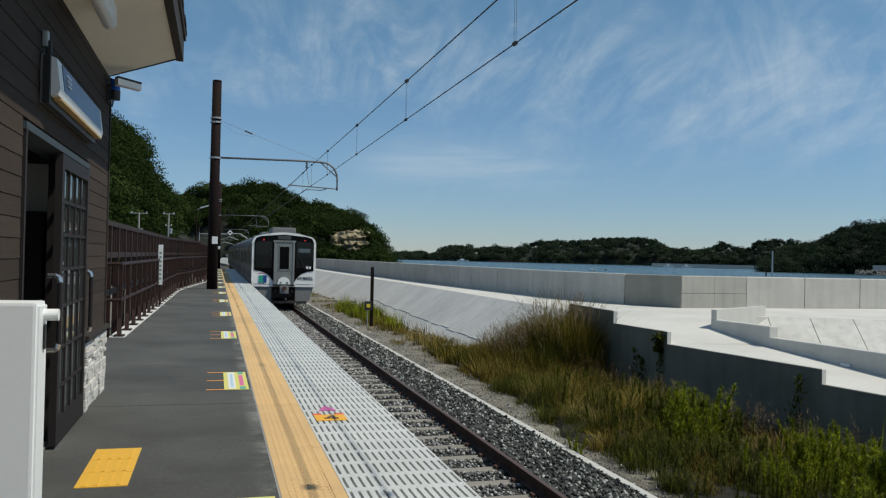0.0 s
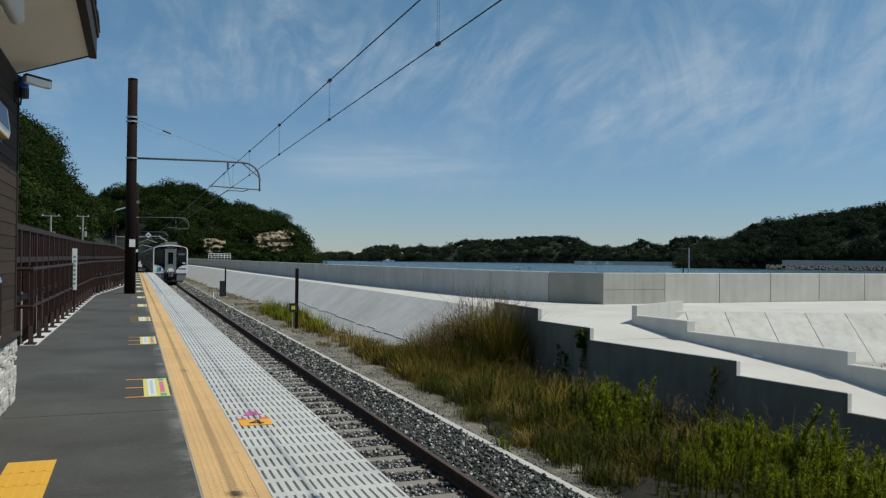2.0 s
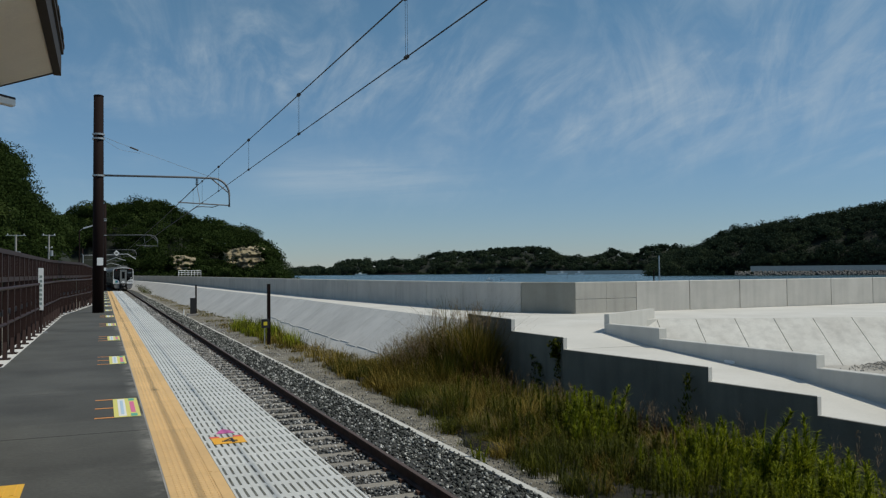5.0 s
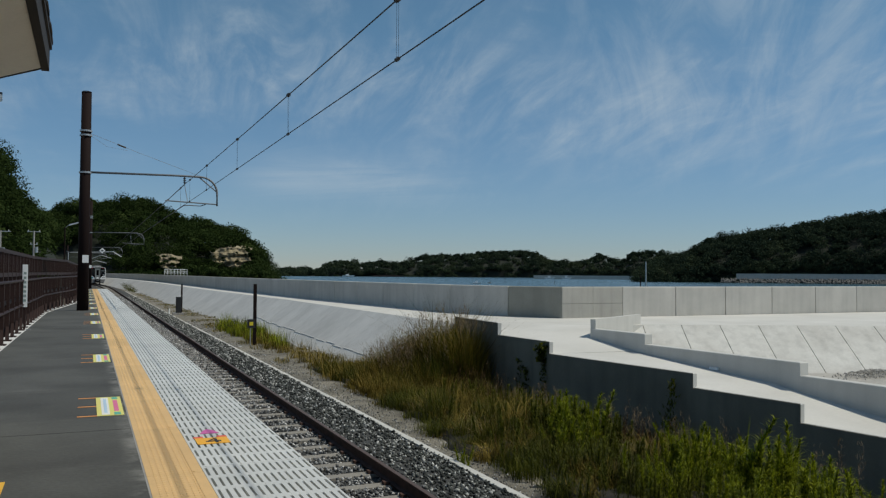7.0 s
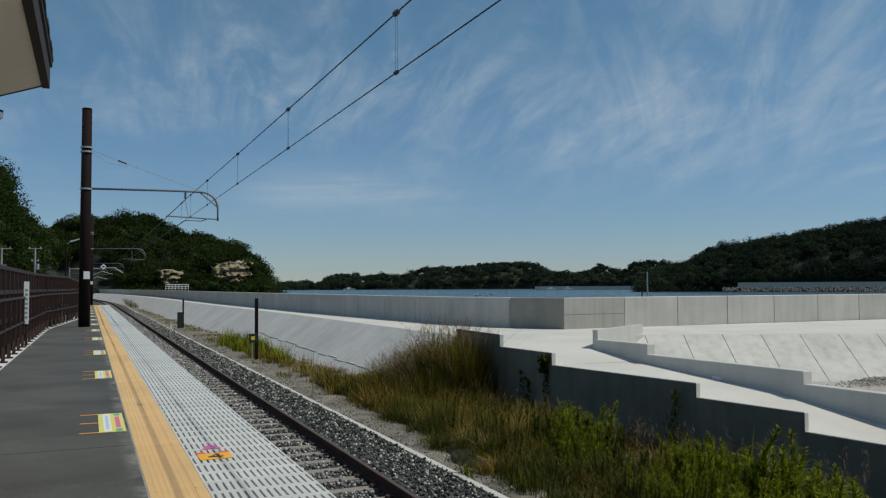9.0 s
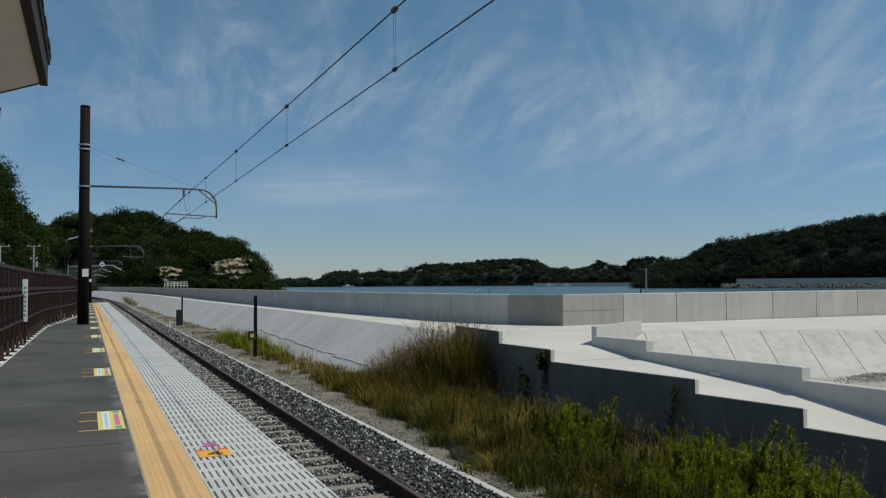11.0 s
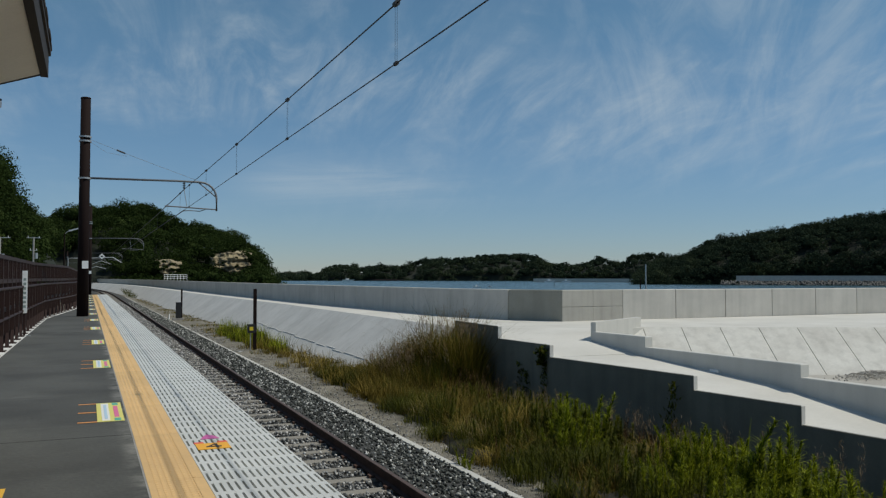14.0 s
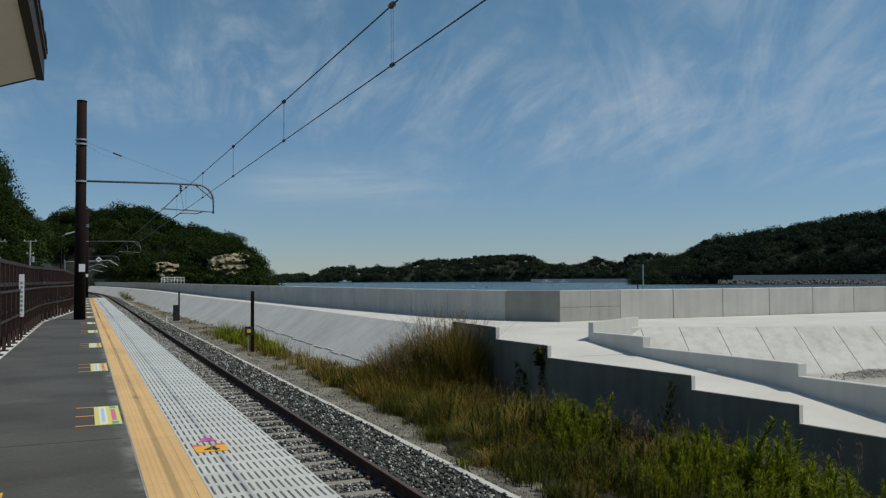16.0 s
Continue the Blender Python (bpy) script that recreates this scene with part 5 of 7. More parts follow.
hexa(bm, [(WX - 0.1, rf_y1, 3.15), (-0.45, rf_y1, 3.41), (-0.45, rf_y1 + 0.05, 3.41), (WX - 0.1, rf_y1 + 0.05, 3.15)],
     [(WX - 0.1, rf_y1, 3.4), (-0.45, rf_y1, 3.64), (-0.45, rf_y1 + 0.05, 3.64), (WX - 0.1, rf_y1 + 0.05, 3.4)])
part("barge_board", bm, TRIM, station)
bm = bmesh.new()
hexa(bm, [(-6.4, rf_y0, 2.98), (-0.36, rf_y0, 3.62), (-0.36, rf_y1 + 0.08, 3.62), (-6.4, rf_y1 + 0.08, 2.98)],
     [(-6.4, rf_y0, 3.2), (-0.36, rf_y0, 3.68), (-0.36, rf_y1 + 0.08, 3.68), (-6.4, rf_y1 + 0.08, 3.2)])
part("roof_deck", bm, TRIM, station)
for k in range(30):
    y = rf_y1 + 0.09 - k * 0.33
    part("roof_shingle", boxed(-0.6, -0.352 + (k % 2) * 0.006, y - 0.325, y, 3.675 + (k % 2) * 0.004, 3.72), TRIM, station)
# tube light under the soffit
tl = tagged(empty("tube_light"), "white tube light with a clear cover under the soffit", "light")
part("housing", boxed(-0.88, -0.78, 5.0, 6.72, 3.17, 3.28, bevel=0.02), WHITE, tl)
part("cover", tube(bmesh.new(), [(-0.83, 5.05, 3.155), (-0.83, 6.7, 3.155)], 0.055, 20), mat("frosted_cover", (0.82, 0.84, 0.84), 0.3, 0.02), tl, smooth=True)
# illuminated sign box on the wall
sb = tagged(empty("wall_sign"), "blue and white sign box fixed over the door", "sign")
part("back_case", boxed(WX, WX + 0.02, 5.55, 7.5, 2.33, 2.63, bevel=0.006), mat("sign_case_grey", (0.22, 0.23, 0.24), 0.5, 0.05), sb)
part("side_case", boxed(WX + 0.02, WX + 0.06, 5.53, 7.52, 2.32, 2.62), BLACK, sb)
bm = bmesh.new()
extr = [(WX + 0.06, 2.375), (WX + 0.105, 2.38), (WX + 0.115, 2.42), (WX + 0.09, 2.61), (WX + 0.06, 2.62)]
extrude_xz(bm, extr, 5.57, 7.56)
part("sign_body", bm, WHITE, sb, "white sign housing")
bm = bmesh.new()
hexa(bm, [(WX + 0.117, 5.72, 2.43), (WX + 0.117, 7.46, 2.43), (WX + 0.1, 7.46, 2.43), (WX + 0.1, 5.72, 2.43)],
     [(WX + 0.097, 5.72, 2.6), (WX + 0.097, 7.46, 2.6), (WX + 0.08, 7.46, 2.6), (WX + 0.08, 5.72, 2.6)])
part("blue_panel", bm, mat("sign_blue", (0.04, 0.075, 0.16), 0.3, 0.05, spec=0.3), sb)
for k in range(3):
    part("mark_bar", boxed(WX + 0.1 + 0.006 * k, WX + 0.108 + 0.006 * k, 5.82, 6.02 - 0.03 * k, 2.55 - 0.035 * k, 2.565 - 0.035 * k), mat("sign_pale", (0.5, 0.58, 0.68), 0.4, 0.03) if k == 0 else bpy.data.materials["sign_pale"], sb)
AMBER = mat("amber_strip", (0.45, 0.3, 0.12), 0.5, 0.1)
for k in range(12):
    part("lamp_louvre", boxed(WX + 0.065, WX + 0.11, 5.65 + 0.155 * k, 5.8 + 0.155 * k, 2.36, 2.376), AMBER, sb)
part("cable_box", boxed(WX, WX + 0.035, 5.57, 5.63, 2.68, 2.78, bevel=0.008), STEEL, sb)
part("cable", tube(bmesh.new(), [(WX + 0.04, 5.6, 2.72), (WX + 0.04, 5.6, 2.6)], 0.02, 6), BLACK, sb)
# corner lamp: blue beacon and a slim light on an arm
cl = tagged(empty("corner_lamp"), "blue beacon and slim white light at the building's corner", "light")
part("bracket", boxed(WX - 0.02, WX + 0.04, 8.66, 8.76, 2.9, 3.06, bevel=0.01), BLACK, cl)
part("beacon", rodded((WX + 0.07, 8.7, 3.0), (WX + 0.07, 8.7, 3.11), 0.05, 0.042, seg=16), mat("blue_lens", (0.02, 0.12, 0.6), 0.15, 0.03), cl, "blue beacon lens")
part("beacon_base", rodded((WX + 0.07, 8.7, 2.91), (WX + 0.07, 8.7, 3.0), 0.052, seg=16), BLACK, cl)
bm = bmesh.new()
hexa(bm, [(WX + 0.12, 8.5, 3.03), (WX + 0.3, 8.9, 3.06), (WX + 0.26, 8.98, 3.06), (WX + 0.08, 8.58, 3.03)], [(WX + 0.12, 8.5, 3.09), (WX + 0.3, 8.9, 3.12), (WX + 0.26, 8.98, 3.12), (WX + 0.08, 8.58, 3.09)])
part("light_head", bm, WHITE, cl)
bm = bmesh.new()
hexa(bm, [(WX + 0.12, 8.5, 3.09), (WX + 0.3, 8.9, 3.12), (WX + 0.26, 8.98, 3.12), (WX + 0.08, 8.58, 3.09)], [(WX + 0.12, 8.5, 3.112), (WX + 0.3, 8.9, 3.142), (WX + 0.26, 8.98, 3.142), (WX + 0.08, 8.58, 3.112)])
part("light_cap", bm, DOORM, cl)
part("beacon_cable", tube(bmesh.new(), [(WX + 0.06, 8.7, 2.92), (WX + 0.05, 8.68, 2.84), (WX + 0.01, 8.66, 2.86), (WX, 8.66, 2.95)], 0.009, 6), BLACK, cl)
# card reader cabinet beside the camera
cb = tagged(empty("ticket_cabinet"), "plain pale grey upright ticket cabinet on the platform", "cabinet")
part("case", boxed(-1.07, -0.612, 3.2, 3.36, 0.02, 1.225, bevel=0.012), mat("cabinet_grey", (0.8, 0.81, 0.81), 0.45, 0.03, 2, 40, 0.02), cb)
part("side_plate", boxed(-0.612, -0.605, 3.215, 3.35, 0.04, 1.21), WHITE, cb)
part("plinth", boxed(-1.05, -0.63, 3.21, 3.35, 0.0, 0.02), BLACK, cb)
part("knob", rodded((-0.605, 3.3, 1.175), (-0.555, 3.3, 1.175), 0.022, seg=16), WHITE, cb)
part("strap", boxed(-0.602, -0.597, 3.28, 3.31, 1.05, 1.14), BLACK, cb)

# ---- trackside posts and poles ----
ip = tagged(empty("trackside_post", pose(6.0, 32.1, -1.38)), "slim dark post with a yellow-faced control box", "post")
part("post", boxed(-0.06, 0.06, -0.05, 0.05, 0, 2.36), POLE, ip)
part("box", boxed(-0.3, 0.0, -0.16, -0.05, 0.66, 1.0, bevel=0.01), BLACK, ip)
part("box_face", boxed(-0.23, -0.09, -0.166, -0.158, 0.76, 0.9), mat("box_yellow", (0.7, 0.55, 0.03), 0.5, 0.05), ip)
part("conduit", rodded((-0.18, -0.1, 0), (-0.18, -0.1, 0.68), 0.02), STEEL, ip)
part("footing", boxed(-0.6, 0.2, -0.3, 0.3, -0.12, -0.045), KERB, ip)
jp = tagged(empty("relay_cabinet", pose(5.75, 57.0, -1.38)), "narrow black relay cabinet with a thin post behind", "cabinet")
part("case", boxed(-0.3, 0.03, -0.2, 0.2, 0.1, 1.15, bevel=0.02), BLACK, jp)
part("post", boxed(0.04, 0.14, 0.25, 0.33, 0, 2.0), POLE, jp)
part("plinth", boxed(-0.5, 0.2, -0.3, 0.4, -0.1, 0.1), PLAT, jp)
part("peg", rodded((-0.75, -0.3, 0.0), (-0.75, -0.3, 0.4), 0.05, 0.04), WHITE, jp)


def utility_pole(x, y, top, arms):
    u = tagged(empty("utility_pole", pose(x, y, -1.45)), "slender grey concrete utility pole with crossarms", "pole", group="utility poles behind the fence")
    part("shaft", rodded((0, 0, 0), (0, 0, top), 0.11, 0.07, seg=12), PLAT, u)
    for z, w in arms:
        part("crossarm", boxed(-w, w, -0.03, 0.03, top - z, top - z + 0.06), STEEL, u)
        for sx in (-w * 0.8, w * 0.8):
            part("insulator", rodded((sx, 0, top - z + 0.06), (sx, 0, top - z + 0.18), 0.03), WHITE, u)
    part("transformer", rodded((0.22, 0, top - 1.9), (0.22, 0, top - 1.4), 0.13, seg=12), STEEL, u)
    return u


utility_pole(-4.33, 80, 6.4, [(0.1, 0.55), (1.2, 0.3)])
utility_pole(-6.58, 76, 6.2, [(0.1, 0.75)])
sl_ = tagged(empty("street_lamp", pose(-2.25, 96, -1.45)), "dark slender street lamp leaning out over the bushes", "lamp")
part("pole", rodded((0, 0, 0), (0, 0, 7.6), 0.1, 0.07, seg=10), POLE, sl_)
part("arm", tube(bmesh.new(), [(0, 0, 7.5), (0.3, 0, 7.75), (0.6, 0, 7.9)], 0.03, 6), STEEL, sl_)
bm = bmesh.new()
hexa(bm, [(0.4, -0.16, 7.74), (1.35, -0.14, 8.06), (1.35, 0.14, 8.06), (0.4, 0.16, 7.74)], [(0.38, -0.12, 7.9), (1.33, -0.1, 8.18), (1.33, 0.1, 8.18), (0.38, 0.12, 7.9)])
part("lamp_head", bm, STEEL, sl_, "grey lamp head")
# portal with signal brackets past the platform's end
pt_ = tagged(empty("signal_portal", pose(-0.6, 112, -1.4)), "grey steel bracket with wires and a white diamond board", "signal")
bm = bmesh.new()
tube(bm, [(-1.6, 0, 0), (-1.6, 0, 5.2), (0.2, 0, 5.2)], 0.08, 8)
tube(bm, [(0.2, 0, 5.2), (3.6, 0, 5.35), (4.6, 0, 4.7)], 0.06, 8)
tube(bm, [(0.5, 0, 4.2), (2.2, 0, 4.9), (3.4, 0, 4.5)], 0.04, 8)
tube(bm, [(0.5, 0, 3.7), (1.6, 0, 4.2), (2.8, 0, 3.9)], 0.04, 8)
part("bracket", bm, STEEL, pt_)
bm = bmesh.new()
extrude_xz(bm, [(2.3, 5.1), (2.67, 5.47), (2.3, 5.84), (1.93, 5.47)], -0.1, -0.05)
part("diamond_board", bm, WHITE, pt_)
part("diamond_mark", boxed(2.16, 2.44, -0.11, -0.1, 5.39, 5.55), BLACK, pt_)
# white railing on the far sea wall
wr = tagged(empty("railing"), "white tube railing on top of the far sea wall", "railing")
bm = bmesh.new()
for z in (1.3, 1.55, 1.8):
    tube(bm, [(9.7, 118, z), (12.8, 119, z)], 0.028, 6)
part("rail", bm, WHITE, wr)
for k in range(8):
    x = 9.7 + 3.1 * k / 7
    part("upright", rodded((x, 118 + k / 7, 0.0 if k > 1 else 1.0), (x, 118 + k / 7, 1.8), 0.028), WHITE, wr)
nb = tagged(empty("beacon_post", pose(182, 238, SEA_Z)), "slender grey navigation post standing in the water", "post")
part("shaft", rodded((0, 0, -3), (0, 0, 8.8), 0.3, 0.22), STEEL, nb)
mb = tagged(empty("beacon_buoy", pose(169.3, 224.3, SEA_Z)), "small dark marker post in the water", "post")
part("shaft", rodded((0, 0, -3), (0, 0, 3.2), 0.22, 0.2), POLE, mb)
part("topmark", rodded((0, 0, 3.2), (0, 0, 3.9), 0.4, 0.1), POLE, mb)


for az_, d_, h_ in ((27.84, 434, 2.2), (31.26, 365, 2.2)):
    a_ = radians(az_)
    st = tagged(empty("marker_stake", pose(d_ * math.sin(a_), d_ * math.cos(a_), SEA_Z)), "thin dark wooden stake standing in the water", "post", group="stakes in the bay")
    part("shaft", rodded((0, 0, -3), (0, 0, h_), 0.11, 0.08, seg=8), POLE, st)


# ---- vegetation ----
LEAF = ramp_mat("hill_leaves", [(0.01, 0.017, 0.005), (0.02, 0.034, 0.008), (0.031, 0.05, 0.014), (0.058, 0.08, 0.023)], 0.95, 0.3, 0.16, 0.8, spec=0.04)
# distant leaves are paler and bluer: haze is mixed into their colour
LEAF_FAR = ramp_mat("far_hazed_leaves", [(0.018, 0.03, 0.02), (0.03, 0.045, 0.027), (0.05, 0.066, 0.034)], 0.95, 0.25, 0.045, 0.9, spec=0.04)
# ground and trunks near black: the shade between the crowns is in the colour
HILL_SHADE = mat("shaded_hill_floor", (0.01, 0.015, 0.008), 0.95, 0.3, 0.2, 3, 0.0)


def polar(az, d):
    a = np.radians(az)
    return d * np.sin(a), d * np.cos(a)


def crowns(rng, centres, radii, leaves, size, lumps=6, squash=0.8, bare_back=False):
    """Leaf clumps on lumpy crowns: arrays of quads."""
    n = len(centres)
    lc = rng.normal(size=(n, lumps, 3)); lc /= np.linalg.norm(lc, axis=2, keepdims=True)
    lc[:, :, 2] = np.abs(lc[:, :, 2]) * 0.9 - 0.2
    lr = rng.uniform(0.38, 0.62, (n, lumps))
    lc *= rng.uniform(0.45, 0.72, (n, lumps, 1))
    per = leaves // lumps
    d = rng.normal(size=(n, lumps, per, 3)); d /= np.linalg.norm(d, axis=3, keepdims=True)
    rad = lr[:, :, None, None] * rng.uniform(0.75, 1.1, (n, lumps, per, 1))
    p = lc[:, :, None, :] + d * rad
    p[..., 2] *= squash
    p = centres[:, None, None, :] + p * radii[:, None, None, None]
    p, d = p.reshape(-1, 3), d.reshape(-1, 3)
    # the shaded undersides, turned inland, carry no leaves
    seaward = p[:, :2] / np.linalg.norm(p[:, :2], axis=1, keepdims=True)
    open_air = (not bare_back) | (d[:, 2] > 0.15) | (d[:, 0] * seaward[:, 0] + d[:, 1] * seaward[:, 1] < 0.15)
    p, d = p[open_air], d[open_air]
    nrm = d + rng.normal(size=(len(p), 3)) * 0.45
    nrm /= np.linalg.norm(nrm, axis=1, keepdims=True)
    h = rng.normal(size=(len(p), 3))
    u = np.cross(nrm, h); u /= np.linalg.norm(u, axis=1, keepdims=True) + 1e-9
    v = np.cross(nrm, u)
    s = (size * rng.uniform(0.5, 1.25, len(p)))[:, None]
    asp = rng.uniform(0.55, 1.0, len(p))[:, None]
    # an uneven five-sided clump as a quad with a pulled corner
    q = np.stack([p - u * s - v * s * asp * 0.6, p + u * s * 0.7 - v * s * asp, p + u * s * 1.1 + v * s * asp * 0.5, p - u * s * 0.4 + v * s * asp], 1)
    return q.reshape(-1, 3)


def quads(v, base=0):
    return np.arange(len(v)).reshape(-1, 4) + base


def woods(name, label, prof, dist, depth, crown_r, count, leaves, size, material, seed, foot=-1.5, clear=None, steep=0.6):
    """A wooded hill: a swelling of the ground under its profile, covered with crowns."""
    rng = np.random.default_rng(seed)
    azs = np.array([p[0] for p in prof]); els = np.array([p[1] for p in prof])

    def height(az, u):
        top = dist * np.tan(np.radians(np.interp(az, azs, els))) + EYE - 0.95 * crown_r
        top = np.maximum(top, foot + 0.2)
        k = np.where(u < 1, np.clip(u, 0, 1) ** steep, np.clip(1 - (u - 1) * 0.8, 0, 1))
        return foot + (top - foot) * k

    def ground_d(u):
        return dist - depth * (1 - u)
    A, U = np.meshgrid(np.linspace(azs[0], azs[-1], 70), np.linspace(-0.05, 2.0, 22))
    X, Y = polar(A, ground_d(U))
    Z = height(A, U) - (0.75 if dist < 300 else 0.5) * crown_r + 0.4 * np.sin(A * 3.1 + U * 9)
    Z[0] = foot - 3; Z[-1] = foot - 3
    Z[:, 0] = np.minimum(Z[:, 0], foot); Z[:, -1] = np.minimum(Z[:, -1], foot)
    w = A.shape[1]
    i = np.arange(A.size).reshape(A.shape)[:-1, :-1].ravel()
    hill = tagged(from_arrays(name, np.stack([X, Y, Z], -1).reshape(-1, 3), np.stack([i, i + 1, i + w + 1, i + w], -1), HILL_SHADE, smooth=True), label, "hill", kind="structure")
    az = rng.uniform(azs[0], azs[-1], count)
    u = rng.uniform(0.0, 1.25, count) ** 0.85
    # a full row along the ridge keeps the outline closed
    m = max(20, count // 5)
    az[:m] = np.linspace(azs[0], azs[-1], m); u[:m] = rng.uniform(0.9, 1.02, m)
    az[m:2 * m] = np.linspace(azs[0], azs[-1], m) + rng.uniform(-0.1, 0.1, m); u[m:2 * m] = rng.uniform(-0.04, 0.08, m)
    if clear:
        keep = ~((az > clear[0]) & (az < clear[1]) & (u < clear[2]))
        az, u = az[keep], u[keep]
    x, y = polar(az, ground_d(u))
    off_track = np.array([abs(px - track(py)[0].x) > 8.5 or py > 246 for px, py in zip(x, y)])
    az, u, x, y = az[off_track], u[off_track], x[off_track], y[off_track]
    r = crown_r * rng.uniform(0.5, 1.3, len(az))
    z = height(az, u) + rng.normal(0.1, 0.22, len(az)) * crown_r
    v = crowns(rng, np.stack([x, y, z], -1), r, leaves, size, bare_back=dist < 300)
    ob = from_arrays("treetops", v, quads(v), material)
    ob.parent = hill
    ob["kind"] = "stuff"
    ob["label"] = "dense dark green broadleaf treetops"
    # trunks
    bm = bmesh.new()
    for k in range(0, len(az), 5):
        rod(bm, (x[k], y[k], z[k] - r[k] * 1.4), (x[k], y[k], z[k]), 0.05 * r[k], 0.03 * r[k], seg=5)
    part("trunks", bm, HILL_SHADE, hill)["kind"] = "stuff"
    return hill


woods("hillside", "steep hillside of dark green trees behind the platform fence", [(-13.5, 11.7), (-13, 11.6), (-10, 10.4), (-7.04, 8.75), (-6.0, 8.1), (-5.4, 7.7), (-4.95, 6.6), (-4.55, 5.4), (-3.8, 4.55), (-2.8, 3.85), (-1.9, 3.0), (-1.1, 1.4), (-0.5, 0.2)], 150, 60, 3.0, 460, 1150, 0.145, LEAF, 11)
woods("headland", "wooded headland with a bare sandstone cliff above the bay", [(-5, 3.6), (-3, 3.9), (-1.4, 4.1), (-0.97, 4.5), (0.36, 4.8), (2.41, 5.05), (3.46, 4.88), (4.53, 4.55), (5.2, 4.0), (5.7, 3.8), (6.35, 3.72), (8.2, 3.25), (9.32, 3.1), (10.08, 2.45), (10.65, 1.88), (11.05, 1.11), (11.32, 0.34), (11.5, 0.1)], 270, 40, 4.0, 560, 900, 0.21, LEAF, 12, clear=(7.6, 10.2, 0.5))
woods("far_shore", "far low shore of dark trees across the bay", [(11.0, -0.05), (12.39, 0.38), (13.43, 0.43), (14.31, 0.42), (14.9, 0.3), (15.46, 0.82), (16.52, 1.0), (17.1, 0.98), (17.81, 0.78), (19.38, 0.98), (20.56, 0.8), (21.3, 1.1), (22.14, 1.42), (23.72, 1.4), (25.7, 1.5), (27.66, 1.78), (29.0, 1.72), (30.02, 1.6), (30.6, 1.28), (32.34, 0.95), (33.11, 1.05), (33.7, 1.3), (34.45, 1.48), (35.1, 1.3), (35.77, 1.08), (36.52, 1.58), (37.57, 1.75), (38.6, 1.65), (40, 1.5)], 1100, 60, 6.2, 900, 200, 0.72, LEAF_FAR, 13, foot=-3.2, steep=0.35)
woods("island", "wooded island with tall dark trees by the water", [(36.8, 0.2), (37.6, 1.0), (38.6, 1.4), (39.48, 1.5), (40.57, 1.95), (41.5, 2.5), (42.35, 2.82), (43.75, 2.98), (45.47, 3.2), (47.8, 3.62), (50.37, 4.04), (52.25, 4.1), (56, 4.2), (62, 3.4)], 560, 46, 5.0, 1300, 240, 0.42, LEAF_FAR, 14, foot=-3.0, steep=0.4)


# bare rock: a rough wall in ledges
ROCK = mat("sandstone", (0.36, 0.3, 0.18), 0.9, 0.4, 0.35, 2.2, 0.8, tint=(0.2, 0.165, 0.11), stretch=(0.5, 0.5, 4.0), bump_dist=0.3)


def cliff(az0, az1, el0, el1, d, seed):
    rng = np.random.default_rng(seed)
    nu, nv = 46, 30
    A, E = np.meshgrid(np.linspace(az0, az1, nu), np.linspace(el0, el1, nv))
    D = np.full(A.shape, float(d))
    for i in range(nv):
        for j in range(nu):
            q = Vector((A[i, j] * 1.9, E[i, j] * 2.2, seed))
            D[i, j] += 1.0 * noise.noise(q) + 0.8 * noise.noise(q * 2.7) + 0.3 * math.floor(3 * noise.noise(Vector((0.2 * A[i, j], E[i, j] * 6, 3 + seed)))) + 2.0 * (E[i, j] - el0) / (el1 - el0)
            e = math.hypot(2 * (A[i, j] - az0) / (az1 - az0) - 1, 2 * (E[i, j] - el0) / (el1 - el0) - 1)
            D[i, j] += 60 * max(0.0, e + 0.32 * noise.noise(q * 0.9) - 0.95)
    X, Y = polar(A, D)
    Z = EYE + D * np.tan(np.radians(E))
    i = np.arange(A.size).reshape(A.shape)[:-1, :-1].ravel()
    return tagged(from_arrays("cliff", np.stack([X, Y, Z], -1).reshape(-1, 3), np.stack([i, i + 1, i + nu + 1, i + nu], -1), ROCK), "bare ochre sandstone cliff among dark trees", "cliff", kind="structure")


cliff(7.55, 10.35, 0.2, 1.85, 236, 5)
cliff(4.0, 5.8, 0.2, 1.2, 224, 6)
# shrubs hanging on the cliff's ledges and down its edges
rng = np.random.default_rng(37)
edge_u = rng.uniform(0, 2 * np.pi, 46)
az = np.concatenate([8.95 + 1.45 * np.cos(edge_u) + rng.normal(0, 0.1, 46), rng.uniform(7.9, 10.0, 6), rng.uniform(3.9, 5.9, 26)])
el = np.concatenate([1.02 + 0.86 * np.sin(edge_u) + rng.normal(0, 0.08, 46), rng.uniform(0.7, 1.4, 6), rng.uniform(0.2, 1.25, 26)])
dd = np.concatenate([rng.uniform(231, 234, 52), rng.uniform(219, 222, 26)])
x, y = polar(az, dd)
v = crowns(rng, np.stack([x, y, EYE + dd * np.tan(np.radians(el))], -1), np.concatenate([rng.uniform(0.5, 1.15, 46), rng.uniform(0.25, 0.5, 6), rng.uniform(0.4, 0.9, 26)]), 160, 0.16)
tagged(from_arrays("cliff_shrubs", v, quads(v), LEAF), "dark shrubs hanging on the sandstone cliff", "bushes", kind="stuff")
rng = np.random.default_rng(31)
az = rng.uniform(2.5, 11.4, 120)
x, y = polar(az, rng.uniform(216, 224, 120))
v = crowns(rng, np.stack([x, y, rng.uniform(-0.8, 1.3, 120) + 1.2 * np.exp(-((az - 6.6) / 1.0) ** 2)], -1), rng.uniform(1.2, 2.2, 120), 120, 0.35)
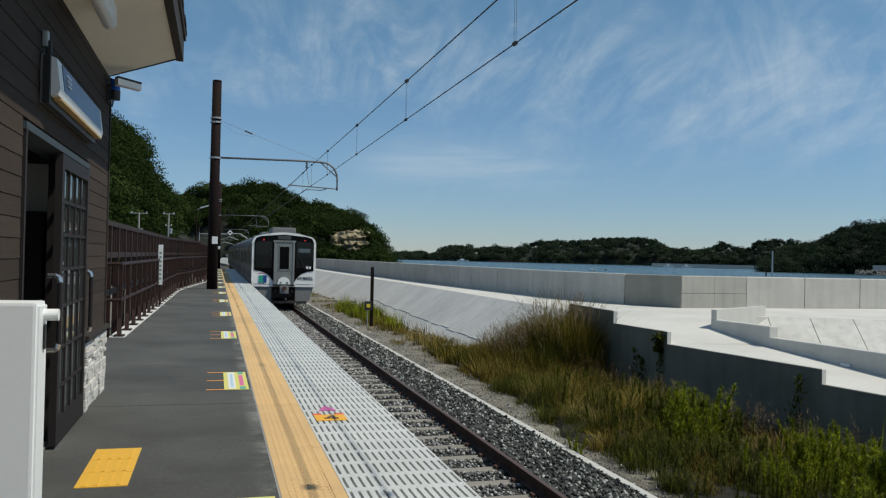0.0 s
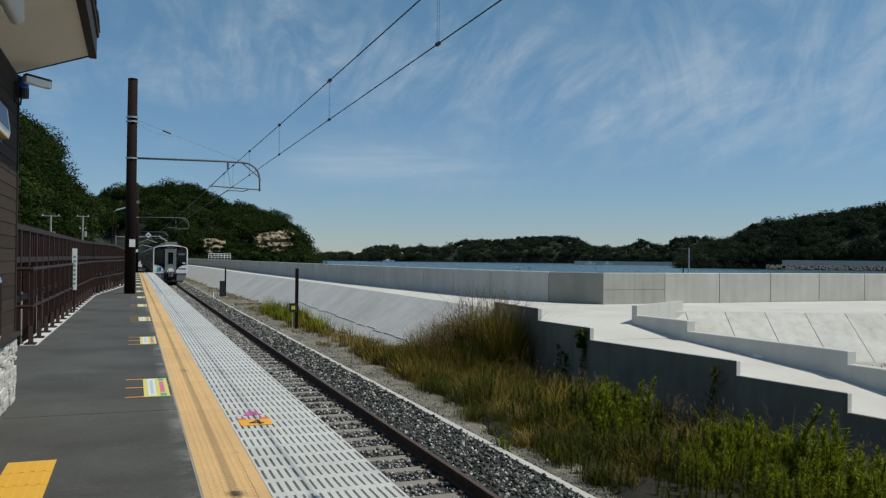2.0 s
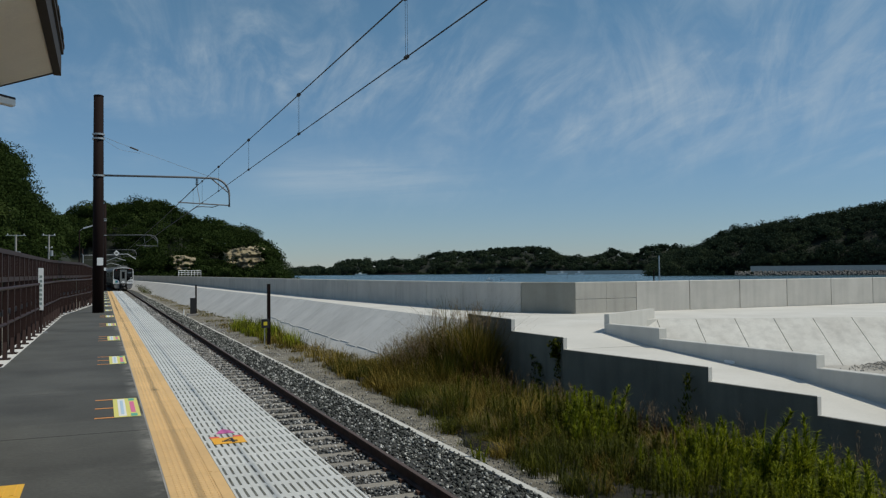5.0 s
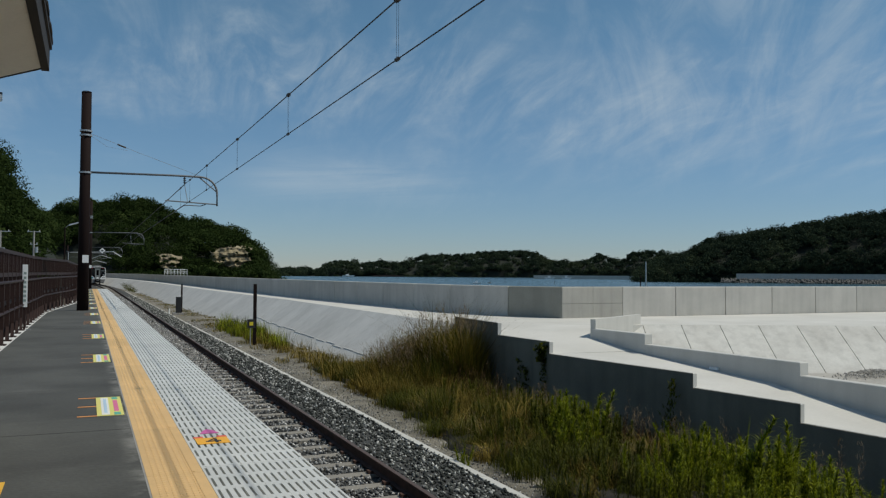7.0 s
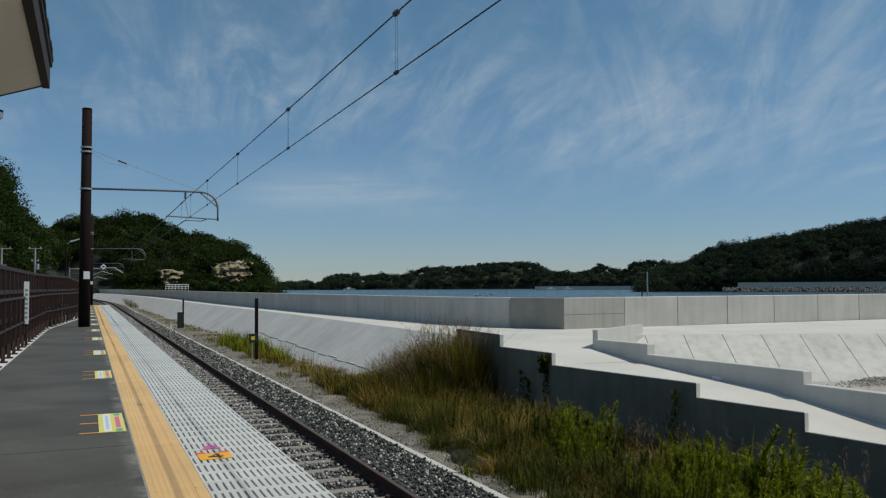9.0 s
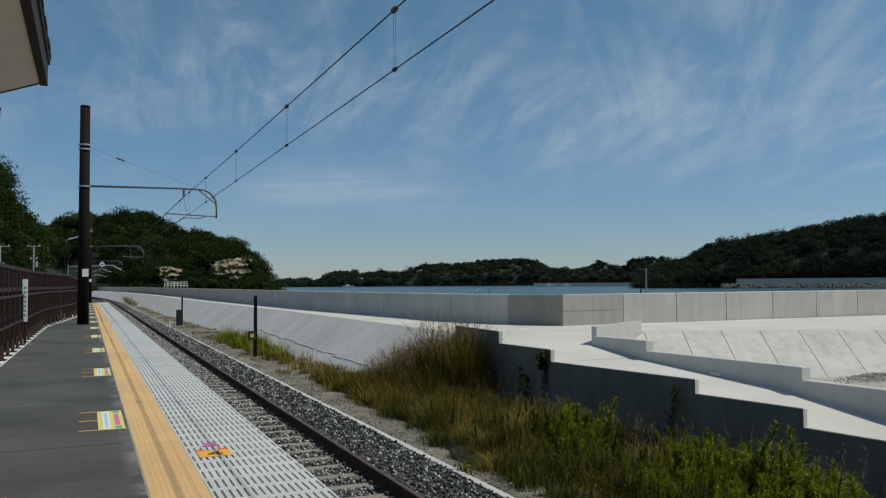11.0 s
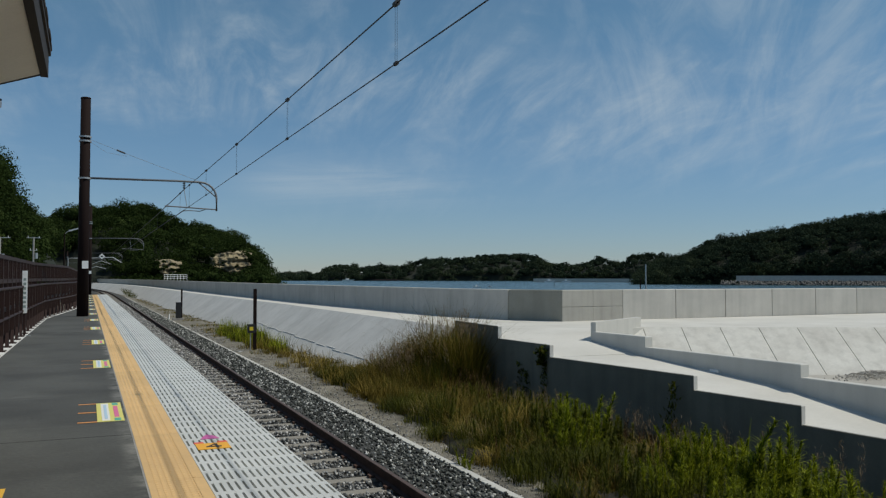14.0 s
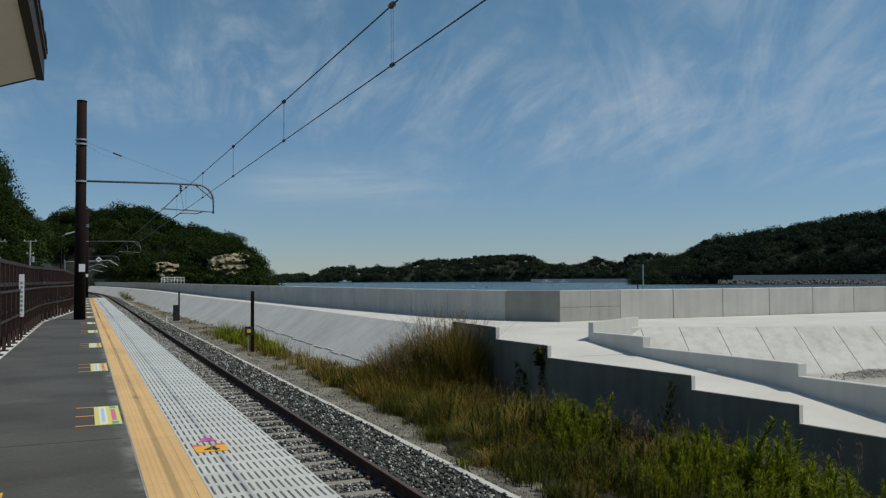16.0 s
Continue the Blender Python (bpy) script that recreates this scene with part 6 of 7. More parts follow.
tagged(from_arrays("shore_bushes", v, quads(v), LEAF), "green bushes at the foot of the headland", "bushes", kind="stuff")
# bushes on both sides of the far track, behind the fence
az = rng.uniform(-14, -3.0, 150)
x, y = polar(az, rng.uniform(70, 92, 150))
v = crowns(rng, np.stack([x, y, rng.uniform(-1.2, 0.8, 150)], -1), rng.uniform(1.0, 2.0, 150), 160, 0.22)
tagged(from_arrays("lineside_bushes", v, quads(v), LEAF), "green bushes behind the platform fence", "bushes", kind="stuff")

# ---- things on the water's far side ----
iw = tagged(empty("island_sea_wall"), "pale concrete sea wall with rocks under the island", "sea wall", kind="structure")
bm = bmesh.new()
path = [(*[float(c) for c in polar(a, 500)], 0) for a in np.linspace(43.2, 66, 24)]
sweep(bm, path, [(-0.5, -0.4), (0.5, -0.4), (0.4, 2.7), (-0.4, 2.7)])
part("wall", bm, CONC_PAR, iw)
rg = np.random.default_rng(8)
n = 1500
a = rg.uniform(42.2, 66, n); d = rg.uniform(490, 499, n)
x, y = polar(a, d)
z = -2.8 + (d - 490) / 9 * 2.2 + rg.uniform(-.2, .3, n)
base = np.array([(1, 0, 0), (0, 1, 0), (-1, 0, 0), (0, -1, 0), (0, 0, 1), (0, 0, -1)], float)
tri = np.array([(0, 1, 4), (1, 2, 4), (2, 3, 4), (3, 0, 4), (1, 0, 5), (2, 1, 5), (3, 2, 5), (0, 3, 5)])
V = base[None] * rg.uniform(0.5, 1.3, (n, 6, 1)) * 0.9 + np.stack([x, y, z], -1)[:, None]
ob = from_arrays("rocks", V.reshape(-1, 3), (tri[None] + 6 * np.arange(n)[:, None, None]).reshape(-1, 3), mat("shore_rock", (0.1, 0.1, 0.095), 0.9, 0.2, 0.5, 4, 0, island=0.4))
ob.parent = iw; ob["kind"] = "stuff"
bw = tagged(empty("breakwater"), "long low pale breakwater on the far side of the bay", "breakwater", kind="structure")
bm = bmesh.new()
sweep(bm, [(*[float(c) for c in polar(a, 760)], 0) for a in np.linspace(29.8, 37.6, 14)], [(-1, -3), (1, -3), (0.8, 0.7), (-0.8, 0.7)])
part("wall", bm, CONC_PAR, bw)


def boat(az, d, length, hull_mat, label, cabin=True, size=1.0):
    x, y = polar(az, d)
    b = tagged(empty("boat", Matrix.Translation((float(x), float(y), SEA_Z)) @ Matrix.Rotation(-radians(az), 4, "Z") @ Matrix.Scale(size, 4)), label, "boat")
    L = length / 2
    bm = bmesh.new()
    lo = [(-L * 0.9, -1, -0.3), (L * 0.7, -1, -0.3), (L * 0.7, 1, -0.3), (-L * 0.9, 1, -0.3)]
    hi = [(-L, -1.4, 1.3), (L, -1.4, 1.5), (L, 1.4, 1.5), (-L, 1.4, 1.3)]
    hexa(bm, lo, hi)
    part("hull", bm, hull_mat, b)
    if cabin:
        part("cabin", boxed(-L * 0.4, L * 0.1, -0.9, 0.9, 1.3, 3.0, bevel=0.1), WHITE, b)
        part("mast", rodded((0.2, 0, 1.4), (0.2, 0, 4.2), 0.08), STEEL, b)
    else:
        part("deck_load", boxed(-L * 0.8, L * 0.6, -1.0, 1.0, 1.4, 2.0), RUST, b)
    return b


boat(19.7, 1030, 44, RUST, "long low dark red-brown barge on the water", False)
boat(30.93, 740, 10, WHITE, "small white motor boat by the breakwater")
boat(32.09, 748, 9, WHITE, "small white motor boat by the breakwater")
boat(16.9, 1030, 16, WHITE, "small pale boat close under the far trees")
boat(25.87, 334, 9.5, WHITE, "small white open boat moored on the bay", size=0.36)
boat(26.75, 350, 6.0, WHITE, "tiny white rowing boat moored on the bay", False, size=0.3)

# ---- grass and weeds ----
DRY = ramp_mat("dry_grass", [(0.022, 0.017, 0.004), (0.09, 0.068, 0.013), (0.24, 0.175, 0.036), (0.5, 0.37, 0.1)], 0.75, 0.25, 0.9, 0.35, spec=0.1)
GREEN = ramp_mat("green_grass", [(0.01, 0.014, 0.002), (0.034, 0.042, 0.005), (0.085, 0.092, 0.012), (0.2, 0.19, 0.03)], 0.65, 0.28, 1.2, 0.3, spec=0.1)
WEED = ramp_mat("weed_leaves", [(0.02, 0.03, 0.003), (0.08, 0.105, 0.006), (0.27, 0.31, 0.016), (0.55, 0.57, 0.05)], 0.6, 0.4, 1.5, 0.25, spec=0.12)
WEED_OLIVE = ramp_mat("olive_weed_leaves", [(0.012, 0.018, 0.003), (0.04, 0.05, 0.006), (0.1, 0.11, 0.012), (0.24, 0.24, 0.03)], 0.6, 0.35, 1.5, 0.25, spec=0.12)
DEAD = ramp_mat("dead_stalks", [(0.03, 0.016, 0.008), (0.07, 0.04, 0.02), (0.16, 0.1, 0.05)], 0.8, 0.1, spec=0.1)
PLUME = ramp_mat("grass_plumes", [(0.16, 0.1, 0.055), (0.26, 0.18, 0.1), (0.38, 0.29, 0.18)], 0.8, 0.3)


def blades(rng, base, length, width, lean):
    """Bent tapering blades of three pieces: a strip of six vertices and a tip."""
    n = len(base)
    a = rng.uniform(0, 2 * np.pi, n)
    out = np.stack([np.cos(a), np.sin(a), np.zeros(n)], -1)
    side = np.stack([-np.sin(a), np.cos(a), np.zeros(n)], -1)
    ln = (lean * rng.uniform(0.3, 1.3, n))[:, None]
    up = np.array([0, 0, 1.0])
    rows = []
    for k, wd in ((0, 1.0), (0.4, 0.85), (0.75, 0.5), (1.0, 0.08)):
        c = base + length[:, None] * (up * (k - 0.25 * ln * k * k) + out * ln * k * k)
        w = (width * wd / 2)[:, None]
        rows += [c - side * w, c + side * w]
    V = np.stack(rows, 1)
    f = np.array([(0, 1, 3, 2), (2, 3, 5, 4), (4, 5, 7, 6)])
    F = (f[None] + 8 * np.arange(n)[:, None, None]).reshape(-1, 4)
    return V.reshape(-1, 3), F


def ground_z(x, y):
    return np.where((x > 5.8) & (y < 24), -1.45 - 0.09 * np.clip(x - 5.8, 0, 5), -1.45)


def front_x(y):
    ys = [4.8, 7.3, 9.86, 12.02, 16.15, 18.47, 23.0]
    xs = [11.3, 10.95, 10.585, 10.25, 9.67, 9.55, 10.2]
    return np.interp(y, ys, xs)


def grass_height(x, y):
    """A tall clump against the wall's end, falling away towards the track and the camera."""
    back = np.interp(x, [5.6, 6.3, 7.1, 7.5, 8.16, 8.7, 9.5], [0.3, 0.52, 0.68, 0.96, 1.32, 1.74, 1.9])
    near = 18.7 + 0.55 * np.clip(x - 8.1, 0, 2)
    env = np.exp(-(np.clip(near - y, 0, 30) / 1.0) ** 2) * np.exp(-(np.clip(y - 21.2, 0, 30) / 2.0) ** 2)
    return np.maximum(0.24 + 0.16 * np.clip((x - 6.0) / 2.0, 0, 1), back * env)


def patchy(x, y, f, seed):
    return np.array([noise.noise(Vector((a * f, b * f, seed))) for a, b in zip(x, y)])


# dark sheet of soil and litter; the shade under the plants is in its colour
SHADED_SOIL = mat("shaded_humus", (0.024, 0.02, 0.011), 0.95, 0.6, 5, 40, 0.8, tint=(0.009, 0.008, 0.005), bump_dist=0.03)
gy, gx = np.meshgrid(np.linspace(4, 24, 90), np.linspace(0, 1, 24), indexing="ij")


def grass_edge(y):
    """Where the growth begins, beside the sandy strip along the kerb."""
    return np.interp(y, [4, 8, 10, 11, 12.5, 14.4, 16, 18, 20, 25], [5.4, 5.4, 5.45, 5.4, 5.5, 5.7, 5.8, 6.1, 5.95, 6.1])


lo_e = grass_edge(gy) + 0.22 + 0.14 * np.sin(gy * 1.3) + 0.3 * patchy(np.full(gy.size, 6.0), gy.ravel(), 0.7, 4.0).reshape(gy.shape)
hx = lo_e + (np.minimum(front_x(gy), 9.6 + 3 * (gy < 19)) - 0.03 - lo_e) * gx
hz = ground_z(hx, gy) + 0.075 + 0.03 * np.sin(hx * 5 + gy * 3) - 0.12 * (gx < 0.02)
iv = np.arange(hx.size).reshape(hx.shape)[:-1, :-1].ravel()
tagged(from_arrays("verge", np.stack([hx, gy, hz], -1).reshape(-1, 3), np.stack([iv, iv + 1, iv + 25, iv + 24], -1), SHADED_SOIL, smooth=True), "dark soil under the weeds by the wall, their shade in its colour", "soil", kind="structure")

rng = np.random.default_rng(21)
n = 90000
# two thirds grow in tussocks
cy, cx = rng.uniform(4.0, 24.5, 1700), rng.uniform(5.3, 10.6, 1700)
pick = rng.integers(0, 1700, n)
loose = rng.random(n) < 0.3
y = np.where(loose, rng.uniform(4.2, 24.5, n), cy[pick] + rng.normal(0, 0.075, n))
x = np.where(loose, rng.uniform(5.3, 10.6, n), cx[pick] + rng.normal(0, 0.075, n))
tuss = np.where(loose, 0.75, rng.uniform(0.55, 1.4, 1700)[pick])
p1 = patchy(x, y, 0.9, 1.0)
edge = grass_edge(y) + 0.12 * np.sin(y * 1.3) + 0.3 * p1
keep = (x < np.minimum(front_x(y) - 0.05, 9.6 + 3 * (y < 19))) & (x > edge - 0.1)
keep &= ~((y > 21) & (x > 8.0 + 0.25 * (24 - y)))
keep &= (p1 > -0.42) | (x > 8.2)
# a bare shaded hollow between the clump and the wall's second length
hollow = (x > 8.3) & (y > 15.5) & (y < 18.6 + 0.55 * (x - 8.1))
keep &= ~hollow | (rng.random(n) < 0.25)
keep &= (y > 10.5) | (rng.random(n) < np.where(x < 7.3, 0.6, 0.25))
keep &= (y > 18) | ((patchy(x, y, 1.3, 23.0) > -0.05) & (rng.random(n) < 0.6))
keep &= rng.random(n) < np.clip((x - edge) / 0.5 + 0.4, 0.2, 1)
x, y = x[keep], y[keep]
gh = grass_height(x, y)
h = np.minimum(gh * rng.uniform(0.5, 1.25, len(x)) * tuss[keep], 1.3 * gh)
h *= np.clip((x - edge[keep]) / 0.6 + 0.4, 0.4, 1) * (1 + 0.9 * patchy(x, y, 0.8, 31.0))
b = np.stack([x, y, ground_z(x, y) - 0.03], -1)
green = (patchy(x, y, 0.5, 7.0) + 0.5 * (y < 13) + 0.1 * (y < 17) - 0.12 * (y > 17)) > 0.2
w = rng.uniform(0.006, 0.013, len(x)) * (1 + 0.25 * (y > 12))
for sel, nm, mt, lab in ((~green, "dry_grass", DRY, "dry straw-coloured tall grass by the concrete wall"), (green, "green_grass", GREEN, "green grass and low weeds by the track")):
    V, F = blades(rng, b[sel], h[sel], w[sel], np.full(sel.sum(), 0.72))
    tagged(from_arrays(nm, V, F, mt), lab, "grass", kind="stuff")


# arching tussocks along the kerb and through the tall clump
def tussocks(name, lab, mt, cx, cy, ch, cr, per, lean, wid):
    m = len(cx)
    px = np.repeat(cx, per) + rng.normal(0, 1, m * per) * np.repeat(cr, per)
    py = np.repeat(cy, per) + rng.normal(0, 1, m * per) * np.repeat(cr, per)
    L = np.repeat(ch, per) * rng.uniform(0.45, 1.2, m * per)
    ok = (px < np.minimum(front_x(py) - 0.12, 9.55 + 3 * (py < 19))) & (px > 5.45)
    px, py, L = px[ok], py[ok], L[ok]
    V, F = blades(rng, np.stack([px, py, ground_z(px, py) - 0.02], -1), L, rng.uniform(*wid, len(px)), np.full(len(px), lean))
    tagged(from_arrays(name, V, F, mt), lab, "grass", kind="stuff")


m = 150
ty = 8.5 + 10.5 * rng.random(m) ** 0.8
tx = grass_edge(ty) + 0.15 + rng.random(m) ** 1.5 * 2.3
th = rng.uniform(0.24, 0.5, m) * np.clip(0.65 + 0.5 * (tx - 5.6), 0.6, 1.15)
tg = patchy(tx, ty, 0.6, 17.0) > 0.08
tussocks("tussock_grass", "golden-brown arching grass tussocks along the kerb", DRY, tx[~tg], ty[~tg], th[~tg], rng.uniform(0.07, 0.16, (~tg).sum()), 120, 0.9, (0.006, 0.013))
tussocks("tussock_grass", "olive green arching grass tussocks along the kerb", GREEN, tx[tg], ty[tg], th[tg], rng.uniform(0.07, 0.16, tg.sum()), 120, 0.9, (0.006, 0.013))
# big separate tufts, half hiding one another
m = 60
ty = 10.0 + 8.8 * rng.random(m)
tx = grass_edge(ty) + 0.45 + rng.random(m) * (np.minimum(front_x(ty), 9.4) - grass_edge(ty) - 0.9)
th = rng.uniform(0.42, 0.85, m) * np.clip(0.75 + 0.2 * (tx - 6), 0.6, 1.1)
clear_of = (np.hypot(tx - 7.8, ty - 12.2) > 1.0) & (np.hypot(tx - 7.2, ty - 10.6) > 0.7)
tx, ty, th = tx[clear_of], ty[clear_of], th[clear_of]
for k, (mt, lab) in enumerate(((GREEN, "tall olive green grass tufts among the weeds"), (DRY, "tall golden dry grass tufts among the weeds"), (DRY, "leaning golden brown grass tufts before the wall"))):
    tussocks("tall_tuft", lab, mt, tx[k::3], ty[k::3], th[k::3], rng.uniform(0.07, 0.14, len(tx[k::3])), 170, (0.6, 0.85, 1.1)[k], (0.006, 0.012))
STRAW = ramp_mat("pale_straw", [(0.12, 0.09, 0.03), (0.26, 0.2, 0.08), (0.5, 0.4, 0.2)], 0.7, 0.35)
# bleached tufts: some by the kerb, one group in the open, litter before the wall
spots_s = [(6.0, 13.3), (6.25, 12.9), (6.5, 13.6), (6.9, 13.1), (7.4, 17.2), (7.1, 17.8), (7.8, 17.5), (6.8, 18.4), (8.6, 10.9), (8.9, 10.7), (8.3, 11.2), (6.4, 15.6), (7.5, 14.8)]
tx = np.array([p[0] for p in spots_s]) + rng.normal(0, 0.08, len(spots_s))
ty = np.array([p[1] for p in spots_s]) + rng.normal(0, 0.08, len(spots_s))
tussocks("straw_tussock", "pale bleached straw tussocks among the weeds", STRAW, tx, ty, rng.uniform(0.3, 0.55, len(tx)), rng.uniform(0.06, 0.13, len(tx)), 80, 1.0, (0.005, 0.01))
m = 130
ty = rng.normal(20.1, 0.75, m)
tx = 7.0 + 2.5 * rng.random(m) ** 0.8
th = grass_height(tx, ty)
tussocks("clump_grass", "dense olive grass clump before the wall", GREEN, tx[:85], ty[:85], 0.98 * th[:85], np.full(85, 0.15), 130, 0.62, (0.008, 0.016))
tussocks("clump_grass", "dense straw-brown grass clump before the wall", DRY, tx[85:], ty[85:], th[85:], np.full(45, 0.15), 130, 0.62, (0.008, 0.016))
m = 40
ty = rng.uniform(18.0, 23.5, m)
tx = grass_edge(ty) + 0.3 + rng.random(m) * 1.2
tussocks("clump_grass", "golden green grass skirt below the tall clump", GREEN, tx[:22], ty[:22], rng.uniform(0.35, 0.7, 22), np.full(22, 0.17), 120, 0.6, (0.008, 0.015))
tussocks("clump_grass", "golden straw grass skirt below the tall clump", DRY, tx[22:], ty[22:], rng.uniform(0.35, 0.7, 18), np.full(18, 0.17), 120, 0.6, (0.008, 0.015))
tx, ty = rng.uniform(6.25, 7.35, 34), rng.normal(39.0, 3.4, 34)
tussocks("post_grass", "fresh yellow-green grass tuft beside the marker post", WEED, tx, ty, rng.uniform(0.4, 0.85, 34), np.full(34, 0.16), 70, 0.5, (0.012, 0.022))
ty = 21.5 + 18.0 * rng.random(64) ** 1.3
tx = rng.uniform(6.45, 7.75, 64) - 0.25 * (ty > 30)
tussocks("slope_tussock", "golden dry grass tussocks along the slope's foot", DRY, tx, ty, rng.uniform(0.22, 0.5, 64), np.full(64, 0.17), 70, 0.8, (0.01, 0.018))
# plumes over the tall clump and a few stalks along the wall
n = 330
y = np.concatenate([rng.normal(20.2, 0.8, 270), rng.uniform(8, 17.5, 60)])
x = np.concatenate([rng.uniform(7.0, 9.4, 270), front_x(y[270:]) - rng.uniform(0.3, 1.6, 60)])
x = np.minimum(x, np.minimum(front_x(y) - 0.1, 9.5 + 2.0 * (y < 19)))
hh = np.maximum(grass_height(x, y) * rng.uniform(1.0, 1.28, n), 0.6 * rng.uniform(0.7, 1.2, n))
b = np.stack([x, y, ground_z(x, y)], -1)
V, F = blades(rng, b, hh, np.full(n, 0.006), np.full(n, 0.25))
vs, fs = [V], [F]
tips = V.reshape(n, 8, 3)[:, 6]
k0 = len(V)
off = rng.normal(size=(n, 26, 3)) * np.array([0.035, 0.035, 0.1])
pc = (tips[:, None] + off).reshape(-1, 3)
V2, F2 = blades(rng, pc, rng.uniform(0.03, 0.09, len(pc)), np.full(len(pc), 0.007), np.full(len(pc), 0.8))
tagged(from_arrays("grass_plumes", np.concatenate([V, V2]), np.concatenate([F, F2 + k0]), PLUME), "feathery pale brown grass plumes above the clump", "grass", kind="stuff")
# strip along the foot of the slope and the tuft beside the post
n = 22000
y = 24 + 155 * rng.random(n) ** 1.4
x = rng.uniform(5.6, 7.9, n)
pp = patchy(x, y, 0.55, 3.0)
tuft = np.exp(-((x - 6.75) / 0.55) ** 2 - ((y - 39.0) / 4.2) ** 2)
tuft2 = np.exp(-((x - 6.3 + 0.0005 * np.clip(y - 125, 0, 99) ** 2) / 0.7) ** 2 - ((y - 148.0) / 26.0) ** 2)
keep = (pp + 2.0 * tuft + 1.6 * tuft2 > 0.12) & (x < 7.75) & ((y < 112) | (tuft2 > 0.3))
x, y, tuft, tuft2 = x[keep], y[keep], tuft[keep], tuft2[keep]
h = (0.16 + 0.65 * tuft + 0.85 * tuft2) * rng.uniform(0.5, 1.3, len(x))
b = np.stack([x, y, np.full(len(x), -1.47)], -1)
g = (tuft + tuft2 > 0.25) | (rng.random(len(x)) < 0.35)
for sel, nm, mt, lab in ((g, "slope_foot_grass", GREEN, "fresh green grass tufts at the slope's foot"), (~g, "slope_foot_straw", DRY, "thin dry grass on sandy ground")):
    V, F = blades(rng, b[sel], h[sel], rng.uniform(0.012, 0.024, sel.sum()), np.full(sel.sum(), 0.4))
    tagged(from_arrays(nm, V, F, mt), lab, "grass", kind="stuff")


def weed_mesh(seed, height, whorls, material, leaf=0.07):
    """One upright weed: stems with narrow leaves all the way up, thickest near the top."""
    r = np.random.default_rng(seed)
    n = whorls
    t = np.linspace(0.03, 1, n) ** 0.95
    lean = r.normal(0, 0.08, 2)
    c = np.stack([lean[0] * t ** 2, lean[1] * t ** 2, t], -1) * height
    c[:, :2] += r.normal(0, 0.02, (n, 2)) * (1.15 - t)[:, None]
    L = leaf * (0.45 + 0.85 * np.sin(np.pi * np.clip(t * 0.72 + 0.2, 0, 1))) * r.uniform(0.7, 1.35, n)
    V, F = blades(r, c, L, np.full(n, 0.0135) * r.uniform(0.7, 1.3, n), np.full(n, 1.25))
    sv, sf = blades(r, np.zeros((3, 3)), np.full(3, height), np.full(3, 0.01), np.full(3, 0.02))
    me = bpy.data.meshes.new("weed")
    A, B = np.concatenate([V, sv]), np.concatenate([F, sf + len(V)])
    me.from_pydata(A.tolist(), [], B.tolist())
    me.materials.append(material)
    return me


bright = [weed_mesh(50 + k, 0.62 + 0.06 * k, 170 + 14 * k, WEED, 0.08) for k in range(6)]
olive = [weed_mesh(70 + k, 0.55 + 0.06 * k, 150 + 12 * k, WEED_OLIVE, 0.085) for k in range(5)]
dead = [weed_mesh(90 + k, 0.6 + 0.08 * k, 46, DEAD, 0.045) for k in range(3)]
wr_ = random.Random(9)
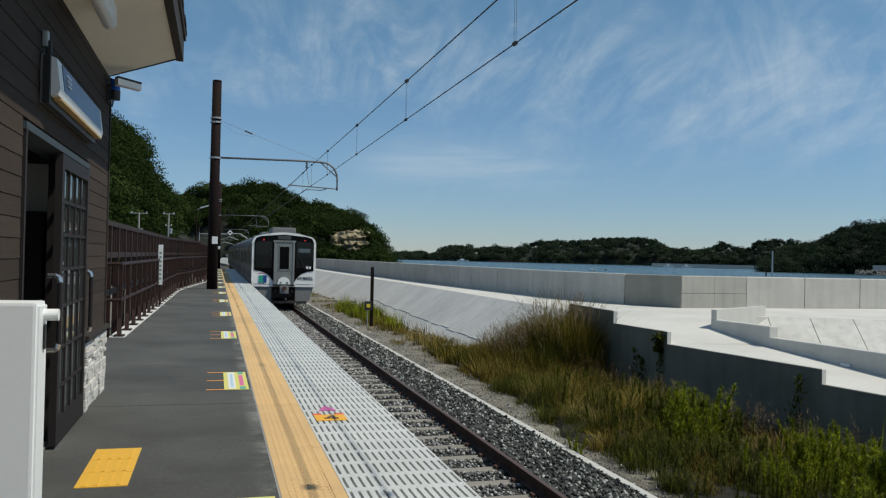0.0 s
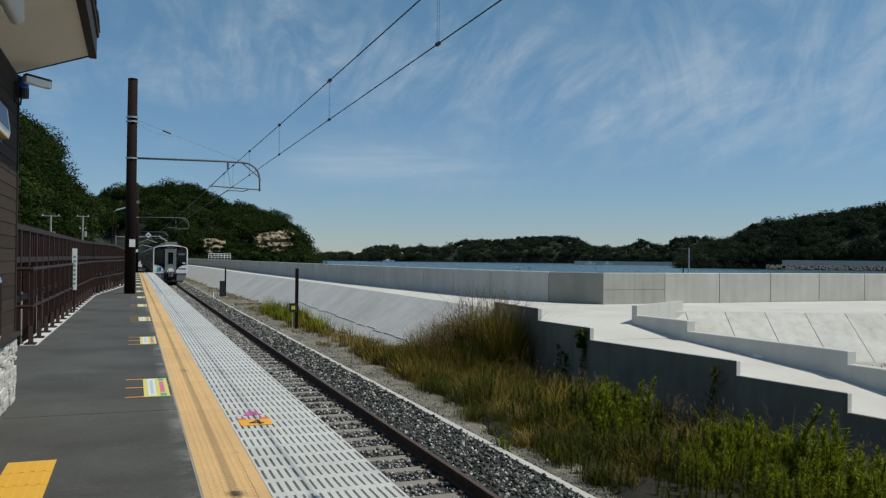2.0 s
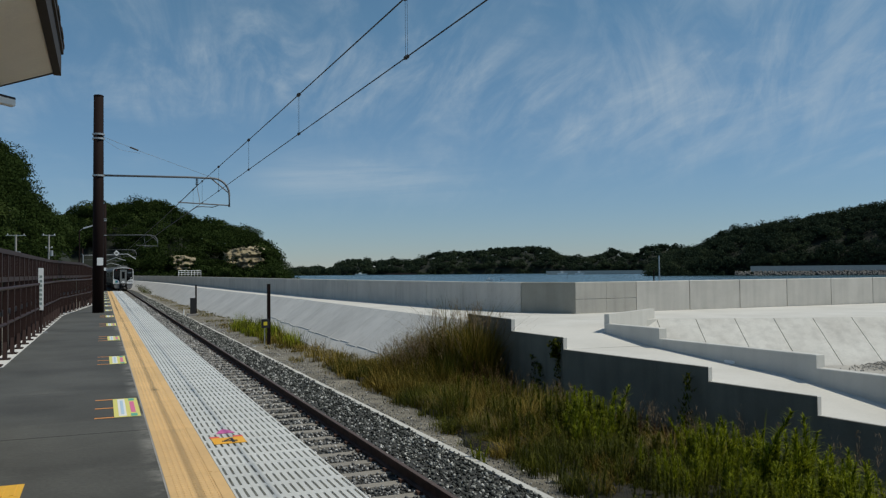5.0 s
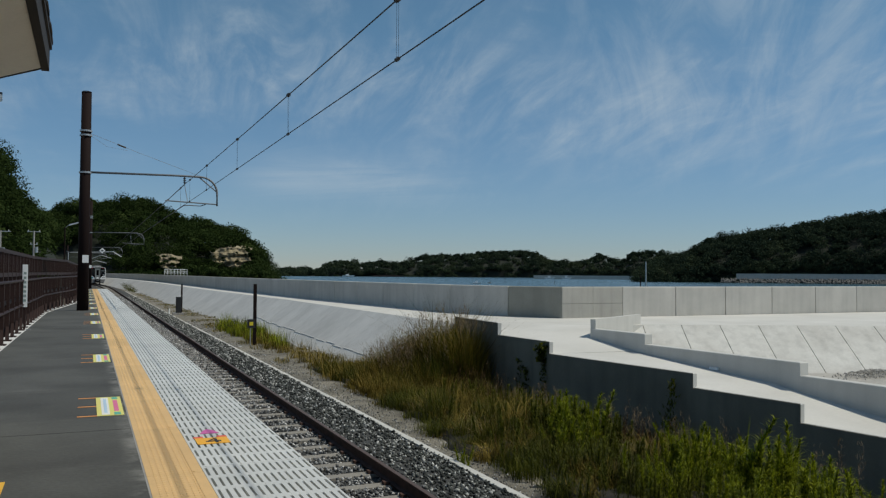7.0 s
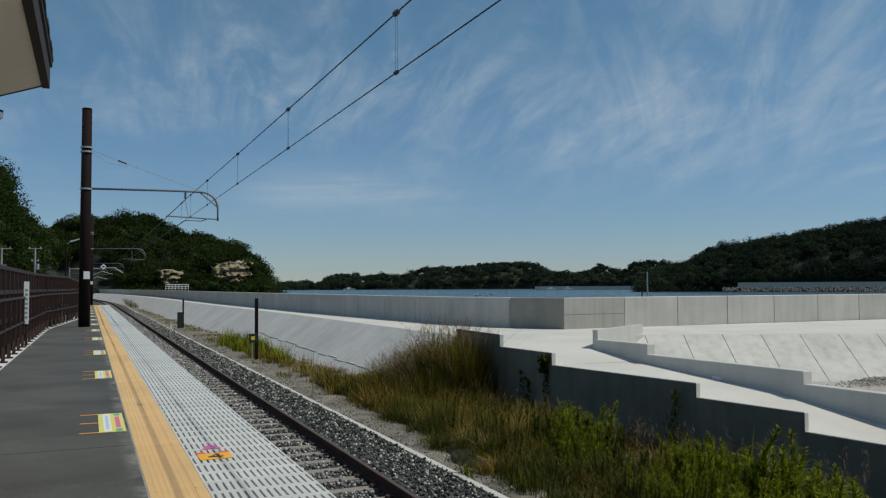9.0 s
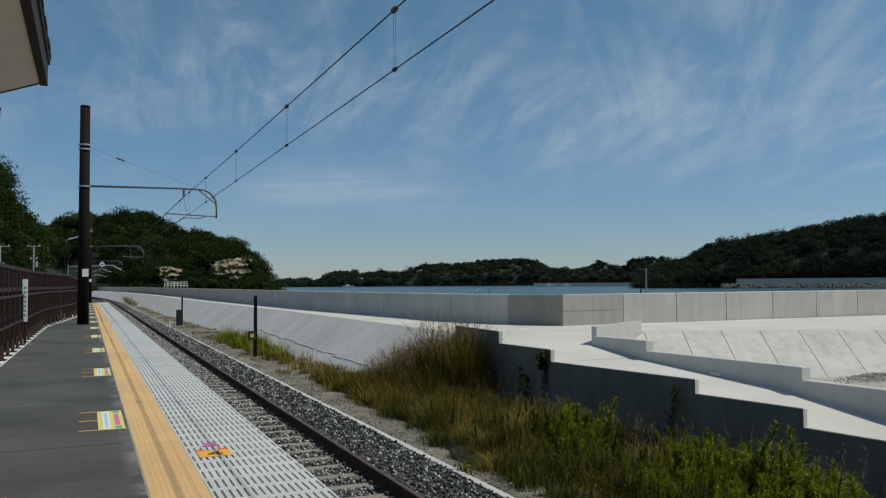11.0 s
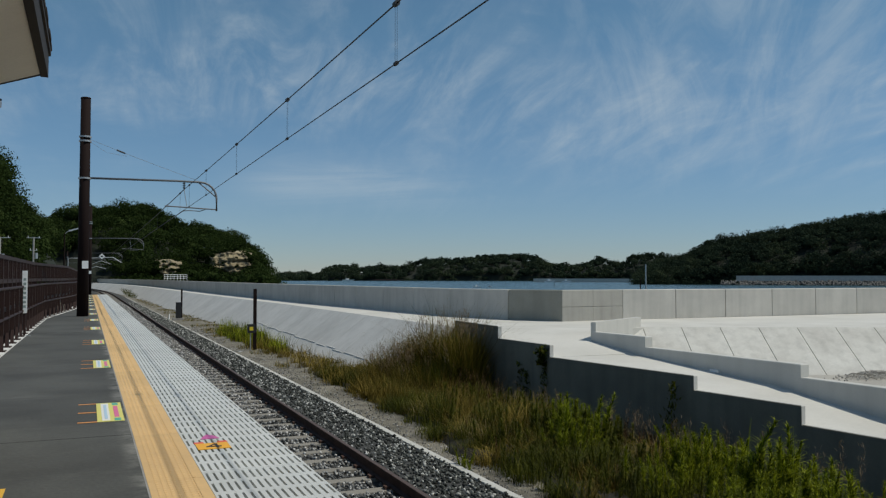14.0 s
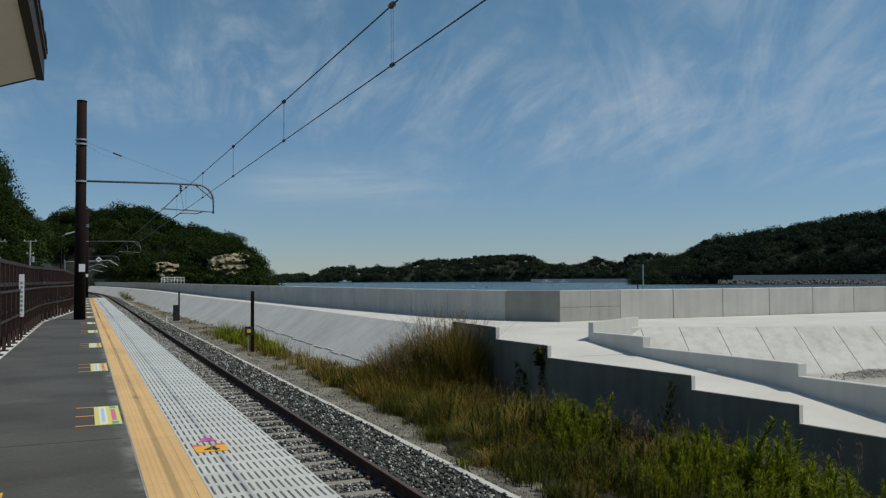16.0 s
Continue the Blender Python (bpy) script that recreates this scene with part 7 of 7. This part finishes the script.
# stands of weeds: middle, spread, number, height, kinds
STANDS = [(7.9, 12.4, 0.34, 34, 1.05, olive), (7.5, 11.8, 0.3, 22, 0.8, olive), (8.5, 12.2, 0.25, 12, 0.85, olive), (7.9, 12.3, 0.33, 26, 1.12, bright), (8.3, 12.9, 0.25, 10, 1.0, bright), (7.2, 11.4, 0.3, 14, 0.85, bright),
          (8.25, 9.9, 0.3, 30, 0.95, bright), (8.7, 9.5, 0.26, 22, 0.95, bright), (7.9, 9.3, 0.3, 20, 0.85, bright), (8.3, 8.2, 0.24, 22, 1.2, bright), (8.7, 8.3, 0.2, 12, 1.0, bright),
          (7.9, 8.2, 0.3, 20, 0.8, bright), (7.3, 8.8, 0.35, 20, 0.75, bright), (8.1, 7.1, 0.22, 14, 1.05, bright), (8.8, 7.3, 0.25, 14, 0.8, bright), (7.4, 7.6, 0.4, 24, 0.8, bright),
          (7.6, 6.5, 0.4, 24, 0.9, bright), (8.6, 6.2, 0.4, 20, 0.85, bright), (9.4, 7.0, 0.3, 10, 0.75, olive), (9.2, 8.6, 0.25, 8, 0.8, olive), (7.0, 7.0, 0.4, 20, 0.7, olive),
          (6.8, 10.4, 0.4, 30, 0.6, olive), (7.3, 10.6, 0.4, 26, 0.7, olive), (6.5, 11.6, 0.35, 20, 0.55, olive), (7.0, 12.8, 0.4, 18, 0.6, olive), (8.3, 14.4, 0.4, 22, 0.75, olive),
          (9.1, 13.6, 0.3, 14, 0.8, olive), (8.9, 16.2, 0.3, 14, 0.75, olive), (7.7, 15.6, 0.5, 20, 0.6, olive), (9.0, 17.4, 0.3, 10, 0.7, olive), (6.7, 9.0, 0.4, 24, 0.55, olive), (6.4, 8.0, 0.35, 18, 0.5, olive),
          (6.6, 12.2, 0.3, 16, 0.75, olive), (7.2, 14.0, 0.35, 20, 0.85, olive), (8.0, 16.4, 0.3, 16, 0.9, olive), (6.7, 14.9, 0.3, 14, 0.7, olive), (7.6, 13.2, 0.35, 18, 0.9, olive),
          (8.7, 15.2, 0.3, 14, 0.9, olive), (7.3, 16.9, 0.35, 16, 0.75, olive), (6.1, 9.3, 0.3, 16, 0.5, olive), (6.0, 10.8, 0.25, 12, 0.45, olive), (6.2, 7.2, 0.45, 26, 0.45, olive), (6.6, 8.4, 0.45, 24, 0.5, olive), (7.0, 9.2, 0.4, 20, 0.6, olive), (6.3, 9.9, 0.35, 18, 0.5, olive), (7.6, 10.4, 0.3, 14, 0.8, olive)]
DEAD_STANDS = [(8.7, 11.2, 0.4, 14, 0.9), (9.2, 12.2, 0.3, 10, 0.9), (7.0, 11.2, 0.4, 14, 0.6), (8.8, 17.2, 0.5, 26, 1.05), (8.5, 18.2, 0.3, 16, 1.2), (8.2, 13.4, 0.5, 14, 0.8), (7.3, 9.8, 0.4, 12, 0.6)]
patch_w = tagged(empty("weed_patch"), "bright green leafy weeds growing before the wall", "weeds", kind="stuff")
for cx_, cy_, spread, count, tall, kinds in STANDS + [(*d, dead) for d in DEAD_STANDS]:
    for k in range(int(count * 1.1)):
        xx, yy = cx_ + wr_.gauss(0, spread), cy_ + wr_.gauss(0, spread)
        if not float(grass_edge(yy)) + 0.15 < xx < float(front_x(yy)) - 0.15:
            continue
        ob = new("weed", kinds[k % len(kinds)])
        ob.parent = patch_w
        ob.matrix_basis = pose(xx, yy, float(ground_z(np.array(xx), np.array(yy))) - 0.02, wr_.uniform(-8, 8), wr_.uniform(-8, 8), wr_.uniform(0, 360)) @ Matrix.Scale(tall * wr_.uniform(0.65, 1.15), 4)
# a low leafy tuft sprung up on the kerb
kt = new("weed", bright[0])
kt.parent = patch_w
kt.matrix_basis = pose(5.06, 10.85, -1.45) @ Matrix.Scale(0.36, 4)
for k in range(7):
    kt = new("weed", bright[k % 6])
    kt.parent = patch_w
    kt.matrix_basis = pose(5.06 + wr_.gauss(0, 0.05), 10.85 + wr_.gauss(0, 0.1), -1.45, wr_.uniform(-25, 25), wr_.uniform(-25, 25), wr_.uniform(0, 360)) @ Matrix.Scale(0.42, 4)
# creepers on the wall's face: a stem with leaves in loose bunches (along the wall, top, foot, leaves, breadth)
for yc, zt, zb, n, br in ((16.32, -0.14, -1.5, 150, 0.05), (16.36, -0.22, -0.6, 170, 0.09), (17.1, -0.75, -1.5, 70, 0.04), (17.35, -0.6, -1.5, 40, 0.03)):
    r = np.random.default_rng(int(yc * 100) + n)
    t = r.random(n)
    zz = zb + t * (zt - zb)
    yy = yc + r.normal(0, 1, n) * br + 0.05 * np.sin(zz * 6 + yc)
    yy = np.maximum(yy, 16.2)
    c = np.stack([front_x(yy) - 0.015 - r.uniform(0, 0.1, n), yy, zz], -1)
    V, F = blades(r, c, r.uniform(0.05, 0.1, n), r.uniform(0.03, 0.055, n), np.full(n, 1.2))
    tagged(from_arrays("creeper", V, F, WEED_OLIVE), "green creeper climbing the grey concrete wall", "climbing plant", kind="stuff")
# one tall dark weed by the wall
r = np.random.default_rng(5)
n = 260
t = r.random(n) ** 1.3
yy = 12.35 + r.normal(0, 1, n) * 0.16 * (1.05 - t)
c = np.stack([front_x(yy) - 0.12 - r.uniform(0, 0.25, n) * (1 - 0.7 * t), yy, -1.75 + t * 1.22], -1)
V, F = blades(r, c, r.uniform(0.06, 0.12, n), r.uniform(0.02, 0.035, n), np.full(n, 1.1))
tagged(from_arrays("tall_weed", V, F, WEED_OLIVE), "tall dark green pointed weed by the grey wall", "weeds", kind="stuff")

motions()
